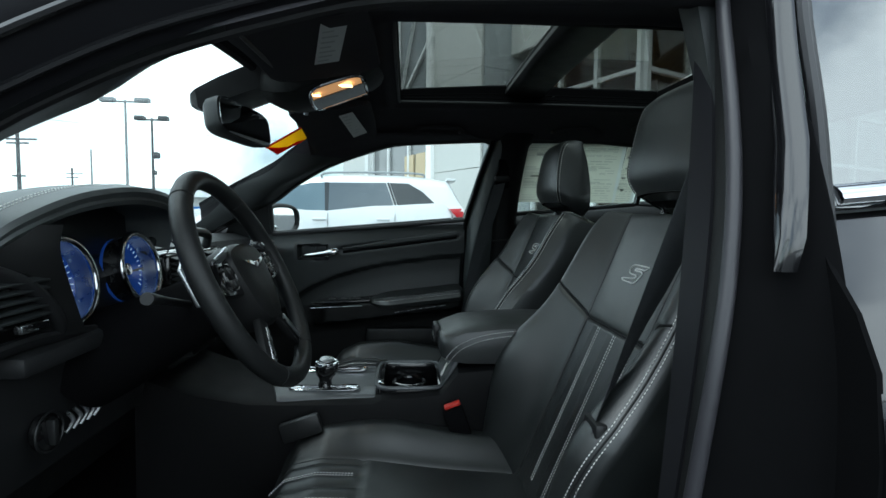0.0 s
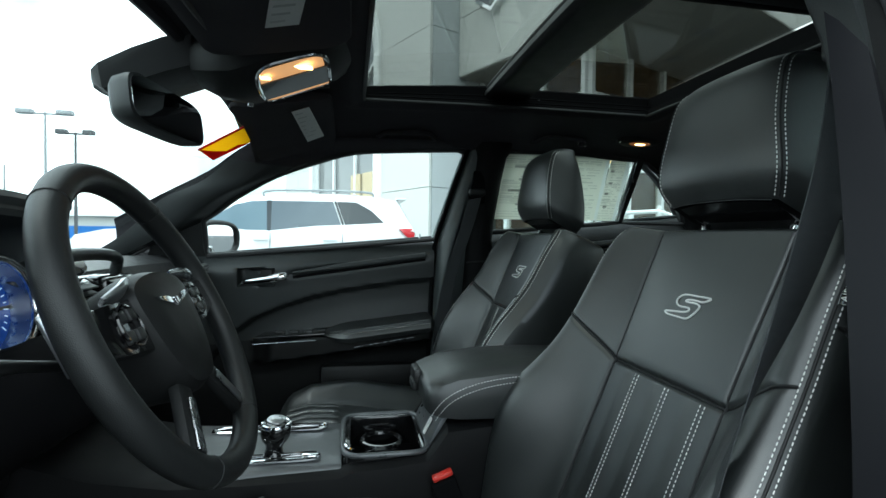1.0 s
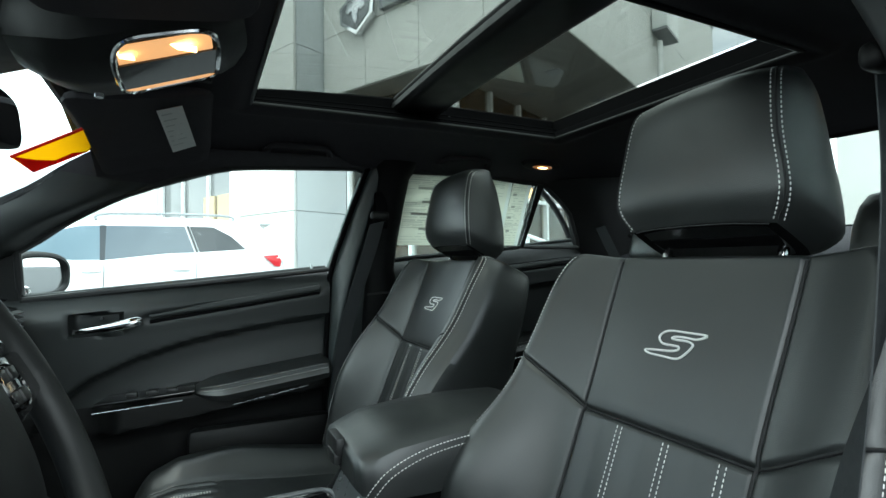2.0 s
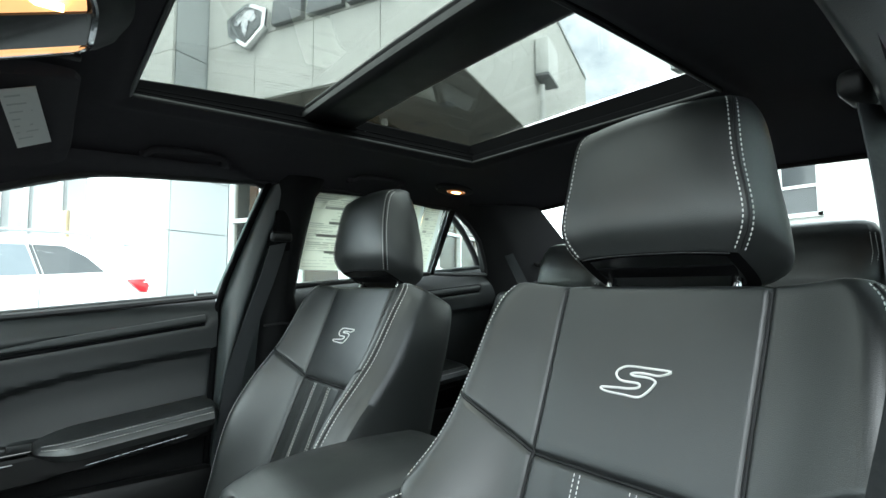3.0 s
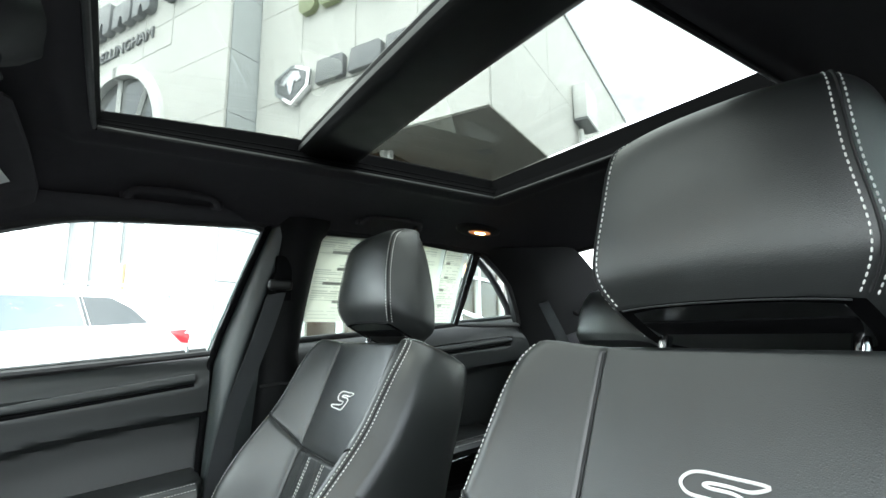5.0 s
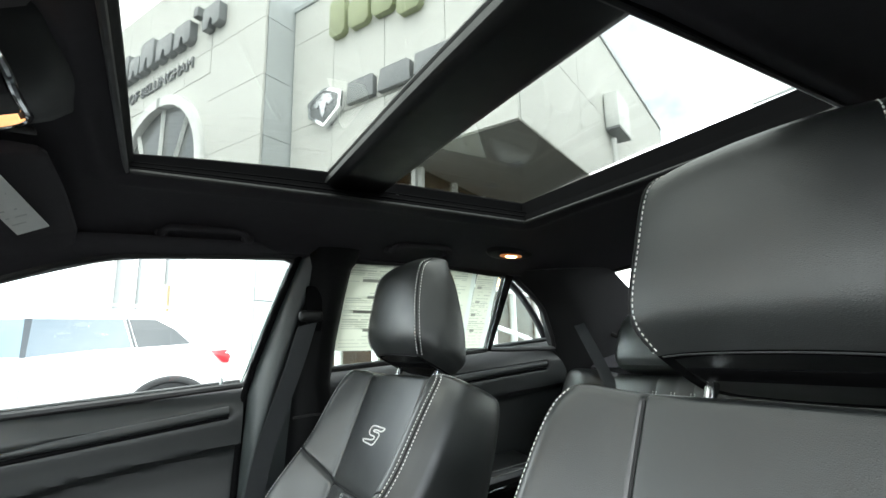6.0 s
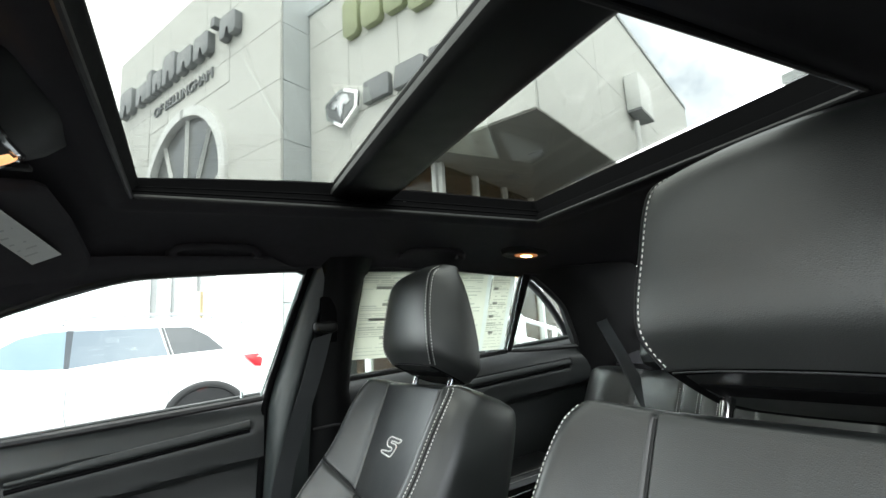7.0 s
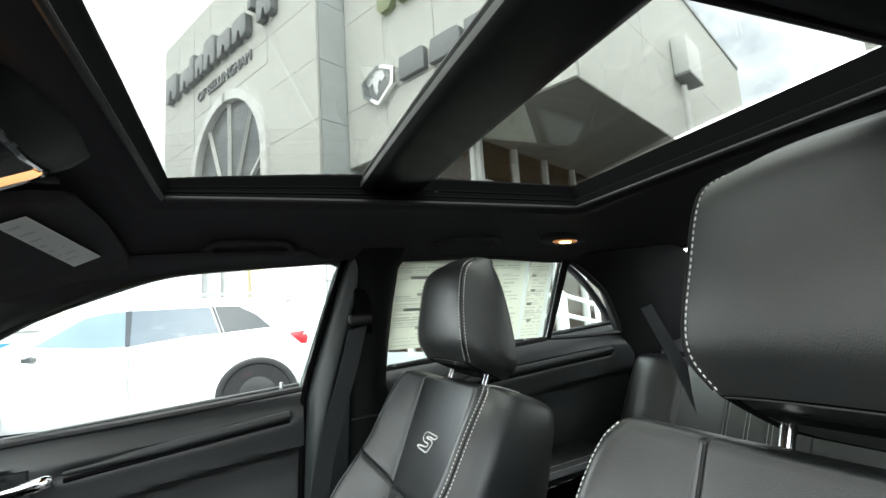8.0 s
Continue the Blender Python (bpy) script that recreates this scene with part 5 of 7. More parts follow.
for x, y, w in ((-0.02, -0.075, 0.14), (-0.045, 0.075, 0.21)):
    part("gate_slot", boxed((x, y, 0.597), (w, 0.020, 0.006), bevel=0.002), GLOSS, con)
for x in (0.045, -0.085):
    part("gate_end", boxed((x, -0.075, 0.602), (0.028, 0.024, 0.008), bevel=0.003), CHROME, con)
rings = [[(-0.022 + 1.12 * w * math.cos(a) + 0.12 * (z - 0.6), -0.055 + w * math.sin(a), z) for a in [math.tau * i / 24 for i in range(24)]] for w, z in ((0.021, 0.595), (0.016, 0.602), (0.0135, 0.612), (0.0155, 0.620), (0.0215, 0.628), (0.0245, 0.638), (0.0250, 0.648), (0.0225, 0.657), (0.015, 0.663), (0.004, 0.665))]
knob = part("shift_knob", loft(bmesh.new(), rings), GLOSS, con, "black shift knob with a silver cap")
part("knob_cap", tubed([V(-0.0165 + 0.0245 * math.cos(a), -0.055 + 0.0215 * math.sin(a), 0.656 + 0.10 * 0.0215 * math.sin(a)) for a in [math.tau * i / 28 for i in range(28)]], 0.0048, 8, closed=True), CHROME, knob, "chrome ring")
part("knob_badge", disc(bmesh.new(), (-0.0165, -0.055, 0.6615), (0.05, -0.15, 1), 0.0175, 0.006, 28, 0.002), SATIN, knob)
# cup holder tray
bm = bmesh.new()
span(bm, (0.108, -0.102, 0.52), (0.122, 0.10, 0.607), 0.004)
span(bm, (0.255, -0.102, 0.52), (0.268, 0.10, 0.609), 0.004)
span(bm, (0.115, -0.106, 0.52), (0.262, -0.094, 0.608), 0.004)
span(bm, (0.115, 0.094, 0.52), (0.262, 0.106, 0.608), 0.004)
tray = part("cup_tray", bm, GLOSS, con, "gloss black cup holder surround")
part("tray_floor", boxed((0.19, 0, 0.540), (0.14, 0.19, 0.008), bevel=0.002), WELL, tray)
for y in (-0.047, 0.047):
    part("cup_ring", tubed([V(0.186 + 0.041 * math.cos(a), y + 0.041 * math.sin(a), 0.572) for a in [math.tau * i / 32 for i in range(32)]], 0.006, 8, closed=True), GLOSS, tray)
    part("cup_well", disc(bmesh.new(), (0.186, y, 0.546), (0, 0, 1), 0.036, 0.001, 28), RECESS_SHADE, tray)
brim = [V(0.187 + 0.082 * math.copysign(abs(math.cos(a)) ** 0.34, math.cos(a)), 0.109 * math.copysign(abs(math.sin(a)) ** 0.34, math.sin(a)), 0.608) for a in [math.tau * i / 64 for i in range(64)]]
part("tray_rim", tubed(brim, 0.0052, 10, closed=True), CONSOLE_GREY, tray, "charcoal tray rim")
part("tray_brightwork", tubed([p + V(0.005, 0.006, 0.006) for p in brim[35:44]], 0.0042, 8), CHROME, tray, "chrome corner strip")
part("socket_panel", prismed([V(0.262, -0.09, 0.605), V(0.262, 0.09, 0.605), V(0.295, 0.09, 0.668), V(0.295, -0.09, 0.668)], (0.012, 0, 0.0), 0.003), CONSOLE_GREY, con)
part("socket_mark", boxed((0.272, -0.045, 0.634), (0.004, 0.013, 0.034), Matrix.Rotation(0.48, 4, "Y"), bevel=0.001), WHITE_LABEL, con)
# armrest lid
rings = []
for x, w, z0, z1 in ((0.256, 0.075, 0.700, 0.722), (0.258, 0.095, 0.688, 0.726), (0.266, 0.108, 0.680, 0.732), (0.285, 0.116, 0.674, 0.738), (0.32, 0.120, 0.670, 0.750), (0.40, 0.121, 0.668, 0.758), (0.50, 0.119, 0.668, 0.761), (0.60, 0.114, 0.668, 0.758), (0.625, 0.105, 0.672, 0.745)):
    rings.append([(x, -w, z0), (x, -w - 0.003, (z0 + z1) / 2 - 0.01), (x, -w - 0.001, z1 - 0.020), (x, -w + 0.005, z1 - 0.008), (x, -w + 0.022, z1 - 0.001), (x, -w * 0.5, z1 + 0.003), (x, 0, z1 + 0.004), (x, w * 0.5, z1 + 0.003), (x, w - 0.022, z1 - 0.001), (x, w - 0.005, z1 - 0.008), (x, w + 0.001, z1 - 0.020), (x, w + 0.003, (z0 + z1) / 2 - 0.01), (x, w, z0)])
sm_rings = []
for a, b in zip(rings, rings[1:]):
    sm_rings += [[Vector(p).lerp(Vector(q), k / 3) for p, q in zip(a, b)] for k in range(3)]
lid = part("armrest_lid", loft(bmesh.new(), sm_rings + [rings[-1]]), LEATHER, con, "padded leather armrest lid")
for sy in (-1, 1):
    st = bmesh.new()
    for dz, dx in ((0.0, 0.0), (-0.010, 0.007)):
        dashes(st, smooth_path([(x + dx, sy * y, z + dz) for x, y, z in ((0.270, 0.110, 0.676), (0.280, 0.1175, 0.694), (0.300, 0.1215, 0.714), (0.335, 0.1245, 0.731), (0.38, 0.1255, 0.742), (0.45, 0.1245, 0.748), (0.58, 0.1185, 0.748))], 5))
    part("lid_stitching", st, THREAD, lid, "white double stitching")
part("lid_latch", box(boxed((0.254, 0.0, 0.728), (0.016, 0.06, 0.028), bevel=0.004), (0.250, 0.0, 0.708), (0.014, 0.052, 0.020), bevel=0.004), PLASTIC, lid)
for s, y in ((-1, -0.155), (1, 0.155)):
    bk = thing("belt_buckle", "black belt buckle with a red button", "buckle", "belt buckles")
    part("buckle_body", boxed((0.30, y, 0.530), (0.046, 0.026, 0.10), Matrix.Rotation(-0.35, 4, "Y"), bevel=0.006), WELL, bk)
    part("button", boxed((0.283, y, 0.584), (0.038, 0.018, 0.009), Matrix.Rotation(-0.35, 4, "Y"), bevel=0.003), RED, bk, "red release button")
    part("stalk", tubed([(0.315, y, 0.50), (0.345, y, 0.40), (0.36, y, 0.25)], 0.012, 8, flat=0.5), PLASTIC, bk)
part("seat_memory_flap", boxed((-0.055, -0.175, 0.545), (0.09, 0.02, 0.045), Matrix.Rotation(-0.3, 4, "Y"), bevel=0.006), PLASTIC, con)


# ---- dashboard ----
dash = thing("dashboard", "black stitched leather dashboard with two blue round dials", "dashboard")
prof = [(-0.93, 0.40), (-0.93, 0.86), (-0.80, 0.915), (-0.60, 0.955), (-0.46, 0.955), (-0.405, 0.935), (-0.385, 0.90), (-0.395, 0.83), (-0.40, 0.78), (-0.42, 0.70), (-0.46, 0.60), (-0.52, 0.46), (-0.60, 0.40)]
rings = []
for y in (-0.735, -0.70, -0.5, -0.3, -0.15, 0, 0.15, 0.3, 0.5, 0.70, 0.735):
    k = 0.03 * (abs(y) / 0.735) ** 3
    rings.append([(x - k * (1 if i > 3 else 0), y, z - 0.012 * (abs(y) / 0.735) ** 2 * (1 if 1 < i < 7 else 0)) for i, (x, z) in enumerate(prof)])
part("dash_body", loft(bmesh.new(), rings), DASH_VINYL, dash, "black soft dash")
# hooded instrument cowl
HOOD = [(-0.640, 0.975, -0.34), (-0.60, 1.005, -0.325), (-0.50, 1.040, -0.31), (-0.375, 1.056, -0.30), (-0.27, 1.052, -0.30), (-0.20, 1.038, -0.31), (-0.165, 1.010, -0.325), (-0.155, 0.95, -0.345)]
lip = smooth_path([(x, y, z) for y, z, x in HOOD], 6)
rows = [[p + V(0.004, 0, -0.010) for p in lip], [p + V(0.010, 0, -0.002) for p in lip], [p + V(0.006, 0, 0.006) for p in lip], [p + V(-0.02, 0, 0.010) for p in lip], [p + V(-0.09, 0, 0.008) for p in lip], [p + V(-0.20, 0, -0.012) for p in lip], [V(-0.62, p.y * 0.98, 0.945) for p in lip]]
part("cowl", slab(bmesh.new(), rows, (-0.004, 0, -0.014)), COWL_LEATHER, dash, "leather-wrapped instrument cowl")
st = bmesh.new()
for dx in (-0.026, -0.036):
    dashes(st, [p + V(dx, 0, 0.011) for p in lip])
part("cowl_stitching", st, THREAD, dash, "white double stitching")
part("cowl_back", prismed([V(-0.42, y, z) for y, z in ((-0.63, 0.80), (-0.63, 0.97), (-0.50, 1.035), (-0.375, 1.05), (-0.27, 1.045), (-0.17, 1.01), (-0.15, 0.80))], (-0.03, 0, 0)), PLASTIC, dash)
edge = smooth_path([(-0.300, -0.548, 1.000), (-0.300, -0.556, 0.967), (-0.300, -0.542, 0.923), (-0.302, -0.517, 0.869), (-0.305, -0.498, 0.838)], 4)
part("cluster_wall", slab(bmesh.new(), [[p + V(-0.11, 0.012, 0) for p in edge], [p + V(-0.008, 0.002, 0) for p in edge], edge, [p + V(-0.003, -0.008, 0) for p in edge], [p + V(-0.02, -0.035, 0) for p in edge], [p + V(-0.045, -0.075, 0) for p in edge], [p + V(-0.07, -0.12, 0) for p in edge]], (-0.004, -0.004, 0)), DARK_VINYL, dash, "black dial surround")
part("cowl_floor", boxed((-0.375, -0.385, 0.815), (0.13, 0.46, 0.03), bevel=0.01), DASH_VINYL, dash)
for y in (-0.455, -0.236):
    c = V(-0.352, y, 0.910)
    ax = V(1, 0, 0.18).normalized()
    up = V(-0.18, 0, 1).normalized()
    circle = lambda r, lift=0.0, n=40: [c + ax * lift + r * (math.cos(a) * V(0, 1, 0) + math.sin(a) * up) for a in [math.tau * i / n for i in range(n)]]
    g = part("gauge", disc(bmesh.new(), c - ax * 0.046, ax, 0.064, 0.010, 40), BLUE_DIAL, dash, "blue lit round dial")
    part("gauge_bezel", tubed(circle(0.068, -0.004), 0.006, 10, closed=True), CHROME, g, "chrome dial bezel")
    rings = [circle(0.064, -0.040), circle(0.068, -0.006)]
    part("gauge_wall", loft(bmesh.new(), rings, caps=False), SATIN, g)
    marks = bmesh.new()
    for i in range(25):
        a = radians(-40 + 260 * i / 24)
        d = math.cos(a) * V(0, 1, 0) + math.sin(a) * up
        box(marks, c + d * 0.054 - ax * 0.0355, (0.001, 0.0016, 0.010 if i % 3 == 0 else 0.006), Matrix(((1, 0, 0, 0), (0, d.z, d.y, 0), (0, -d.y, d.z, 0), (0, 0, 0, 1))))
    part("gauge_ticks", marks, DIAL_MARK, g)
    part("needle", tubed([c - ax * 0.032, c - ax * 0.032 + V(0, -0.036, -0.030)], 0.0016, 6), DIAL_MARK, g)
    part("needle_hub", disc(bmesh.new(), c - ax * 0.036, ax, 0.013, 0.008, 20, 0.002), CHROME, g)
# outer air vents with chrome tabs
for y, vz, vx in ((-0.620, 0.010, 0.018), (0.62, 0.0, 0.0), (-0.09, 0.0, 0.0), (0.09, 0.0, 0.0)):
    v = part("air_vent", boxed((-0.362 + vx, y, 0.892 + vz), (0.05, 0.13, 0.075), bevel=0.012), GLOSS, dash, "black louvred air vent")
    for k in range(5):
        part("louvre", boxed((-0.334 + vx, y, 0.872 + vz + 0.0115 * k), (0.016, 0.112, 0.0032), Matrix.Rotation(0.35, 4, "Y"), bevel=0.001), VINYL, v)
    part("vent_tab", boxed((-0.328 + vx, y + 0.02, 0.858 + vz), (0.012, 0.05, 0.012), bevel=0.003), CHROME, v, "chrome vent tab")
part("knee_panel", prismed([V(-0.355, -0.70, 0.80), V(-0.36, -0.16, 0.80), V(-0.40, -0.16, 0.60), V(-0.40, -0.70, 0.60)], (-0.03, 0, 0), 0.008), DASH_VINYL, dash, "black knee panel")
part("vent_surround", tubed(smooth_path([(-0.326, -0.715, 0.948), (-0.322, -0.660, 0.945), (-0.320, -0.628, 0.936), (-0.318, -0.592, 0.918), (-0.317, -0.560, 0.890), (-0.320, -0.538, 0.864), (-0.328, -0.524, 0.846)], 5), 0.011, 12), DASH_VINYL, dash, "curved vent surround")
part("dash_ledge", tubed(smooth_path([(-0.336, -0.715, 0.836), (-0.330, -0.58, 0.842), (-0.332, -0.46, 0.828), (-0.350, -0.36, 0.812), (-0.356, -0.16, 0.806)], 5), 0.014, 10, flat=0.6), DASH_VINYL, dash)
part("lamp_switch", disc(bmesh.new(), (-0.372, -0.503, 0.685), (1, 0, 0.15), 0.029, 0.012, 28, 0.003), GLOSS, dash)
part("switch_ring", tubed([V(-0.36, -0.503 + 0.03 * math.cos(a), 0.686 + 0.03 * math.sin(a)) for a in [math.tau * i / 30 for i in range(30)]], 0.002, 6, closed=True), PLASTIC, dash)
part("switch_grip", boxed((-0.356, -0.503, 0.686), (0.014, 0.010, 0.040), bevel=0.003), PLASTIC, dash)
for k in range(5):
    part("pedal_release", tubed(smooth_path([(-0.368, -0.455 + 0.018 * k, 0.664), (-0.360, -0.449 + 0.018 * k, 0.682), (-0.366, -0.455 + 0.018 * k, 0.698)], 4), 0.0035, 8), SATIN, dash)
# centre stack with clock
part("centre_stack", prismed([V(-0.375, -0.15, 0.93), V(-0.375, 0.15, 0.93), V(-0.35, 0.14, 0.66), V(-0.35, -0.14, 0.66)], (-0.03, 0, 0), 0.008), GLOSS, dash, "gloss black centre stack")
clock = part("clock", disc(bmesh.new(), (-0.398, 0.0, 0.955), (0.7, 0, 0.7), 0.034, 0.014, 32, 0.003), SATIN, dash, "round silver clock")
part("clock_face", disc(bmesh.new(), (-0.388, 0.0, 0.9655), (0.7, 0, 0.7), 0.026, 0.002, 28), WHITE_LABEL, clock)
part("screen_hood", tubed(smooth_path([(-0.385, -0.17, 0.93), (-0.372, -0.14, 0.962), (-0.368, 0, 0.972), (-0.372, 0.14, 0.962), (-0.385, 0.17, 0.93)], 5), 0.012, 10), VINYL, dash)
for k in range(2):
    part("stack_dial", disc(bmesh.new(), (-0.352, -0.07 + 0.14 * k, 0.72), (1, 0, 0.1), 0.02, 0.018, 24, 0.003), SATIN, dash)

# ---- steering wheel ----
TAU = 0.453
sw = thing("steering_wheel", "black leather steering wheel with silver spokes", "steering wheel")
SW = Matrix.Translation((-0.100, -0.375, 0.905)) @ Matrix(((math.cos(TAU), 0, -math.sin(TAU), 0), (0, 1, 0, 0), (math.sin(TAU), 0, math.cos(TAU), 0), (0, 0, 0, 1)))


def sw_part(name, bm, mat, parent=sw, lab=""):
    bm.transform(SW)
    return part(name, bm, mat, parent, lab)


rim = [V(0, 0.1888 * math.cos(a), 0.1888 * math.sin(a)) for a in [math.tau * i / 72 for i in range(72)]]
sw_part("rim", tubed(rim, 0.0168, 16, closed=True), RIM_LEATHER, sw, "black leather rim")
for a in (radians(52), radians(128), radians(-60), radians(-120)):
    c = V(0, 0.1888 * math.cos(a), 0.1888 * math.sin(a))
    t = V(0, -math.sin(a), math.cos(a))
    o = V(0, math.cos(a), math.sin(a))
    sw_part("rim_seam", tubed([c + 0.0170 * (math.cos(b) * o + math.sin(b) * V(1, 0, 0)) for b in [math.tau * i / 18 for i in range(18)]], 0.0008, 6, closed=True), RECESS_SHADE)
pad_pts = smooth_path([(0, -0.082, 0.045), (0, -0.05, 0.062), (0, 0, 0.067), (0, 0.05, 0.062), (0, 0.082, 0.045), (0, 0.080, 0.0), (0, 0.062, -0.055), (0, 0.038, -0.085), (0, 0, -0.092), (0, -0.038, -0.085), (0, -0.062, -0.055), (0, -0.080, 0.0)], 4, closed=True)
rings = [[V(x, p.y * k, p.z * k) for p in pad_pts] for x, k in ((-0.055, 0.90), (-0.02, 1.0), (0.0, 0.98), (0.012, 0.90), (0.018, 0.72), (0.020, 0.4))]
hub = sw_part("hub", loft(bmesh.new(), rings), DARK_VINYL, sw, "black airbag hub")
part_wing = bmesh.new()
for k in (-1, 1):
    prism(part_wing, [V(0.0175, k * y, z) for y, z in ((0.006, 0.022), (0.024, 0.027), (0.052, 0.030), (0.044, 0.024), (0.026, 0.019), (0.006, 0.014))], (0.005, 0, 0), 0.001)
box(part_wing, (0.020, 0, 0.018), (0.006, 0.014, 0.012), bevel=0.002)
sw_part("badge", part_wing, CHROME, hub, "plain silver winged badge")
for k in (-1, 1):
    spoke = [V(-0.012, k * y, z) for y, z in ((0.070, 0.040), (0.120, 0.034), (0.182, 0.040), (0.184, -0.006), (0.125, -0.016), (0.074, -0.024))]
    sp = sw_part("spoke", prismed(spoke, (0.018, 0, 0), 0.004), GLOSS, sw, "gloss black spoke with buttons")
    sw_part("spoke_trim", tubed(smooth_path([V(0.004, k * 0.066, 0.056), V(0.009, k * 0.085, 0.052), V(0.010, k * 0.108, 0.046), V(0.006, k * 0.135, 0.042)], 4), lambda t: 0.005 + 0.006 * math.sin(math.pi * t), 10, flat=0.5), SATIN, sp)
    for a in range(2):
        for b in range(2):
            sw_part("button", boxed((0.008, k * (0.098 + 0.022 * a), 0.022 - 0.022 * b), (0.006, 0.016, 0.013), bevel=0.002), PLASTIC, sp)
    sw_part("button_ring", tubed([V(0.009, k * 0.109 + 0.022 * math.cos(a), 0.011 + 0.022 * math.sin(a)) for a in [math.tau * i / 24 for i in range(24)]], 0.002, 6, closed=True), GLOSS, sp)
    low = [V(-0.012, k * y, z) for y, z in ((0.030, -0.080), (0.058, -0.066), (0.110, -0.135), (0.082, -0.158))]
    sw_part("lower_spoke", prismed(low, (0.014, 0, 0), 0.004), DARK_VINYL, sw)
    ins = [V(0.003, k * y, z) for y, z in ((0.048, -0.092), (0.060, -0.086), (0.098, -0.136), (0.086, -0.146))]
    sw_part("spoke_insert", prismed(ins, (0.003, 0, 0), 0.001), SATIN, sw, "bright silver spoke insert")
bm = bmesh.new()
rings = [[V(x, r * math.cos(a), -0.012 + 0.9 * r * math.sin(a)) for a in [math.tau * i / 24 for i in range(24)]] for x, r in ((-0.05, 0.055), (-0.08, 0.062), (-0.16, 0.068), (-0.26, 0.085), (-0.32, 0.09))]
sw_part("column_shroud", loft(bm, rings), WELL, sw, "black column shroud")
for k in (-1, 1):
    sw_part("stalk", tubed([V(-0.09, k * 0.05, 0.0), V(-0.085, k * 0.13, 0.020), V(-0.072, k * 0.20, 0.030)], lambda t: 0.006 + 0.0065 * ease(0.55, 0.85, t) * (1 - 0.5 * ease(0.92, 1.0, t)), 12), PLASTIC, sw)
sw_part("paddle", prismed([V(-0.035, -0.135, 0.07), V(-0.035, -0.165, 0.05), V(-0.035, -0.165, -0.01), V(-0.035, -0.14, -0.015)], (0.006, 0, 0), 0.002), SATIN, sw)

# ---- rear-view mirror ----
rv = thing("rear_view_mirror", "black frameless rear-view mirror on the windscreen", "mirror")
MR = Matrix.Translation((-0.222, 0.002, 1.240)) @ Matrix.Rotation(radians(-10), 4, "Z") @ Matrix.Rotation(radians(-1.5), 4, "X") @ Matrix.Rotation(radians(-7), 4, "Y")
rings = []
for x, k in ((-0.044, 0.70), (-0.040, 0.86), (-0.028, 0.96), (-0.006, 1.0), (0.004, 0.99)):
    rings.append([(x, 0.130 * k * math.copysign(abs(math.cos(a)) ** 0.38, math.cos(a)), 0.045 * k * math.copysign(abs(math.sin(a)) ** 0.45, math.sin(a))) for a in [math.tau * i / 36 for i in range(36)]])
bm = loft(bmesh.new(), rings)
bm.transform(MR)
part("mirror_shell", bm, VINYL, rv, "black mirror shell")
bm = prismed([V(0.005, 0.124 * math.copysign(abs(math.cos(a)) ** 0.38, math.cos(a)), 0.0412 * math.copysign(abs(math.sin(a)) ** 0.45, math.sin(a))) for a in [math.tau * i / 36 for i in range(36)]], (0.002, 0, 0))
bm.transform(MR)
part("mirror_pane", bm, MIRROR, rv)
part("mirror_stem", tubed(smooth_path([(-0.250, 0.005, 1.245), (-0.272, 0.0, 1.268), (-0.268, -0.005, 1.290)], 4), 0.018, 12), PLASTIC, rv)
rings = [[(x, y, z) for y, z in ((-w, z0), (-w * 0.8, z0 - d), (0, z0 - d * 1.15), (w * 0.8, z0 - d), (w, z0))] for x, w, z0, d in ((-0.335, 0.04, 1.283, 0.012), (-0.322, 0.07, 1.292, 0.022), (-0.305, 0.085, 1.300, 0.038), (-0.25, 0.09, 1.328, 0.050), (-0.2, 0.09, 1.350, 0.052), (-0.15, 0.085, 1.366, 0.05))]
part("sensor_cover", loft(bmesh.new(), rings), PLASTIC, rv, "black sensor cover at the windscreen")

# ---- overhead console with map lamps ----
oc = thing("overhead_console", "black overhead console with lit amber map lamps", "lamp")
rings = []
for x, w, zb in ((-0.165, 0.075, 1.290), (-0.13, 0.115, 1.272), (-0.09, 0.130, 1.268), (-0.055, 0.135, 1.277), (0.03, 0.135, 1.309), (0.085, 0.128, 1.331), (0.105, 0.115, 1.346), (0.118, 0.095, 1.362)):
    t = liner_z(x, w) + 0.004
    half = [(w, t), (w * 0.985, t - 0.3 * (t - zb - 0.2 * w)), (w * 0.95, t - 0.75 * (t - zb - 0.2 * w)), (w * 0.86, zb + 0.23 * w * 0.82)] + [(w * f, zb + 0.23 * w * f) for f in (0.7, 0.5, 0.3)] + [(w * 0.12, zb + 0.05 * w)]
    rings.append([(x, -y, min(z, t)) for y, z in half] + [(x, 0, zb + 0.04 * w)] + [(x, y, min(z, t)) for y, z in reversed(half)])
part("console_shell", loft(bmesh.new(), rings), DARK_VINYL, oc, "black console shell")


def oc_pt(x, y, drop=0.0):
    return V(x, y, 1.2975 + 0.375 * x + 0.23 * max(abs(y), 0.03) - drop)


def lamp_loop(a):
    x = 0.012 + 0.064 * math.copysign(abs(math.cos(a)) ** 0.45, math.cos(a))
    return oc_pt(x, 0.101 * (1 - 0.9 * (x - 0.012)) * math.copysign(abs(math.sin(a)) ** 0.45, math.sin(a)), 0.002)


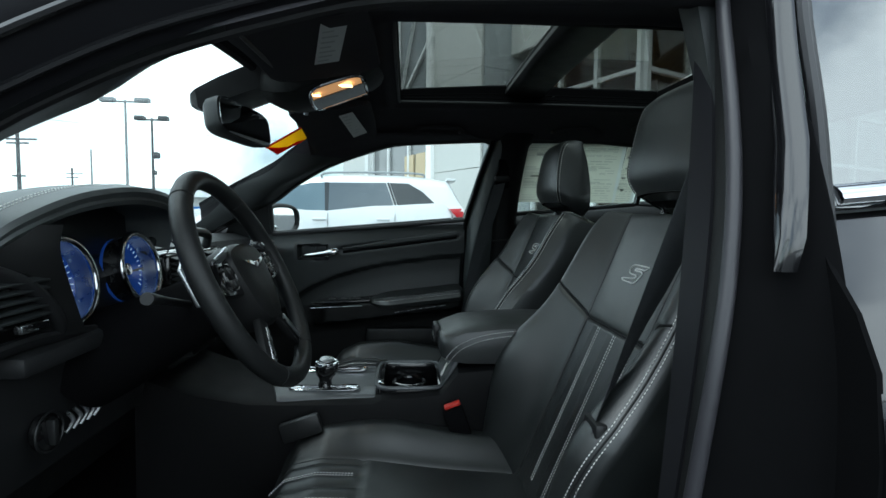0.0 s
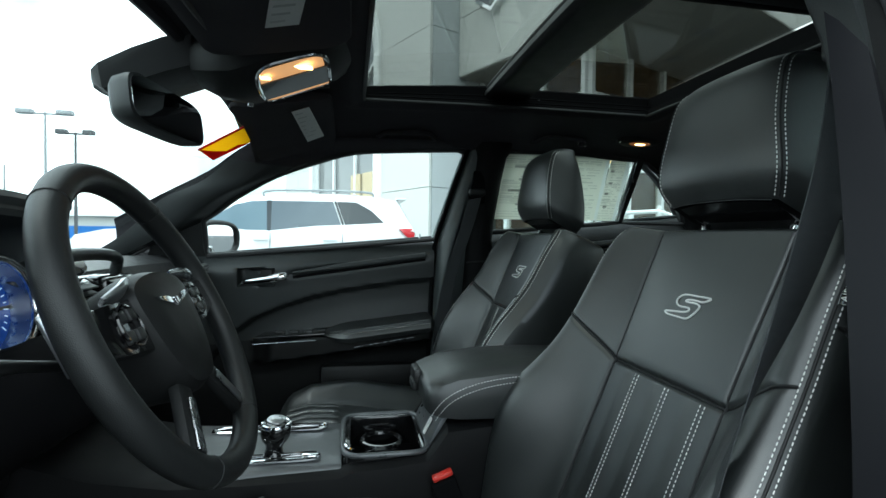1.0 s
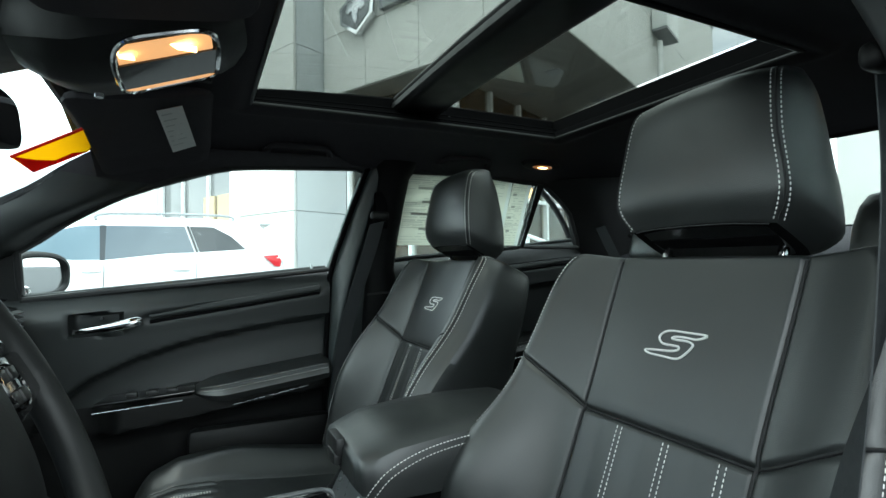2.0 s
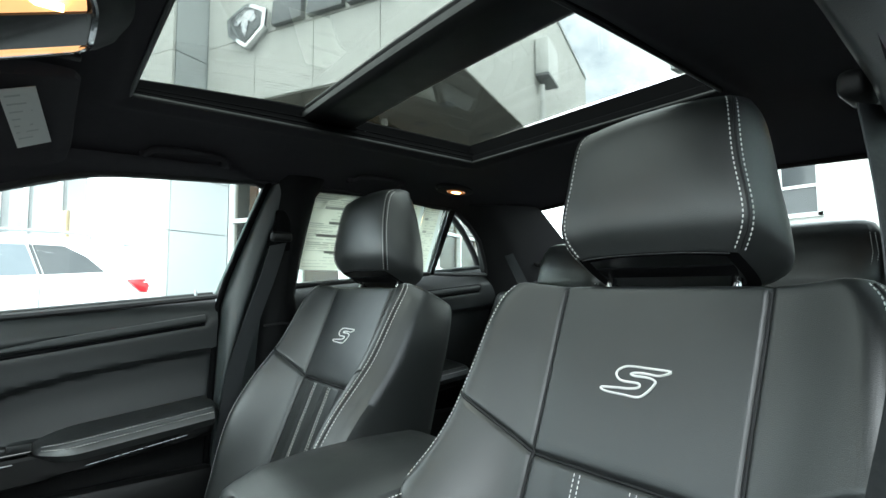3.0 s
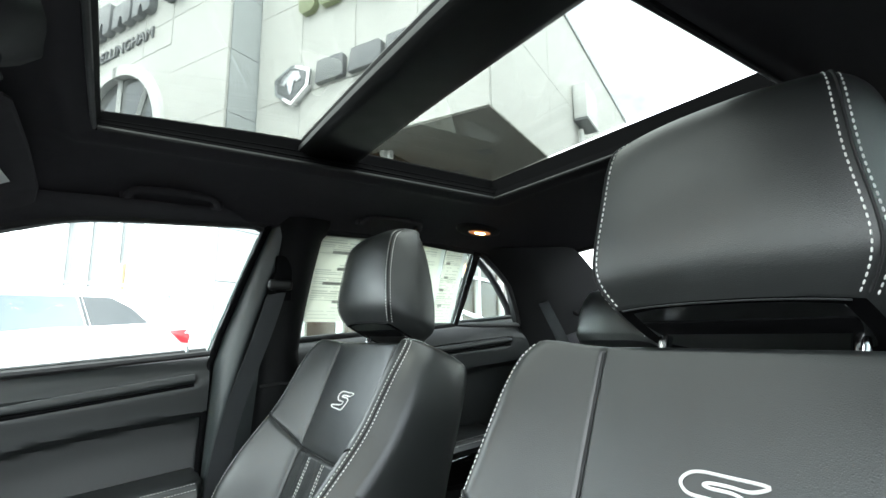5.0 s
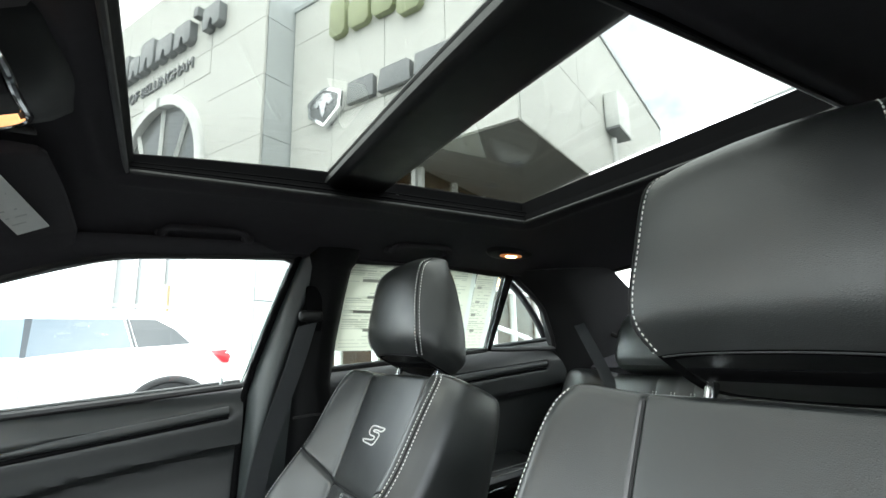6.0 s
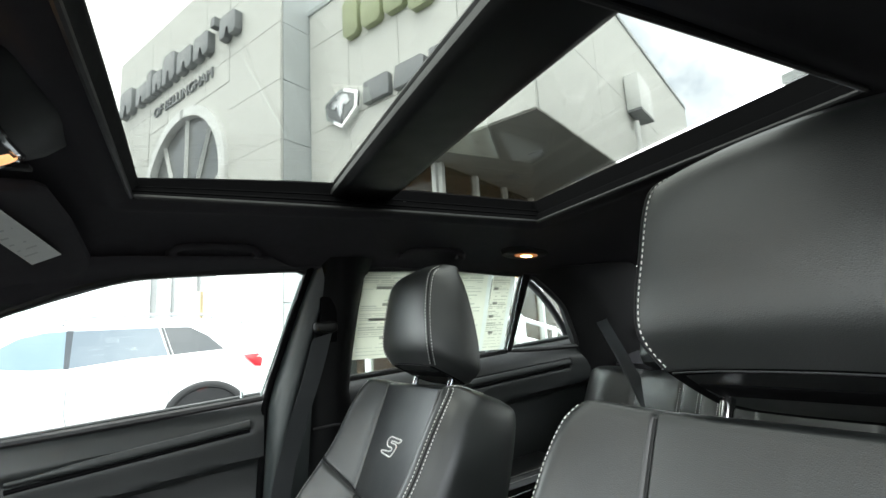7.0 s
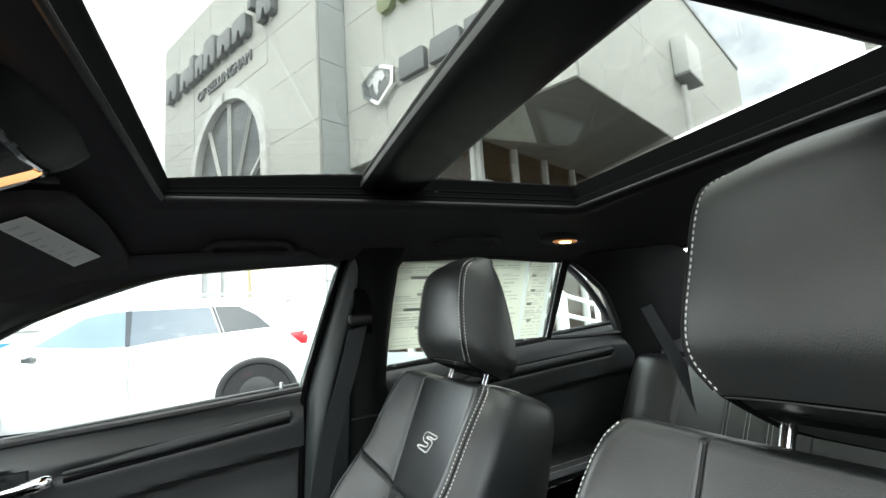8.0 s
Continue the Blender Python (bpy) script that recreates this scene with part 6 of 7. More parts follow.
part("lamp_frame", tubed([lamp_loop(math.tau * i / 44) for i in range(44)], 0.0042, 8, closed=True), CHROME, oc, "chrome lamp frame")
part("switch_panel", prismed([oc_pt(-0.050, -0.050), oc_pt(0.072, -0.050), oc_pt(0.072, -0.03), oc_pt(0.072, 0.034), oc_pt(-0.050, 0.034), oc_pt(-0.050, -0.03)], (0, 0, -0.004)), GLOSS, oc, "gloss black switch panel")
for y0, y1 in ((-0.090, -0.052), (0.036, 0.090)):
    part("lamp_lens", prismed([oc_pt(-0.046, y0), oc_pt(0.064, y0), oc_pt(0.068, y1), oc_pt(-0.046, y1)] if y0 < 0 else [oc_pt(-0.046, y0), oc_pt(0.068, y0), oc_pt(0.062, y1), oc_pt(-0.046, y1)], (0, 0, -0.003), 0.001), WARM_LENS, oc, "lit amber lens")
    if y0 < 0:
        part("bulb", boxed(oc_pt(0.03, (y0 + y1) / 2, 0.0055), (0.035, 0.016, 0.003), bevel=0.001), WARM_BULB, oc)
        part("bulb", boxed(oc_pt(-0.035, (y0 + y1) / 2, 0.0055), (0.018, 0.010, 0.003), bevel=0.001), WARM_BULB, oc)
part("holder_slot", boxed(oc_pt(0.045, 0.118, 0.0), (0.05, 0.016, 0.006), bevel=0.002), RECESS_SHADE, oc)
part("microphone", disc(bmesh.new(), oc_pt(-0.085, 0.06, -0.002), (0, 0, -1), 0.006, 0.006, 14), SATIN, oc)

# ---- visors ----
for s in (-1, 1):
    vs = thing("sun_visor", "black folded sun visor with a white warning label", "sun visor", "sun visors")
    off = 0.045 if s < 0 else 0.0
    rings = []
    for y, k in ((0.155, 0.80), (0.162, 0.94), (0.18, 1.0), (0.34, 1.0), (0.50, 1.0), (0.535, 0.95), (0.545, 0.8)):
        ring = []
        for i in range(20):
            a = math.tau * i / 20
            x = -0.042 + off + 0.115 * k * math.copysign(abs(math.cos(a)) ** 0.4, math.cos(a))
            ring.append((x, s * y, min(liner_z(x, y) - 0.004, 1.318 + 0.16 * (x + 0.04)) - (0.022 if s > 0 else 0.004) * (y > 0.3) * (y - 0.3) / 0.2 + 0.010 * math.copysign(abs(math.sin(a)) ** 0.6, math.sin(a))))
        rings.append(ring)
    part("visor_flap", loft(bmesh.new(), rings), FABRIC, vs, "black fabric visor")
    part("pivot_rod", tubed([(-0.13 + off, s * 0.15, 1.312), (-0.13 + off, s * 0.55, 1.295)], 0.006, 8), PLASTIC, vs)
    lab = [V(x, s * y, 1.3205 + 0.16 * (x + 0.04 * (s < 0)) - 0.0155 - (0.022 if s > 0 else 0.004) * max(0, y - 0.3) / 0.2) for x, y in (((-0.020, 0.200), (0.022, 0.172), (0.042, 0.440), (-0.006, 0.478)) if s > 0 else ((-0.005, 0.266), (0.043, 0.270), (0.084, 0.473), (0.041, 0.471)))]
    wl_part = part("warning_label", prismed(lab, (0, 0, -0.0012)), WHITE_LABEL, vs, "white warning label")
    a, b, c, d4 = lab
    for r in range(7):
        f = 0.08 + 0.12 * r
        p0, p1 = a.lerp(d4, f), b.lerp(c, f)
        q0, q1 = p0.lerp(p1, 0.12), p0.lerp(p1, 0.55 + 0.3 * ((r * 7) % 3) / 3)
        w = (d4 - a).normalized() * 0.006
        part("print_bar", prismed([q0 - V(0, 0, 0.0014), q1 - V(0, 0, 0.0014), q1 + w - V(0, 0, 0.0014), q0 + w - V(0, 0, 0.0014)], (0, 0, -0.0004)), PRINT, wl_part)

# ---- reading lamps at the roof rail, grab handles ----
for s in (-1, 1):
    dl = thing("reading_lamp", "lit amber reading lamp in a black bezel on the headliner", "lamp", "reading lamps")
    c = V(1.068, s * 0.515, liner_z(1.068, 0.515) - 0.003)
    rot = Matrix.Rotation(-s * 0.30, 4, "X")
    ring = lambda r, q, dz: [c + rot @ V(r * math.cos(a) * 1.0, q * math.sin(a), dz) for a in [math.tau * i / 28 for i in range(28)]]
    part("bezel", loft(bmesh.new(), [ring(0.080, 0.034, 0.010), ring(0.074, 0.030, -0.003), ring(0.056, 0.022, -0.006)]), DARK_VINYL, dl, "black almond-shaped bezel")
    part("lens", loft(bmesh.new(), [ring(0.040, 0.013, -0.004), ring(0.036, 0.010, -0.0085)]), DIM_LENS, dl, "dim amber lens")
    part("bulb", loft(bmesh.new(), [ring(0.020, 0.006, -0.0082), ring(0.016, 0.004, -0.0105)]), WARM_BULB, dl, "glowing bulb")
    for x in (0.29, 0.80) if s > 0 else ():
        gh = thing("grab_handle", "black folding grab handle above the door", "handle", "grab handles")
        zz = lambda y: liner_z(x, y)
        pts = [(x - 0.084, s * 0.552, zz(0.552) - 0.004), (x - 0.082, s * 0.540, zz(0.540) - 0.012), (x - 0.066, s * 0.522, zz(0.522) - 0.010), (x, s * 0.516, zz(0.516) - 0.010), (x + 0.066, s * 0.522, zz(0.522) - 0.010), (x + 0.082, s * 0.540, zz(0.540) - 0.012), (x + 0.084, s * 0.552, zz(0.552) - 0.004)]
        part("grip", tubed(smooth_path(pts, 6), 0.0075, 10), FABRIC, gh)
        for q in (x - 0.084, x + 0.084):
            part("handle_mount", boxed((q, s * 0.556, zz(0.556) - 0.002), (0.026, 0.022, 0.018), bevel=0.006), FABRIC, gh)

# ---- windscreen sticker and price sheets ----
tag = thing("windscreen_sticker", "yellow and red strip sticker inside the windscreen", "sticker")
q = [V(-0.152, 0.345, 1.2945), V(-0.152, 0.517, 1.2945), V(-0.268, 0.492, 1.2235), V(-0.264, 0.335, 1.226)]
part("sticker_sheet", prismed(q, (0.0006, 0, -0.0009)), YELLOW, tag, "yellow sheet")
lower = [q[2].lerp(q[1], 0.0), q[2].lerp(q[1], 0.8), q[2].lerp(q[1], 0.6) + (q[3] - q[2]) * 0.22, q[2].lerp(q[1], 0.35) + (q[3] - q[2]) * 0.18, q[2].lerp(q[1], 0.18) + (q[3] - q[2]) * 0.52, q[3].lerp(q[0], 0.02)]
part("sticker_band", prismed([p + V(0.0009, 0, -0.0014) for p in lower], (0.0004, 0, -0.0006)), STICKER_RED, tag, "red flame band")
part("sticker_edge", tubed([p + V(0.001, 0, -0.0015) for p in (q[1], q[0], q[3])], 0.003, 6), STICKER_RED, tag)


def sheet_pt(x, z, lift=0.0):
    return V(x, glass_y(z) - 0.003 - lift, z)


for x0, x1, z0, z1, shear, m, label in ((0.613, 0.994, 1.078, 1.300, 0.012, PAPER, "cream price sheet taped inside the rear door glass"), (1.004, 1.066, 1.078, 1.294, 0.020, PAPER, "second cream price sheet beside the divider bar")):
    ps = thing("price_sheet", label, "paper", "price sheets")
    corner = lambda u, v, lift=0.0: sheet_pt(x0 + (x1 - x0) * u + shear * (v - 0.0), z0 + (z1 - z0) * v, lift)
    part("sheet", slab(bmesh.new(), [[corner(u, v) for u in (0, 0.5, 1)] for v in (0, 0.33, 0.67, 1)], (0, 0.0012, 0)), m, ps, "cream printed sheet")
    part("sheet_border", prismed([corner(1.0, 0), corner(1.0, 1), corner(1.0, 1) + V(0.014, 0, 0), corner(1.0, 0) + V(0.014, 0, 0)], (0, 0.001, 0)), PAPER_WHITE, ps, "white margin")
    rnd = random.Random(7)
    bars = bmesh.new()
    dark_print = material("dark_print", (0.45, 0.45, 0.42), 0.8)
    v = 0.04
    while v < 0.96:
        hgt = rnd.choice((0.006, 0.008, 0.012))
        u = 0.03
        while u < 0.93:
            run = rnd.uniform(0.05, 0.22)
            if rnd.random() < 0.72:
                e = min(0.96, u + run)
                tgt = bars
                prism(tgt, [corner(u, v, 0.0008), corner(e, v, 0.0008), corner(e, v + hgt, 0.0008), corner(u, v + hgt, 0.0008)], (0, -0.0003, 0))
            u += run + 0.02
        v += hgt + rnd.choice((0.014, 0.02, 0.034))
    for v in (0.22, 0.43, 0.60, 0.79):
        u0 = rnd.uniform(0.05, 0.35)
        part("print_block", prismed([corner(u0, v, 0.0012), corner(u0 + 0.24, v, 0.0012), corner(u0 + 0.24, v + 0.035, 0.0012), corner(u0, v + 0.035, 0.0012)], (0, -0.0003, 0)), dark_print, ps)
    part("print_block", bars, material("pale_print", (0.56, 0.56, 0.53), 0.8), ps)


# ---- outside ----
ASPHALT = material("asphalt", (0.055, 0.056, 0.058), 0.85, vary=0.25, scale=3.0, bump=0.6, bump_scale=60)
PANEL = material("pale_wall_panel", (0.64, 0.645, 0.615), 0.55, vary=0.04, scale=1.2)
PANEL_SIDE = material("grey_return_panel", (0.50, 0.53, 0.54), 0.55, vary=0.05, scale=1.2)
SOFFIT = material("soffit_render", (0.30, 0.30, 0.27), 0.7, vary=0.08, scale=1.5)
JOINT = material("panel_joint", (0.25, 0.26, 0.26), 0.8, vary=0.1)
SIGN_GREY = material("grey_sign_metal", (0.22, 0.23, 0.24), 0.4, 0.3, vary=0.08, scale=6)
SIGN_GREEN = material("olive_sign_metal", (0.36, 0.40, 0.24), 0.45, 0.0, vary=0.08, scale=6)
WHITE_FRAME = material("white_frame", (0.78, 0.79, 0.78), 0.4, vary=0.04, scale=4)
BROWN = material("brown_interior_wall", (0.16, 0.10, 0.07), 0.7, vary=0.2, scale=3)
BEIGE = material("beige_board", (0.62, 0.5, 0.32), 0.7, vary=0.1, scale=3)
# Lighter than the shop glass: reflected sky is painted into this grey.
ARCH_GLASS = material("sky_toned_arch_glass", (0.20, 0.21, 0.21), 0.08, vary=0.12, scale=1.2, rough_vary=0.02)
SHOP_GLASS = material("shop_glass", (0.045, 0.05, 0.055), 0.06, vary=0.15, scale=2, rough_vary=0.02)
WHITE_PAINT = material("white_car_paint", (0.80, 0.81, 0.82), 0.25, vary=0.02, scale=4, coat=0.8, rough_vary=0.03)
# Opaque panes; the reflected sky is painted in as a blue-grey base.
SUV_GLASS = material("sky_toned_car_glass", (0.125, 0.150, 0.175), 0.04, vary=0.1, scale=3, rough_vary=0.01)
SUV_CLEAR = material("sky_toned_pale_glass", (0.16, 0.22, 0.26), 0.05, vary=0.1, scale=3, rough_vary=0.01)
TAIL = material("red_tail_lamp", (0.62, 0.02, 0.03), 0.15, vary=0.1, coat=0.8)
POLE = material("grey_pole", (0.35, 0.37, 0.38), 0.5, 0.4, vary=0.1, scale=8)
DARK_POLE = material("dark_pole", (0.10, 0.105, 0.11), 0.6, vary=0.15, scale=8)
BLUE = material("blue_fascia", (0.03, 0.20, 0.62), 0.5, vary=0.08, scale=2)
HILL = material("far_trees", (0.07, 0.09, 0.08), 0.95, vary=0.3, scale=0.6)

bm = bmesh.new()
n = 48
rings = [[(r * math.cos(math.tau * i / n), r * math.sin(math.tau * i / n), 0.0) for i in range(n)] for r in (0.01, 8, 30, 120, 600, 3000)]
loft(bm, rings, caps=False)
tagged(part("ground", bm, ASPHALT), "grey asphalt car park", "ground", kind="structure")

BA = V(math.cos(radians(116)), math.sin(radians(116)), 0)
BN = V(-math.sin(radians(116)), math.cos(radians(116)), 0)


def bp(u, n, z):
    return BA * u + BN * n + V(0, 0, z)


def bbox(bm, u0, u1, n0, n1, z0, z1, bevel=0.0):
    c = bp((u0 + u1) / 2, (n0 + n1) / 2, (z0 + z1) / 2)
    turn = Matrix.Rotation(radians(116), 4, "Z")
    return box(bm, c, (abs(u1 - u0), abs(n1 - n0), abs(z1 - z0)), turn, bevel)


shop = thing("dealership_building", "pale grey panelled showroom with raised signs and a round arch", "building")
ARCH_U, ARCH_Z, ARCH_R = 13.45, 5.85, 2.42


def panels(name, u0, u1, n, z0, z1, u_step, z_cuts, face, mat, hole=None, along="u"):
    """Wall cladding: single panels with open joints before a backing wall."""
    cuts_u = [u0] + list(u_step) + [u1]
    cuts_z = [z0] + list(z_cuts) + [z1]
    for a, b in zip(cuts_u, cuts_u[1:]):
        for c, d in zip(cuts_z, cuts_z[1:]):
            bm = bmesh.new()
            if along == "u":
                bbox(bm, a + 0.008, b - 0.008, n, n - 0.06, c + 0.008, d - 0.008)
            else:
                bbox(bm, n, n + 0.06, a + 0.008, b - 0.008, c + 0.008, d - 0.008)
            part("wall_panel", bm, mat, shop)


# sign tower: cladding left and right of the arch, above it, and the curved edge round it
ZC = (2.2, 3.35, 4.55, 5.97, 7.47, 8.98, 10.4)
panels("t", 8.74, ARCH_U - ARCH_R - 0.01, -6.39, 0.0, 11.85, (), ZC, 0, PANEL)
panels("t", ARCH_U + ARCH_R + 0.01, 18.56, -6.39, 0.0, 11.85, (17.2,), ZC, 0, PANEL)
panels("t", ARCH_U - ARCH_R, ARCH_U + ARCH_R, -6.39, 8.29, 11.85, (12.3, 14.6), (8.98, 10.4), 0, PANEL)
bm = bmesh.new()
for i in range(24):
    a0, a1 = math.pi * i / 24, math.pi * (i + 1) / 24
    p = [(ARCH_U + ARCH_R * math.cos(a), ARCH_Z + ARCH_R * math.sin(a)) for a in (a0, a1)]
    prism(bm, [bp(p[0][0], -6.40, p[0][1]), bp(p[1][0], -6.40, p[1][1]), bp(p[1][0], -6.40, 8.285), bp(p[0][0], -6.40, 8.285)], BN * -0.05)
part("arch_spandrel", bm, PANEL, shop)
part("tower_core", bbox(bbox(bbox(bmesh.new(), 8.80, ARCH_U - ARCH_R, -6.46, -12, 0, 11.8), ARCH_U + ARCH_R, 18.5, -6.46, -12, 0, 11.8), ARCH_U - ARCH_R, ARCH_U + ARCH_R, -6.52, -12, 8.2, 11.8), JOINT, shop)
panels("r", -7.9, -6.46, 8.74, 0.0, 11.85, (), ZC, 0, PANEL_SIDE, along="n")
for r0, r1, dep in ((ARCH_R - 0.26, ARCH_R + 0.03, 0.12),):
    bm = bmesh.new()
    pts = [(ARCH_U - 1, 0)]
    ring_o = [(ARCH_U + r1 * math.cos(a), ARCH_Z + r1 * math.sin(a)) for a in [math.pi * i / 36 for i in range(37)]]
    ring_i = [(ARCH_U + r0 * math.cos(a), ARCH_Z + r0 * math.sin(a)) for a in [math.pi * i / 36 for i in range(37)]]
    ring_o = [(ARCH_U + r1, 0)] + ring_o + [(ARCH_U - r1, 0)]
    ring_i = [(ARCH_U + r0, 0)] + ring_i + [(ARCH_U - r0, 0)]
    for a, b, c, d in zip(ring_o, ring_o[1:], ring_i[1:], ring_i):
        prism(bm, [bp(u, -6.28, z) for u, z in (a, b, c, d)], BN * -0.3)
    bmesh.ops.remove_doubles(bm, verts=bm.verts, dist=0.001)
    part("arch_surround", bm, WHITE_FRAME, shop, "white arched surround")
part("arch_glazing", prismed([bp(ARCH_U + 2.2, -6.50, 0)] + [bp(ARCH_U + 2.2 * math.cos(a), -6.50, ARCH_Z + 2.2 * math.sin(a)) for a in [math.pi * i / 24 for i in range(25)]] + [bp(ARCH_U - 2.2, -6.50, 0)], BN * -0.03), ARCH_GLASS, shop, "entrance glazing, sky reflection put into its grey")
for a in (30, 60, 90, 120, 150):
    d = (math.cos(radians(a)), math.sin(radians(a)))
    p0, p1 = bp(ARCH_U, -6.46, 4.4), bp(ARCH_U + 2.9 * d[0] * 0.99, -6.46, min(4.4 + 3.75 * d[1] * 1.0, 8.0))
    part("fan_mullion", tubed([p0, p1], 0.075, 4), WHITE_FRAME, shop)
for u in (ARCH_U - 2.1, ARCH_U - 0.75, ARCH_U + 0.75, ARCH_U + 2.1):
    part("entrance_frame", bbox(bmesh.new(), u - 0.06, u + 0.06, -6.42, -6.49, 0, 4.4), WHITE_FRAME, shop)
part("entrance_transom", bbox(bmesh.new(), ARCH_U - 2.2, ARCH_U + 2.2, -6.41, -6.49, 4.3, 4.5), WHITE_FRAME, shop)
for u in (11.6, 12.35):
    part("entrance_board", bbox(bmesh.new(), u, u + 0.6, -6.43, -6.49, 1.2, 2.85), BEIGE, shop)
# sign wing: overhanging upper storey, soffit, recessed shop front
panels("w", 2.74, 8.72, -7.22, 4.9, 9.55, (4.2, 5.75, 7.3), (6.29, 8.56), 0, PANEL)
panels("w", -20.2, -7.30, 2.74, 4.9, 9.45, (-17.0, -13.8, -10.5), (6.9,), 0, PANEL, along="n")
part("wing_core", bbox(bmesh.new(), 2.82, 8.72, -7.29, -20.2, 4.96, 9.4), JOINT, shop)
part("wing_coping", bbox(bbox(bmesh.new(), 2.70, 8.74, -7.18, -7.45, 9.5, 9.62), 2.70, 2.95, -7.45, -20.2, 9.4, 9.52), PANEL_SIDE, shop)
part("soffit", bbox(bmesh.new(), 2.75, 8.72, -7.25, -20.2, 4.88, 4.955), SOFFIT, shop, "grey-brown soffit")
for u, n in ((3.6, -9.0), (3.6, -11.4), (4.7, -9.9)):
    part("soffit_vent", bbox(bmesh.new(), u, u + 0.3, n, n - 0.3, 4.865, 4.882, 0.004), JOINT, shop)
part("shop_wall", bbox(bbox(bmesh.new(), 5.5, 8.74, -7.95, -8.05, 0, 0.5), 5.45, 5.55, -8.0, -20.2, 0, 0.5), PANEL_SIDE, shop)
part("shop_glazing", bbox(bbox(bmesh.new(), 5.52, 8.74, -7.98, -8.01, 0.5, 4.88), 5.50, 5.53, -8.0, -20.2, 0.5, 4.88), glass("shop_pane", (0.75, 0.75, 0.72)), shop, "large shop panes")
for u in (5.5, 6.6, 7.7, 8.62):
    part("shop_mullion", bbox(bmesh.new(), u, u + 0.10, -7.90, -8.06, 0.4, 4.88), WHITE_FRAME, shop)
for n in (-8.0, -9.3, -10.6, -12.0, -13.5, -15.0, -17.0):
    part("shop_mullion", bbox(bmesh.new(), 5.40, 5.56, n, n - 0.10, 0.4, 4.88), WHITE_FRAME, shop)
for z in (2.5, 3.9):
    part("shop_rail", bbox(bbox(bmesh.new(), 5.5, 8.74, -7.92, -8.05, z, z + 0.09), 5.42, 5.55, -8.0, -20.2, z, z + 0.09), WHITE_FRAME, shop)
part("showroom_wall", bbox(bbox(bmesh.new(), 8.2, 8.4, -8.2, -20.0, 0, 4.88), 5.6, 8.4, -19.8, -20.0, 0, 4.88), BROWN, shop, "brown showroom wall")
part("showroom_floor", bbox(bmesh.new(), 5.5, 8.7, -8.05, -20.0, 0.01, 0.05), BROWN, shop)
for u, n in ((7.3, -8.9), (7.2, -11.2), (6.9, -13.6)):
    lampshade = part("pendant_lamp", loft(bmesh.new(), [[bp(u, n, z) + V(r * math.cos(a), r * math.sin(a), 0) for a in [math.tau * i / 20 for i in range(20)]] for r, z in ((0.06, 3.35), (0.22, 3.22), (0.27, 2.98))]), lit("pendant_glow", (1.0, 0.55, 0.22), 3.0), shop, "glowing amber pendant lamp")
    part("pendant_cord", tubed([bp(u, n, 3.35), bp(u, n, 4.88)], 0.012, 6), JOINT, lampshade)
# wall box and conduit on the wing's end wall
part("wall_box", bbox(bmesh.new(), 2.36, 2.72, -12.4, -13.5, 6.62, 7.58, 0.03), WHITE_FRAME, shop, "white wall-mounted box")
part("box_base", bbox(bmesh.new(), 2.36, 2.72, -12.4, -13.5, 6.56, 6.62), SIGN_GREY, shop)
part("conduit", tubed([bp(2.62, -12.7, 6.4), bp(2.62, -12.7, 4.95)], 0.07, 10), WHITE_FRAME, shop)
# raised signs: plain block shapes
def sign_block(name, outline, n, depth, mat, lab=""):
    part(name, prismed([bp(u, n, z) for u, z in outline], BN * depth, 0.015), mat, shop, lab)


big = [(17.85, 0.92, 0.95), (16.55, 0.66, 0.80), (15.75, 0.90, 0.36), (15.3, 0.66, 0.62), (14.62, 0.94, 0.80), (13.65, 0.68, 0.88), (12.65, 0.68, 0.84), (11.7, 0.90, 0.22), (11.2, 0.66, 0.78)]
for u, h, w in big:
    z = 9.44
    sign_block("sign_block", [(u, z), (u, z + h * 0.9), (u - w * 0.14, z + h), (u - w * 0.86, z + h), (u - w, z + h * 0.88), (u - w, z + h * 0.12), (u - w * 0.9, z), (u - w * 0.62, z), (u - w * 0.55, z + h * 0.42), (u - w * 0.42, z + h * 0.42), (u - w * 0.36, z)] if h > 0.6 and w > 0.4 else [(u, z if u != 11.7 else z + 0.62), (u, z + h), (u - w, z + h), (u - w, z if u != 11.7 else z + 0.62)], -6.39, 0.22, SIGN_GREY, "raised grey sign shape")
me = text_mesh("OF BELLINGHAM", 0.46, 0.03)
me.materials.append(SIGN_GREY)
ob = new("sign_lettering", me)
ob.parent = shop
ob.matrix_local = Matrix(((-BA.x, 0, BN.x, bp(13.65, -6.355, 8.86).x), (-BA.y, 0, BN.y, bp(13.65, -6.355, 8.86).y), (0, 1, 0, 8.86), (0, 0, 0, 1))) @ Matrix.Diagonal((1.06, 1, 1, 1))
z = 6.34
for u0, u1, c in ((6.74, 5.96, 0.06), (5.84, 4.98, 0.14), (4.88, 3.92, 0.05)):
    sign_block("sign_block", [(u0, z), (u0 - c * 0.6, z + 0.5), (u1 + c * 0.6, z + 0.5), (u1, z + 0.44), (u1, z)], -7.22, 0.14, SIGN_GREY, "raised grey sign shape")
shield = [(7.98, 6.72), (7.60, 6.90), (7.42, 6.95), (7.22, 6.90), (6.86, 6.72), (6.90, 6.35), (7.42, 5.99), (7.94, 6.35)]
sign_block("shield_sign", shield, -7.22, 0.16, CHROME, "plain silver shield sign")
sign_block("shield_field", [(7.42 + (u - 7.42) * 0.80, 6.5 + (z2 - 6.5) * 0.80) for u, z2 in shield], -7.06, 0.012, SIGN_GREY)
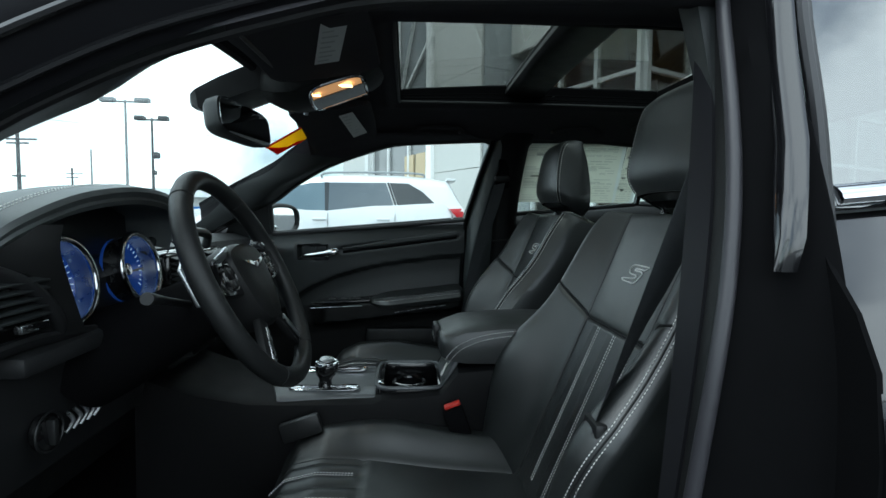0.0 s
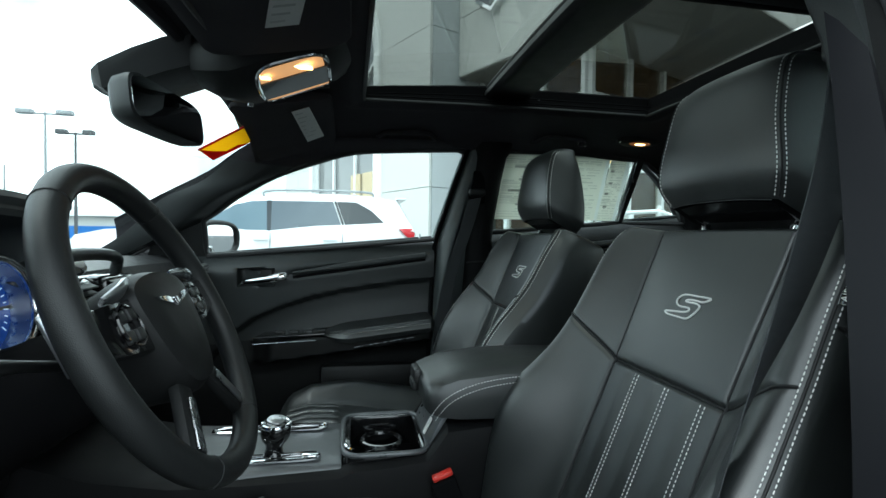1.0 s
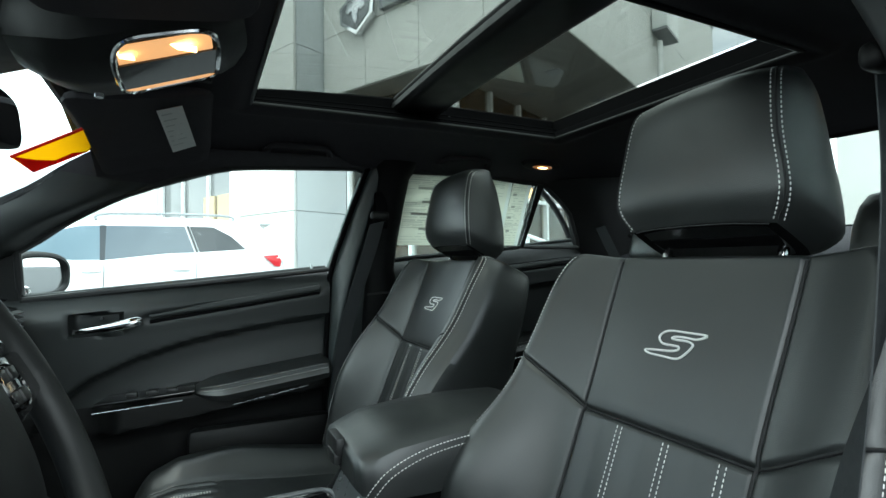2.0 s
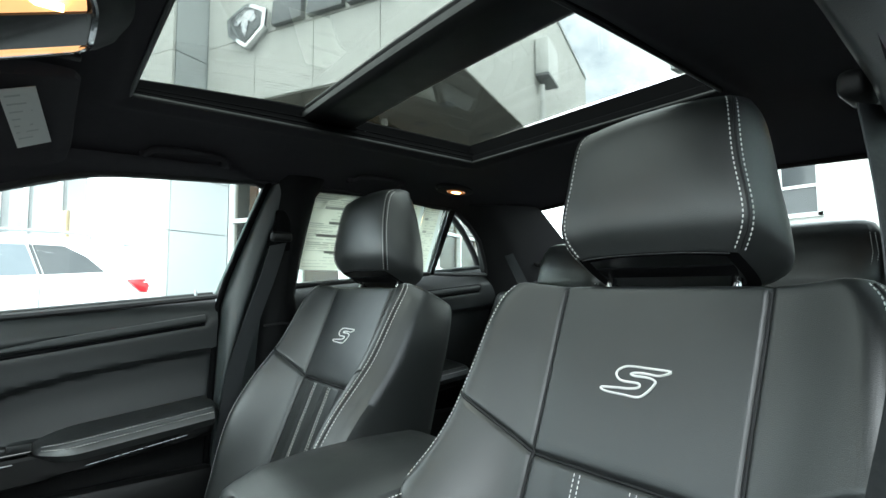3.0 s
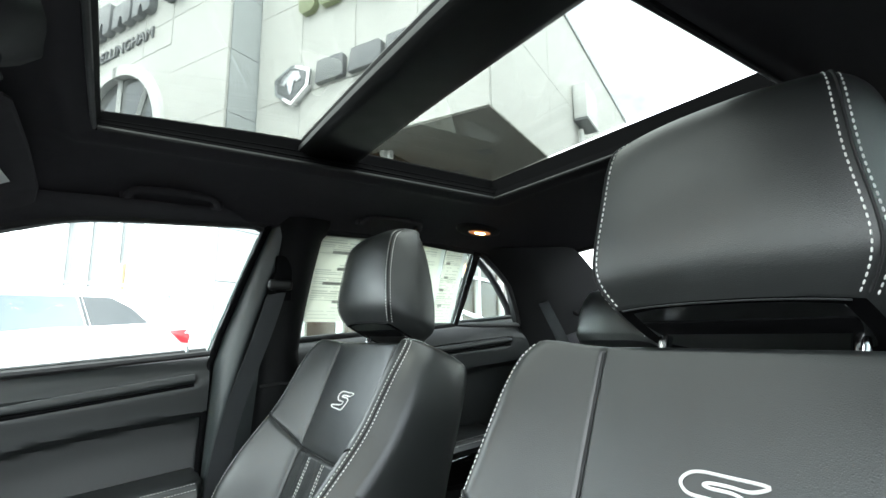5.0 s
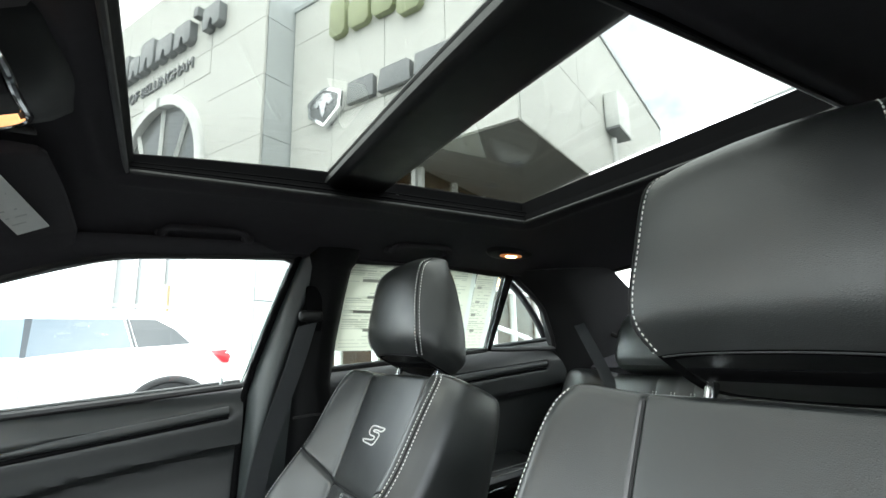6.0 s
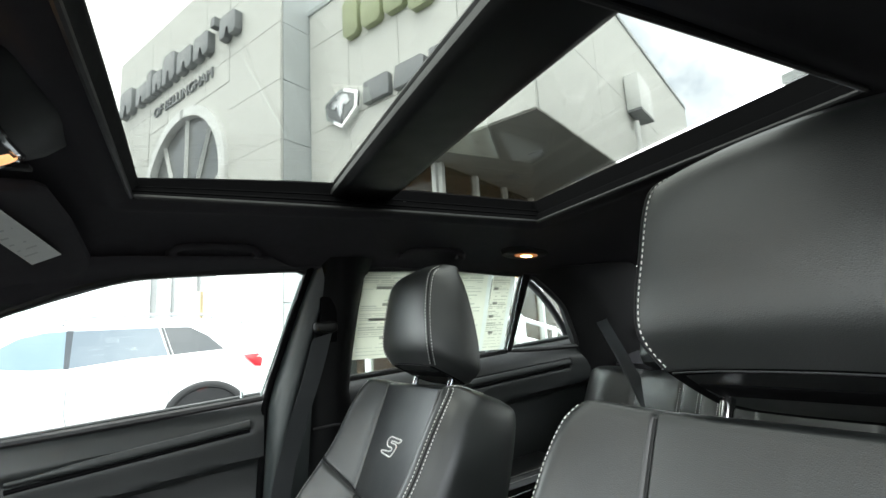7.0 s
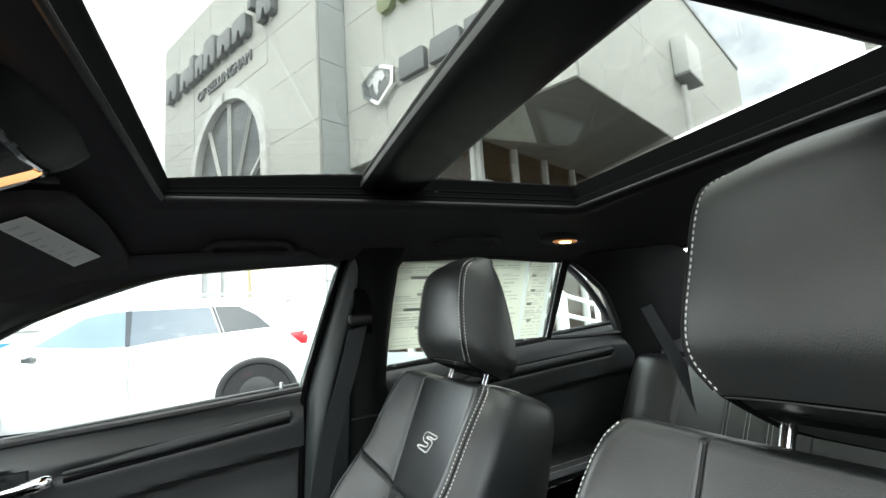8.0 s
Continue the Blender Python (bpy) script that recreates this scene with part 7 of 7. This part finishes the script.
sign_block("shield_figure", [(7.66, 6.74), (7.42, 6.80), (7.18, 6.74), (7.10, 6.55), (7.24, 6.48), (7.32, 6.60), (7.34, 6.36), (7.42, 6.22), (7.50, 6.36), (7.52, 6.60), (7.60, 6.48), (7.74, 6.55)], -7.048, 0.02, SATIN)
zj = 8.12
for u0, u1, z0, z1 in ((7.30, 6.82, 0.0, 0.98), (6.70, 6.10, 0.0, 0.70), (6.0, 5.40, 0.0, 0.70), (5.30, 4.68, -0.26, 0.70)):
    sign_block("sign_block", [(u0, zj + z0 + 0.1), (u0, zj + z1 - 0.1), (u0 - 0.1, zj + z1), (u1 + 0.1, zj + z1), (u1, zj + z1 - 0.1), (u1, zj + z0 + 0.1), (u1 + 0.1, zj + z0), (u0 - 0.1, zj + z0)], -7.22, 0.16, SIGN_GREEN, "raised olive sign shape")

# ramp rail by the shop front
rail = thing("ramp_rail", "white tubular ramp railing outside the showroom", "railing")
def rp(a, b, r=0.03):
    part("rail_bar", tubed([a, b], r, 8), WHITE_FRAME, rail)
P = lambda x, y, z: V(x, y, z)
A0, A1, A2 = P(4.25, 5.2, 0), P(4.72, 5.05, 0), P(5.4, 5.3, 0)
for a, h in ((A0, 1.40), (A1, 1.25), (A2, 1.10), (P(3.4, 5.3, 0), 1.40), (P(5.3, 6.6, 0), 1.45), (P(4.5, 6.3, 0), 1.45)):
    rp(a, a + V(0, 0, h), 0.034)
for h0, h1, h2 in ((1.40, 1.22, 1.0), (1.13, 0.98, 0.8), (0.86, 0.72, 0.55)):
    rp(A0 + V(0, 0, h0), A1 + V(0, 0, h1))
    rp(A1 + V(0, 0, h1), A2 + V(0, 0, h2))
    rp(P(3.4, 5.3, h0 - 0.05), A0 + V(0, 0, h0))
for h in (1.45, 1.1):
    rp(A0 + V(0, 0, h), P(5.3, 6.6, h))
part("ramp_slab", boxed((4.6, 5.9, 0.15), (2.6, 1.3, 0.30), bevel=0.02), PANEL_SIDE, rail)

# ---- white SUV parked alongside ----
suv = thing("white_suv", "white SUV parked side-on between the sedan and the showroom", "car")
SY = 6.5
SUV_X = [(-3.72, 0.55, 0.86), (-3.60, 0.42, 1.00), (-3.2, 0.24, 1.08), (-2.6, 0.22, 1.12), (-2.2, 0.22, 1.13), (-1.6, 0.22, 1.14), (-1.0, 0.22, 1.14), (0.0, 0.22, 1.18), (0.6, 0.24, 1.22), (0.95, 0.42, 1.20), (1.08, 0.50, 1.12), (1.12, 0.55, 1.0)]
rings = []
for x, z0, z1 in SUV_X:
    k = 0.10 * max(0, (-2.9 - x) / 0.8) ** 2 + 0.12 * max(0, (x - 0.6) / 0.5) ** 2
    rings.append([(x, SY + y, z) for y, z in ((0.10 + k, z0), (0.02 + k, z0 + 0.12), (0.0 + k, 0.62), (0.0 + k, 0.8), (0.03 + k, z1 - 0.10), (0.07 + k, z1), (0.97, z1 + 0.01), (1.87 - k, z1), (1.91 - k, z1 - 0.1), (1.94 - k, 0.8), (1.94 - k, 0.62), (1.92 - k, z0 + 0.12), (1.84 - k, z0))])
fine = []
for a, b in zip(rings, rings[1:]):
    fine += [[Vector(p).lerp(Vector(q), k / 3) for p, q in zip(a, b)] for k in range(3)]
part("suv_body", loft(bmesh.new(), fine + [rings[-1]]), WHITE_PAINT, suv, "white lower body")
rings = []
for x, z, ins in ((-2.35, 1.15, 0.09), (-1.95, 1.36, 0.15), (-1.55, 1.555, 0.19), (-1.2, 1.63, 0.21), (-0.6, 1.665, 0.215), (0.0, 1.665, 0.215), (0.45, 1.64, 0.21), (0.80, 1.58, 0.20), (0.86, 1.54, 0.19), (1.06, 1.16, 0.12)):
    zb = 1.10
    rings.append([(x, SY + y, zz) for y, zz in ((0.07, zb), (ins * 0.75, min(z - 0.12, 1.46) if z > 1.3 else z - 0.03), (ins, z - 0.07 if z > 1.3 else z - 0.01), (ins + 0.10, z - 0.01), (0.97, z + 0.015), (1.84 - ins, z - 0.01), (1.94 - ins, z - 0.07 if z > 1.3 else z - 0.01), (1.94 - ins * 0.75, min(z - 0.12, 1.46) if z > 1.3 else z - 0.03), (1.87, zb))])
part("suv_cabin", loft(bmesh.new(), rings), WHITE_PAINT, suv, "white cabin and roof")


def side_pane(pts, mat, lift, name="suv_pane", lab=""):
    out = [V(x, SY + 0.065 + (zz - 1.1) * 0.26 - lift, zz) for x, zz in pts]
    part(name, prismed(out, (0, 0.02, 0)), mat, suv, lab)


side_pane([(-1.98, 1.165), (-1.52, 1.46), (-1.30, 1.515), (-1.09, 1.525), (-1.07, 1.06)], SUV_CLEAR, 0.012, lab="front side glass, sky reflection put into its pale colour")
side_pane([(-1.02, 1.06), (-1.02, 1.525), (-0.15, 1.53), (0.0, 1.10)], SUV_GLASS, 0.012, lab="rear side glass, sky reflection put into its blue-grey")
side_pane([(0.06, 1.105), (-0.09, 1.53), (0.20, 1.525), (0.42, 1.40), (0.62, 1.21), (0.60, 1.185)], SHOP_GLASS, 0.012, lab="dark quarter glass")
side_pane([(0.02, 1.09), (-0.13, 1.535), (-0.10, 1.535), (0.05, 1.09)], SHOP_GLASS, 0.014, "suv_pillar")
side_pane([(-1.07, 1.05), (-1.09, 1.53), (-1.02, 1.53), (-1.02, 1.05)], SHOP_GLASS, 0.013, "suv_pillar")
part("roof_bar", tubed(smooth_path([(-1.15, SY + 0.26, 1.60), (-1.0, SY + 0.26, 1.685), (0.3, SY + 0.26, 1.69), (0.45, SY + 0.26, 1.62)], 4), 0.018, 8), POLE, suv, "grey roof bar")
part("roof_bar", tubed(smooth_path([(-1.15, SY + 1.68, 1.60), (-1.0, SY + 1.68, 1.685), (0.3, SY + 1.68, 1.69), (0.45, SY + 1.68, 1.62)], 4), 0.018, 8), POLE, suv)
part("roof_spoiler", boxed((0.88, SY + 0.97, 1.60), (0.16, 1.46, 0.035), bevel=0.012), WHITE_PAINT, suv)
for k in (0, 1):
    y = SY + (0.02 if k == 0 else 1.92)
    s = -1 if k == 0 else 1
    tl = [V(x, y - 0.012 * (1 if k == 0 else -1) + (0.10 * max(0, (x - 0.85) / 0.25)) * (1 if k == 0 else -1), zz) for x, zz in ((0.83, 1.135), (1.03, 1.145), (1.08, 1.06), (1.06, 0.975), (0.98, 0.985))]
    part("tail_lamp", prismed(tl, (0, 0.10 * -s, 0), 0.006), TAIL, suv, "red tail lamp")
    y = SY + (-0.004 if k == 0 else 1.944)
    for x in (-2.72, 0.42):
        arch = smooth_path([(x + 0.46 * math.cos(a), y - 0.014 * (1 if k == 0 else -1), 0.36 + 0.44 * math.sin(a)) for a in [math.pi * (-0.02 + 1.04 * i / 10) for i in range(11)]], 3)
        part("wheel_arch", tubed(arch, 0.045, 8, flat=0.5, up=(0, 1, 0)), RUBBER, suv, "dark wheel-arch lip")
        # Dark disc paints the shade inside the wheel arch.
        part("arch_void", disc(bmesh.new(), (x, y - 0.014 * (1 if k == 0 else -1), 0.36), (0, -s, 0), 0.455, 0.30, 32), RECESS_SHADE, suv)
        w = part("suv_wheel", disc(bmesh.new(), (x, y - 0.02 * (1 if k == 0 else -1), 0.37), (0, -s, 0), 0.23, 0.2, 30, 0.01), PLASTIC, suv, "dark alloy wheel")
        ring = [V(x + 0.305 * math.cos(a), y + 0.10 * (1 if k == 0 else -1), 0.37 + 0.305 * math.sin(a)) for a in [math.tau * i / 36 for i in range(36)]]
        part("suv_tyre", tubed(ring, 0.075, 10, closed=True, flat=1.4, up=(0, 1, 0)), RUBBER, w)
part("suv_mirror", boxed((-2.02, SY - 0.10, 1.12), (0.14, 0.24, 0.17), bevel=0.04, seg=3), WHITE_PAINT, suv, "white door mirror")
part("mirror_foot", boxed((-1.98, SY - 0.02, 1.02), (0.10, 0.22, 0.05), bevel=0.015), DARK_POLE, suv)
for x in (-1.02, -0.0):
    part("suv_shut_line", tubed([(x, SY - 0.001, 1.05), (x - 0.01, SY - 0.003, 0.6), (x + 0.02, SY + 0.012, 0.45)], 0.006, 6), JOINT, suv)
for x in (-0.95, 0.02):
    part("suv_handle", boxed((x - 0.20, SY - 0.012, 0.96), (0.20, 0.03, 0.04), bevel=0.012), WHITE_PAINT, suv)

# ---- dark car in the next bay, mirrored in the sedan's paint ----
dark = thing("dark_car", "dark grey car parked in the next bay", "car")
DARK_PAINT = material("dark_grey_car_paint", (0.02, 0.021, 0.024), 0.2, vary=0.08, scale=6, coat=0.8)
rings = []
for x, z0, z1, k in ((-2.3, 0.45, 0.72, 0.12), (-2.1, 0.28, 0.80, 0.04), (-1.2, 0.24, 0.90, 0.0), (0.0, 0.24, 0.95, 0.0), (1.2, 0.24, 0.98, 0.0), (2.2, 0.30, 0.98, 0.05), (2.45, 0.5, 0.9, 0.14)):
    rings.append([(x + 3.4, -2.7 - y, z) for y, z in ((0.08 + k, z0), (k, 0.5), (k, 0.7), (0.06 + k, z1), (0.9, z1 + 0.03), (1.74 - k, z1), (1.8 - k, 0.7), (1.8 - k, 0.5), (1.72 - k, z0))])
part("car_body", loft(bmesh.new(), rings), DARK_PAINT, dark, "dark grey body")
rings = [[(x + 3.4, -2.7 - y, z) for y, z in ((0.08, 0.93), (i, zt), (0.9, zt + 0.02), (1.8 - i, zt), (1.72, 0.93))] for x, zt, i in ((-1.0, 0.95, 0.1), (-0.4, 1.28, 0.22), (0.0, 1.42, 0.26), (0.8, 1.43, 0.26), (1.3, 1.33, 0.24), (1.9, 0.99, 0.12))]
part("car_cabin", loft(bmesh.new(), rings), SUV_GLASS, dark, "dark glass cabin")
part("car_roof", loft(bmesh.new(), [[(x + 3.4, -2.7 - y, z) for y, z in ((i, zt), (0.9, zt + 0.03), (1.8 - i, zt), (0.9, zt - 0.02))] for x, zt, i in ((-0.1, 1.425, 0.24), (0.4, 1.45, 0.24), (0.9, 1.44, 0.24), (1.2, 1.38, 0.24))]), DARK_PAINT, dark)
for x in (1.95, 4.9):
    for y in (-2.68, -4.52):
        s = 1 if y > -4 else -1
        w = part("car_wheel", disc(bmesh.new(), (x, y, 0.34), (0, -s, 0), 0.23, 0.2, 28, 0.01), SATIN, dark, "alloy wheel")
        part("car_tyre", tubed([V(x + 0.28 * math.cos(a), y - 0.08 * s, 0.34 + 0.28 * math.sin(a)) for a in [math.tau * i / 32 for i in range(32)]], 0.06, 8, closed=True, flat=1.4, up=(0, 1, 0)), RUBBER, w)

# ---- lamp posts, utility poles, far buildings ----
def lamp_post(x, y, h, wide, mat, label):
    lp = thing("street_lamp", label, "street lamp", "car park lamps", at=(x, y, 0))
    part("pole", tubed([(0, 0, 0), (0, 0, h)], lambda t: 0.13 - 0.05 * t, 10), mat, lp)
    part("cross_arm", boxed((0, 0, h - 0.12), (wide * 0.6, 0.12, 0.12)), mat, lp)
    for k in (-1, 1):
        part("lamp_head", boxed((k * wide * 0.37, 0, h), (wide * 0.30, 0.5, 0.34), bevel=0.05), mat, lp, "box lamp head")
    return lp


lamp_post(-21.6, 40, 9.75, 3.5, POLE, "pale twin-headed car park lamp on a tall pole")
lp = lamp_post(-19.65, 40, 8.4, 2.4, DARK_POLE, "dark twin-headed car park lamp with a loudspeaker")
part("loudspeaker", boxed((0.28, 0, 5.55), (0.5, 0.5, 0.5), bevel=0.12), DARK_POLE, lp)
part("junction_box", boxed((0.12, 0, 4.2), (0.3, 0.3, 0.35), bevel=0.05), DARK_POLE, lp)
for x, y, h, arms in ((-29.6, 40, 8.8, (6.6, 6.3, 3.8)), (-44.5, 70, 7.0, (6.2, 5.7)), (-42, 70, 9.5, ())):
    up = thing("utility_pole", "grey wooden utility pole with cross arms", "utility pole", "utility poles", at=(x, y, 0))
    part("pole", tubed([(0, 0, 0), (0, 0, h)], lambda t: 0.16 - 0.05 * t, 8), DARK_POLE if arms else POLE, up)
    for i, a in enumerate(arms):
        part("cross_arm", boxed((0.0 if i else 0.3, 0, a), (2.2 - 0.6 * i, 0.12, 0.12)), DARK_POLE, up)
wire = thing("power_line", "thin dark overhead power line", "cable")
part("cable", tubed([(-29.6 + (34.0) * t, 40 + 6 * t, 8.35 - 0.9 * t - 0.5 * math.sin(math.pi * t)) for t in [i / 16 for i in range(17)]], 0.012, 5), DARK_POLE, wire)
far = thing("far_shop", "low white building with a blue band across the road", "building")
part("wall", boxed((-16, 46, 1.3), (16, 4, 2.6)), PANEL, far)
part("fascia", boxed((-16, 43.95, 1.15), (16.1, 0.1, 1.0)), BLUE, far, "blue fascia band")
part("roof", prismed([(-24.4, 43.6, 2.45), (-24.4, 48.4, 2.45), (-24.4, 46, 3.3)], (16.8, 0, 0)), PANEL_SIDE, far, "pale shallow roof")
trees = bmesh.new()
rnd = random.Random(3)
for i in range(260):
    x = -220 + 330 * i / 260 + rnd.uniform(-1, 1)
    r = rnd.uniform(1.6, 3.2)
    bmesh.ops.create_icosphere(trees, subdivisions=1, radius=r, matrix=Matrix.Translation((x, 150 + rnd.uniform(-6, 6), 0.6 + rnd.uniform(0, 1.2))))
tagged(part("far_woods", trees, HILL), "far dark tree line on the horizon", "woods", kind="stuff")
rear = thing("rear_building", "white rendered building with paned windows behind the car", "building")
part("wall", boxed((15.2, -2, 3.6), (2.4, 16, 7.2)), PANEL, rear, "white rendered wall")
part("roof", boxed((15.2, -2, 7.3), (2.8, 16.4, 0.25)), PANEL_SIDE, rear)
for y in (3.3, 0.4, -2.6, -5.6):
    w = part("window", boxed((13.985, y, 3.35), (0.05, 0.72, 1.25)), SHOP_GLASS, rear, "dark window")
    for k in (-1, 1):
        part("frame", boxed((13.96, y + k * 0.40, 3.35), (0.09, 0.10, 1.45)), WHITE_FRAME, w)
        part("frame", boxed((13.96, y, 3.35 + k * 0.68), (0.09, 0.9, 0.10)), WHITE_FRAME, w)
    part("frame", boxed((13.96, y, 3.35), (0.08, 0.72, 0.07)), WHITE_FRAME, w)
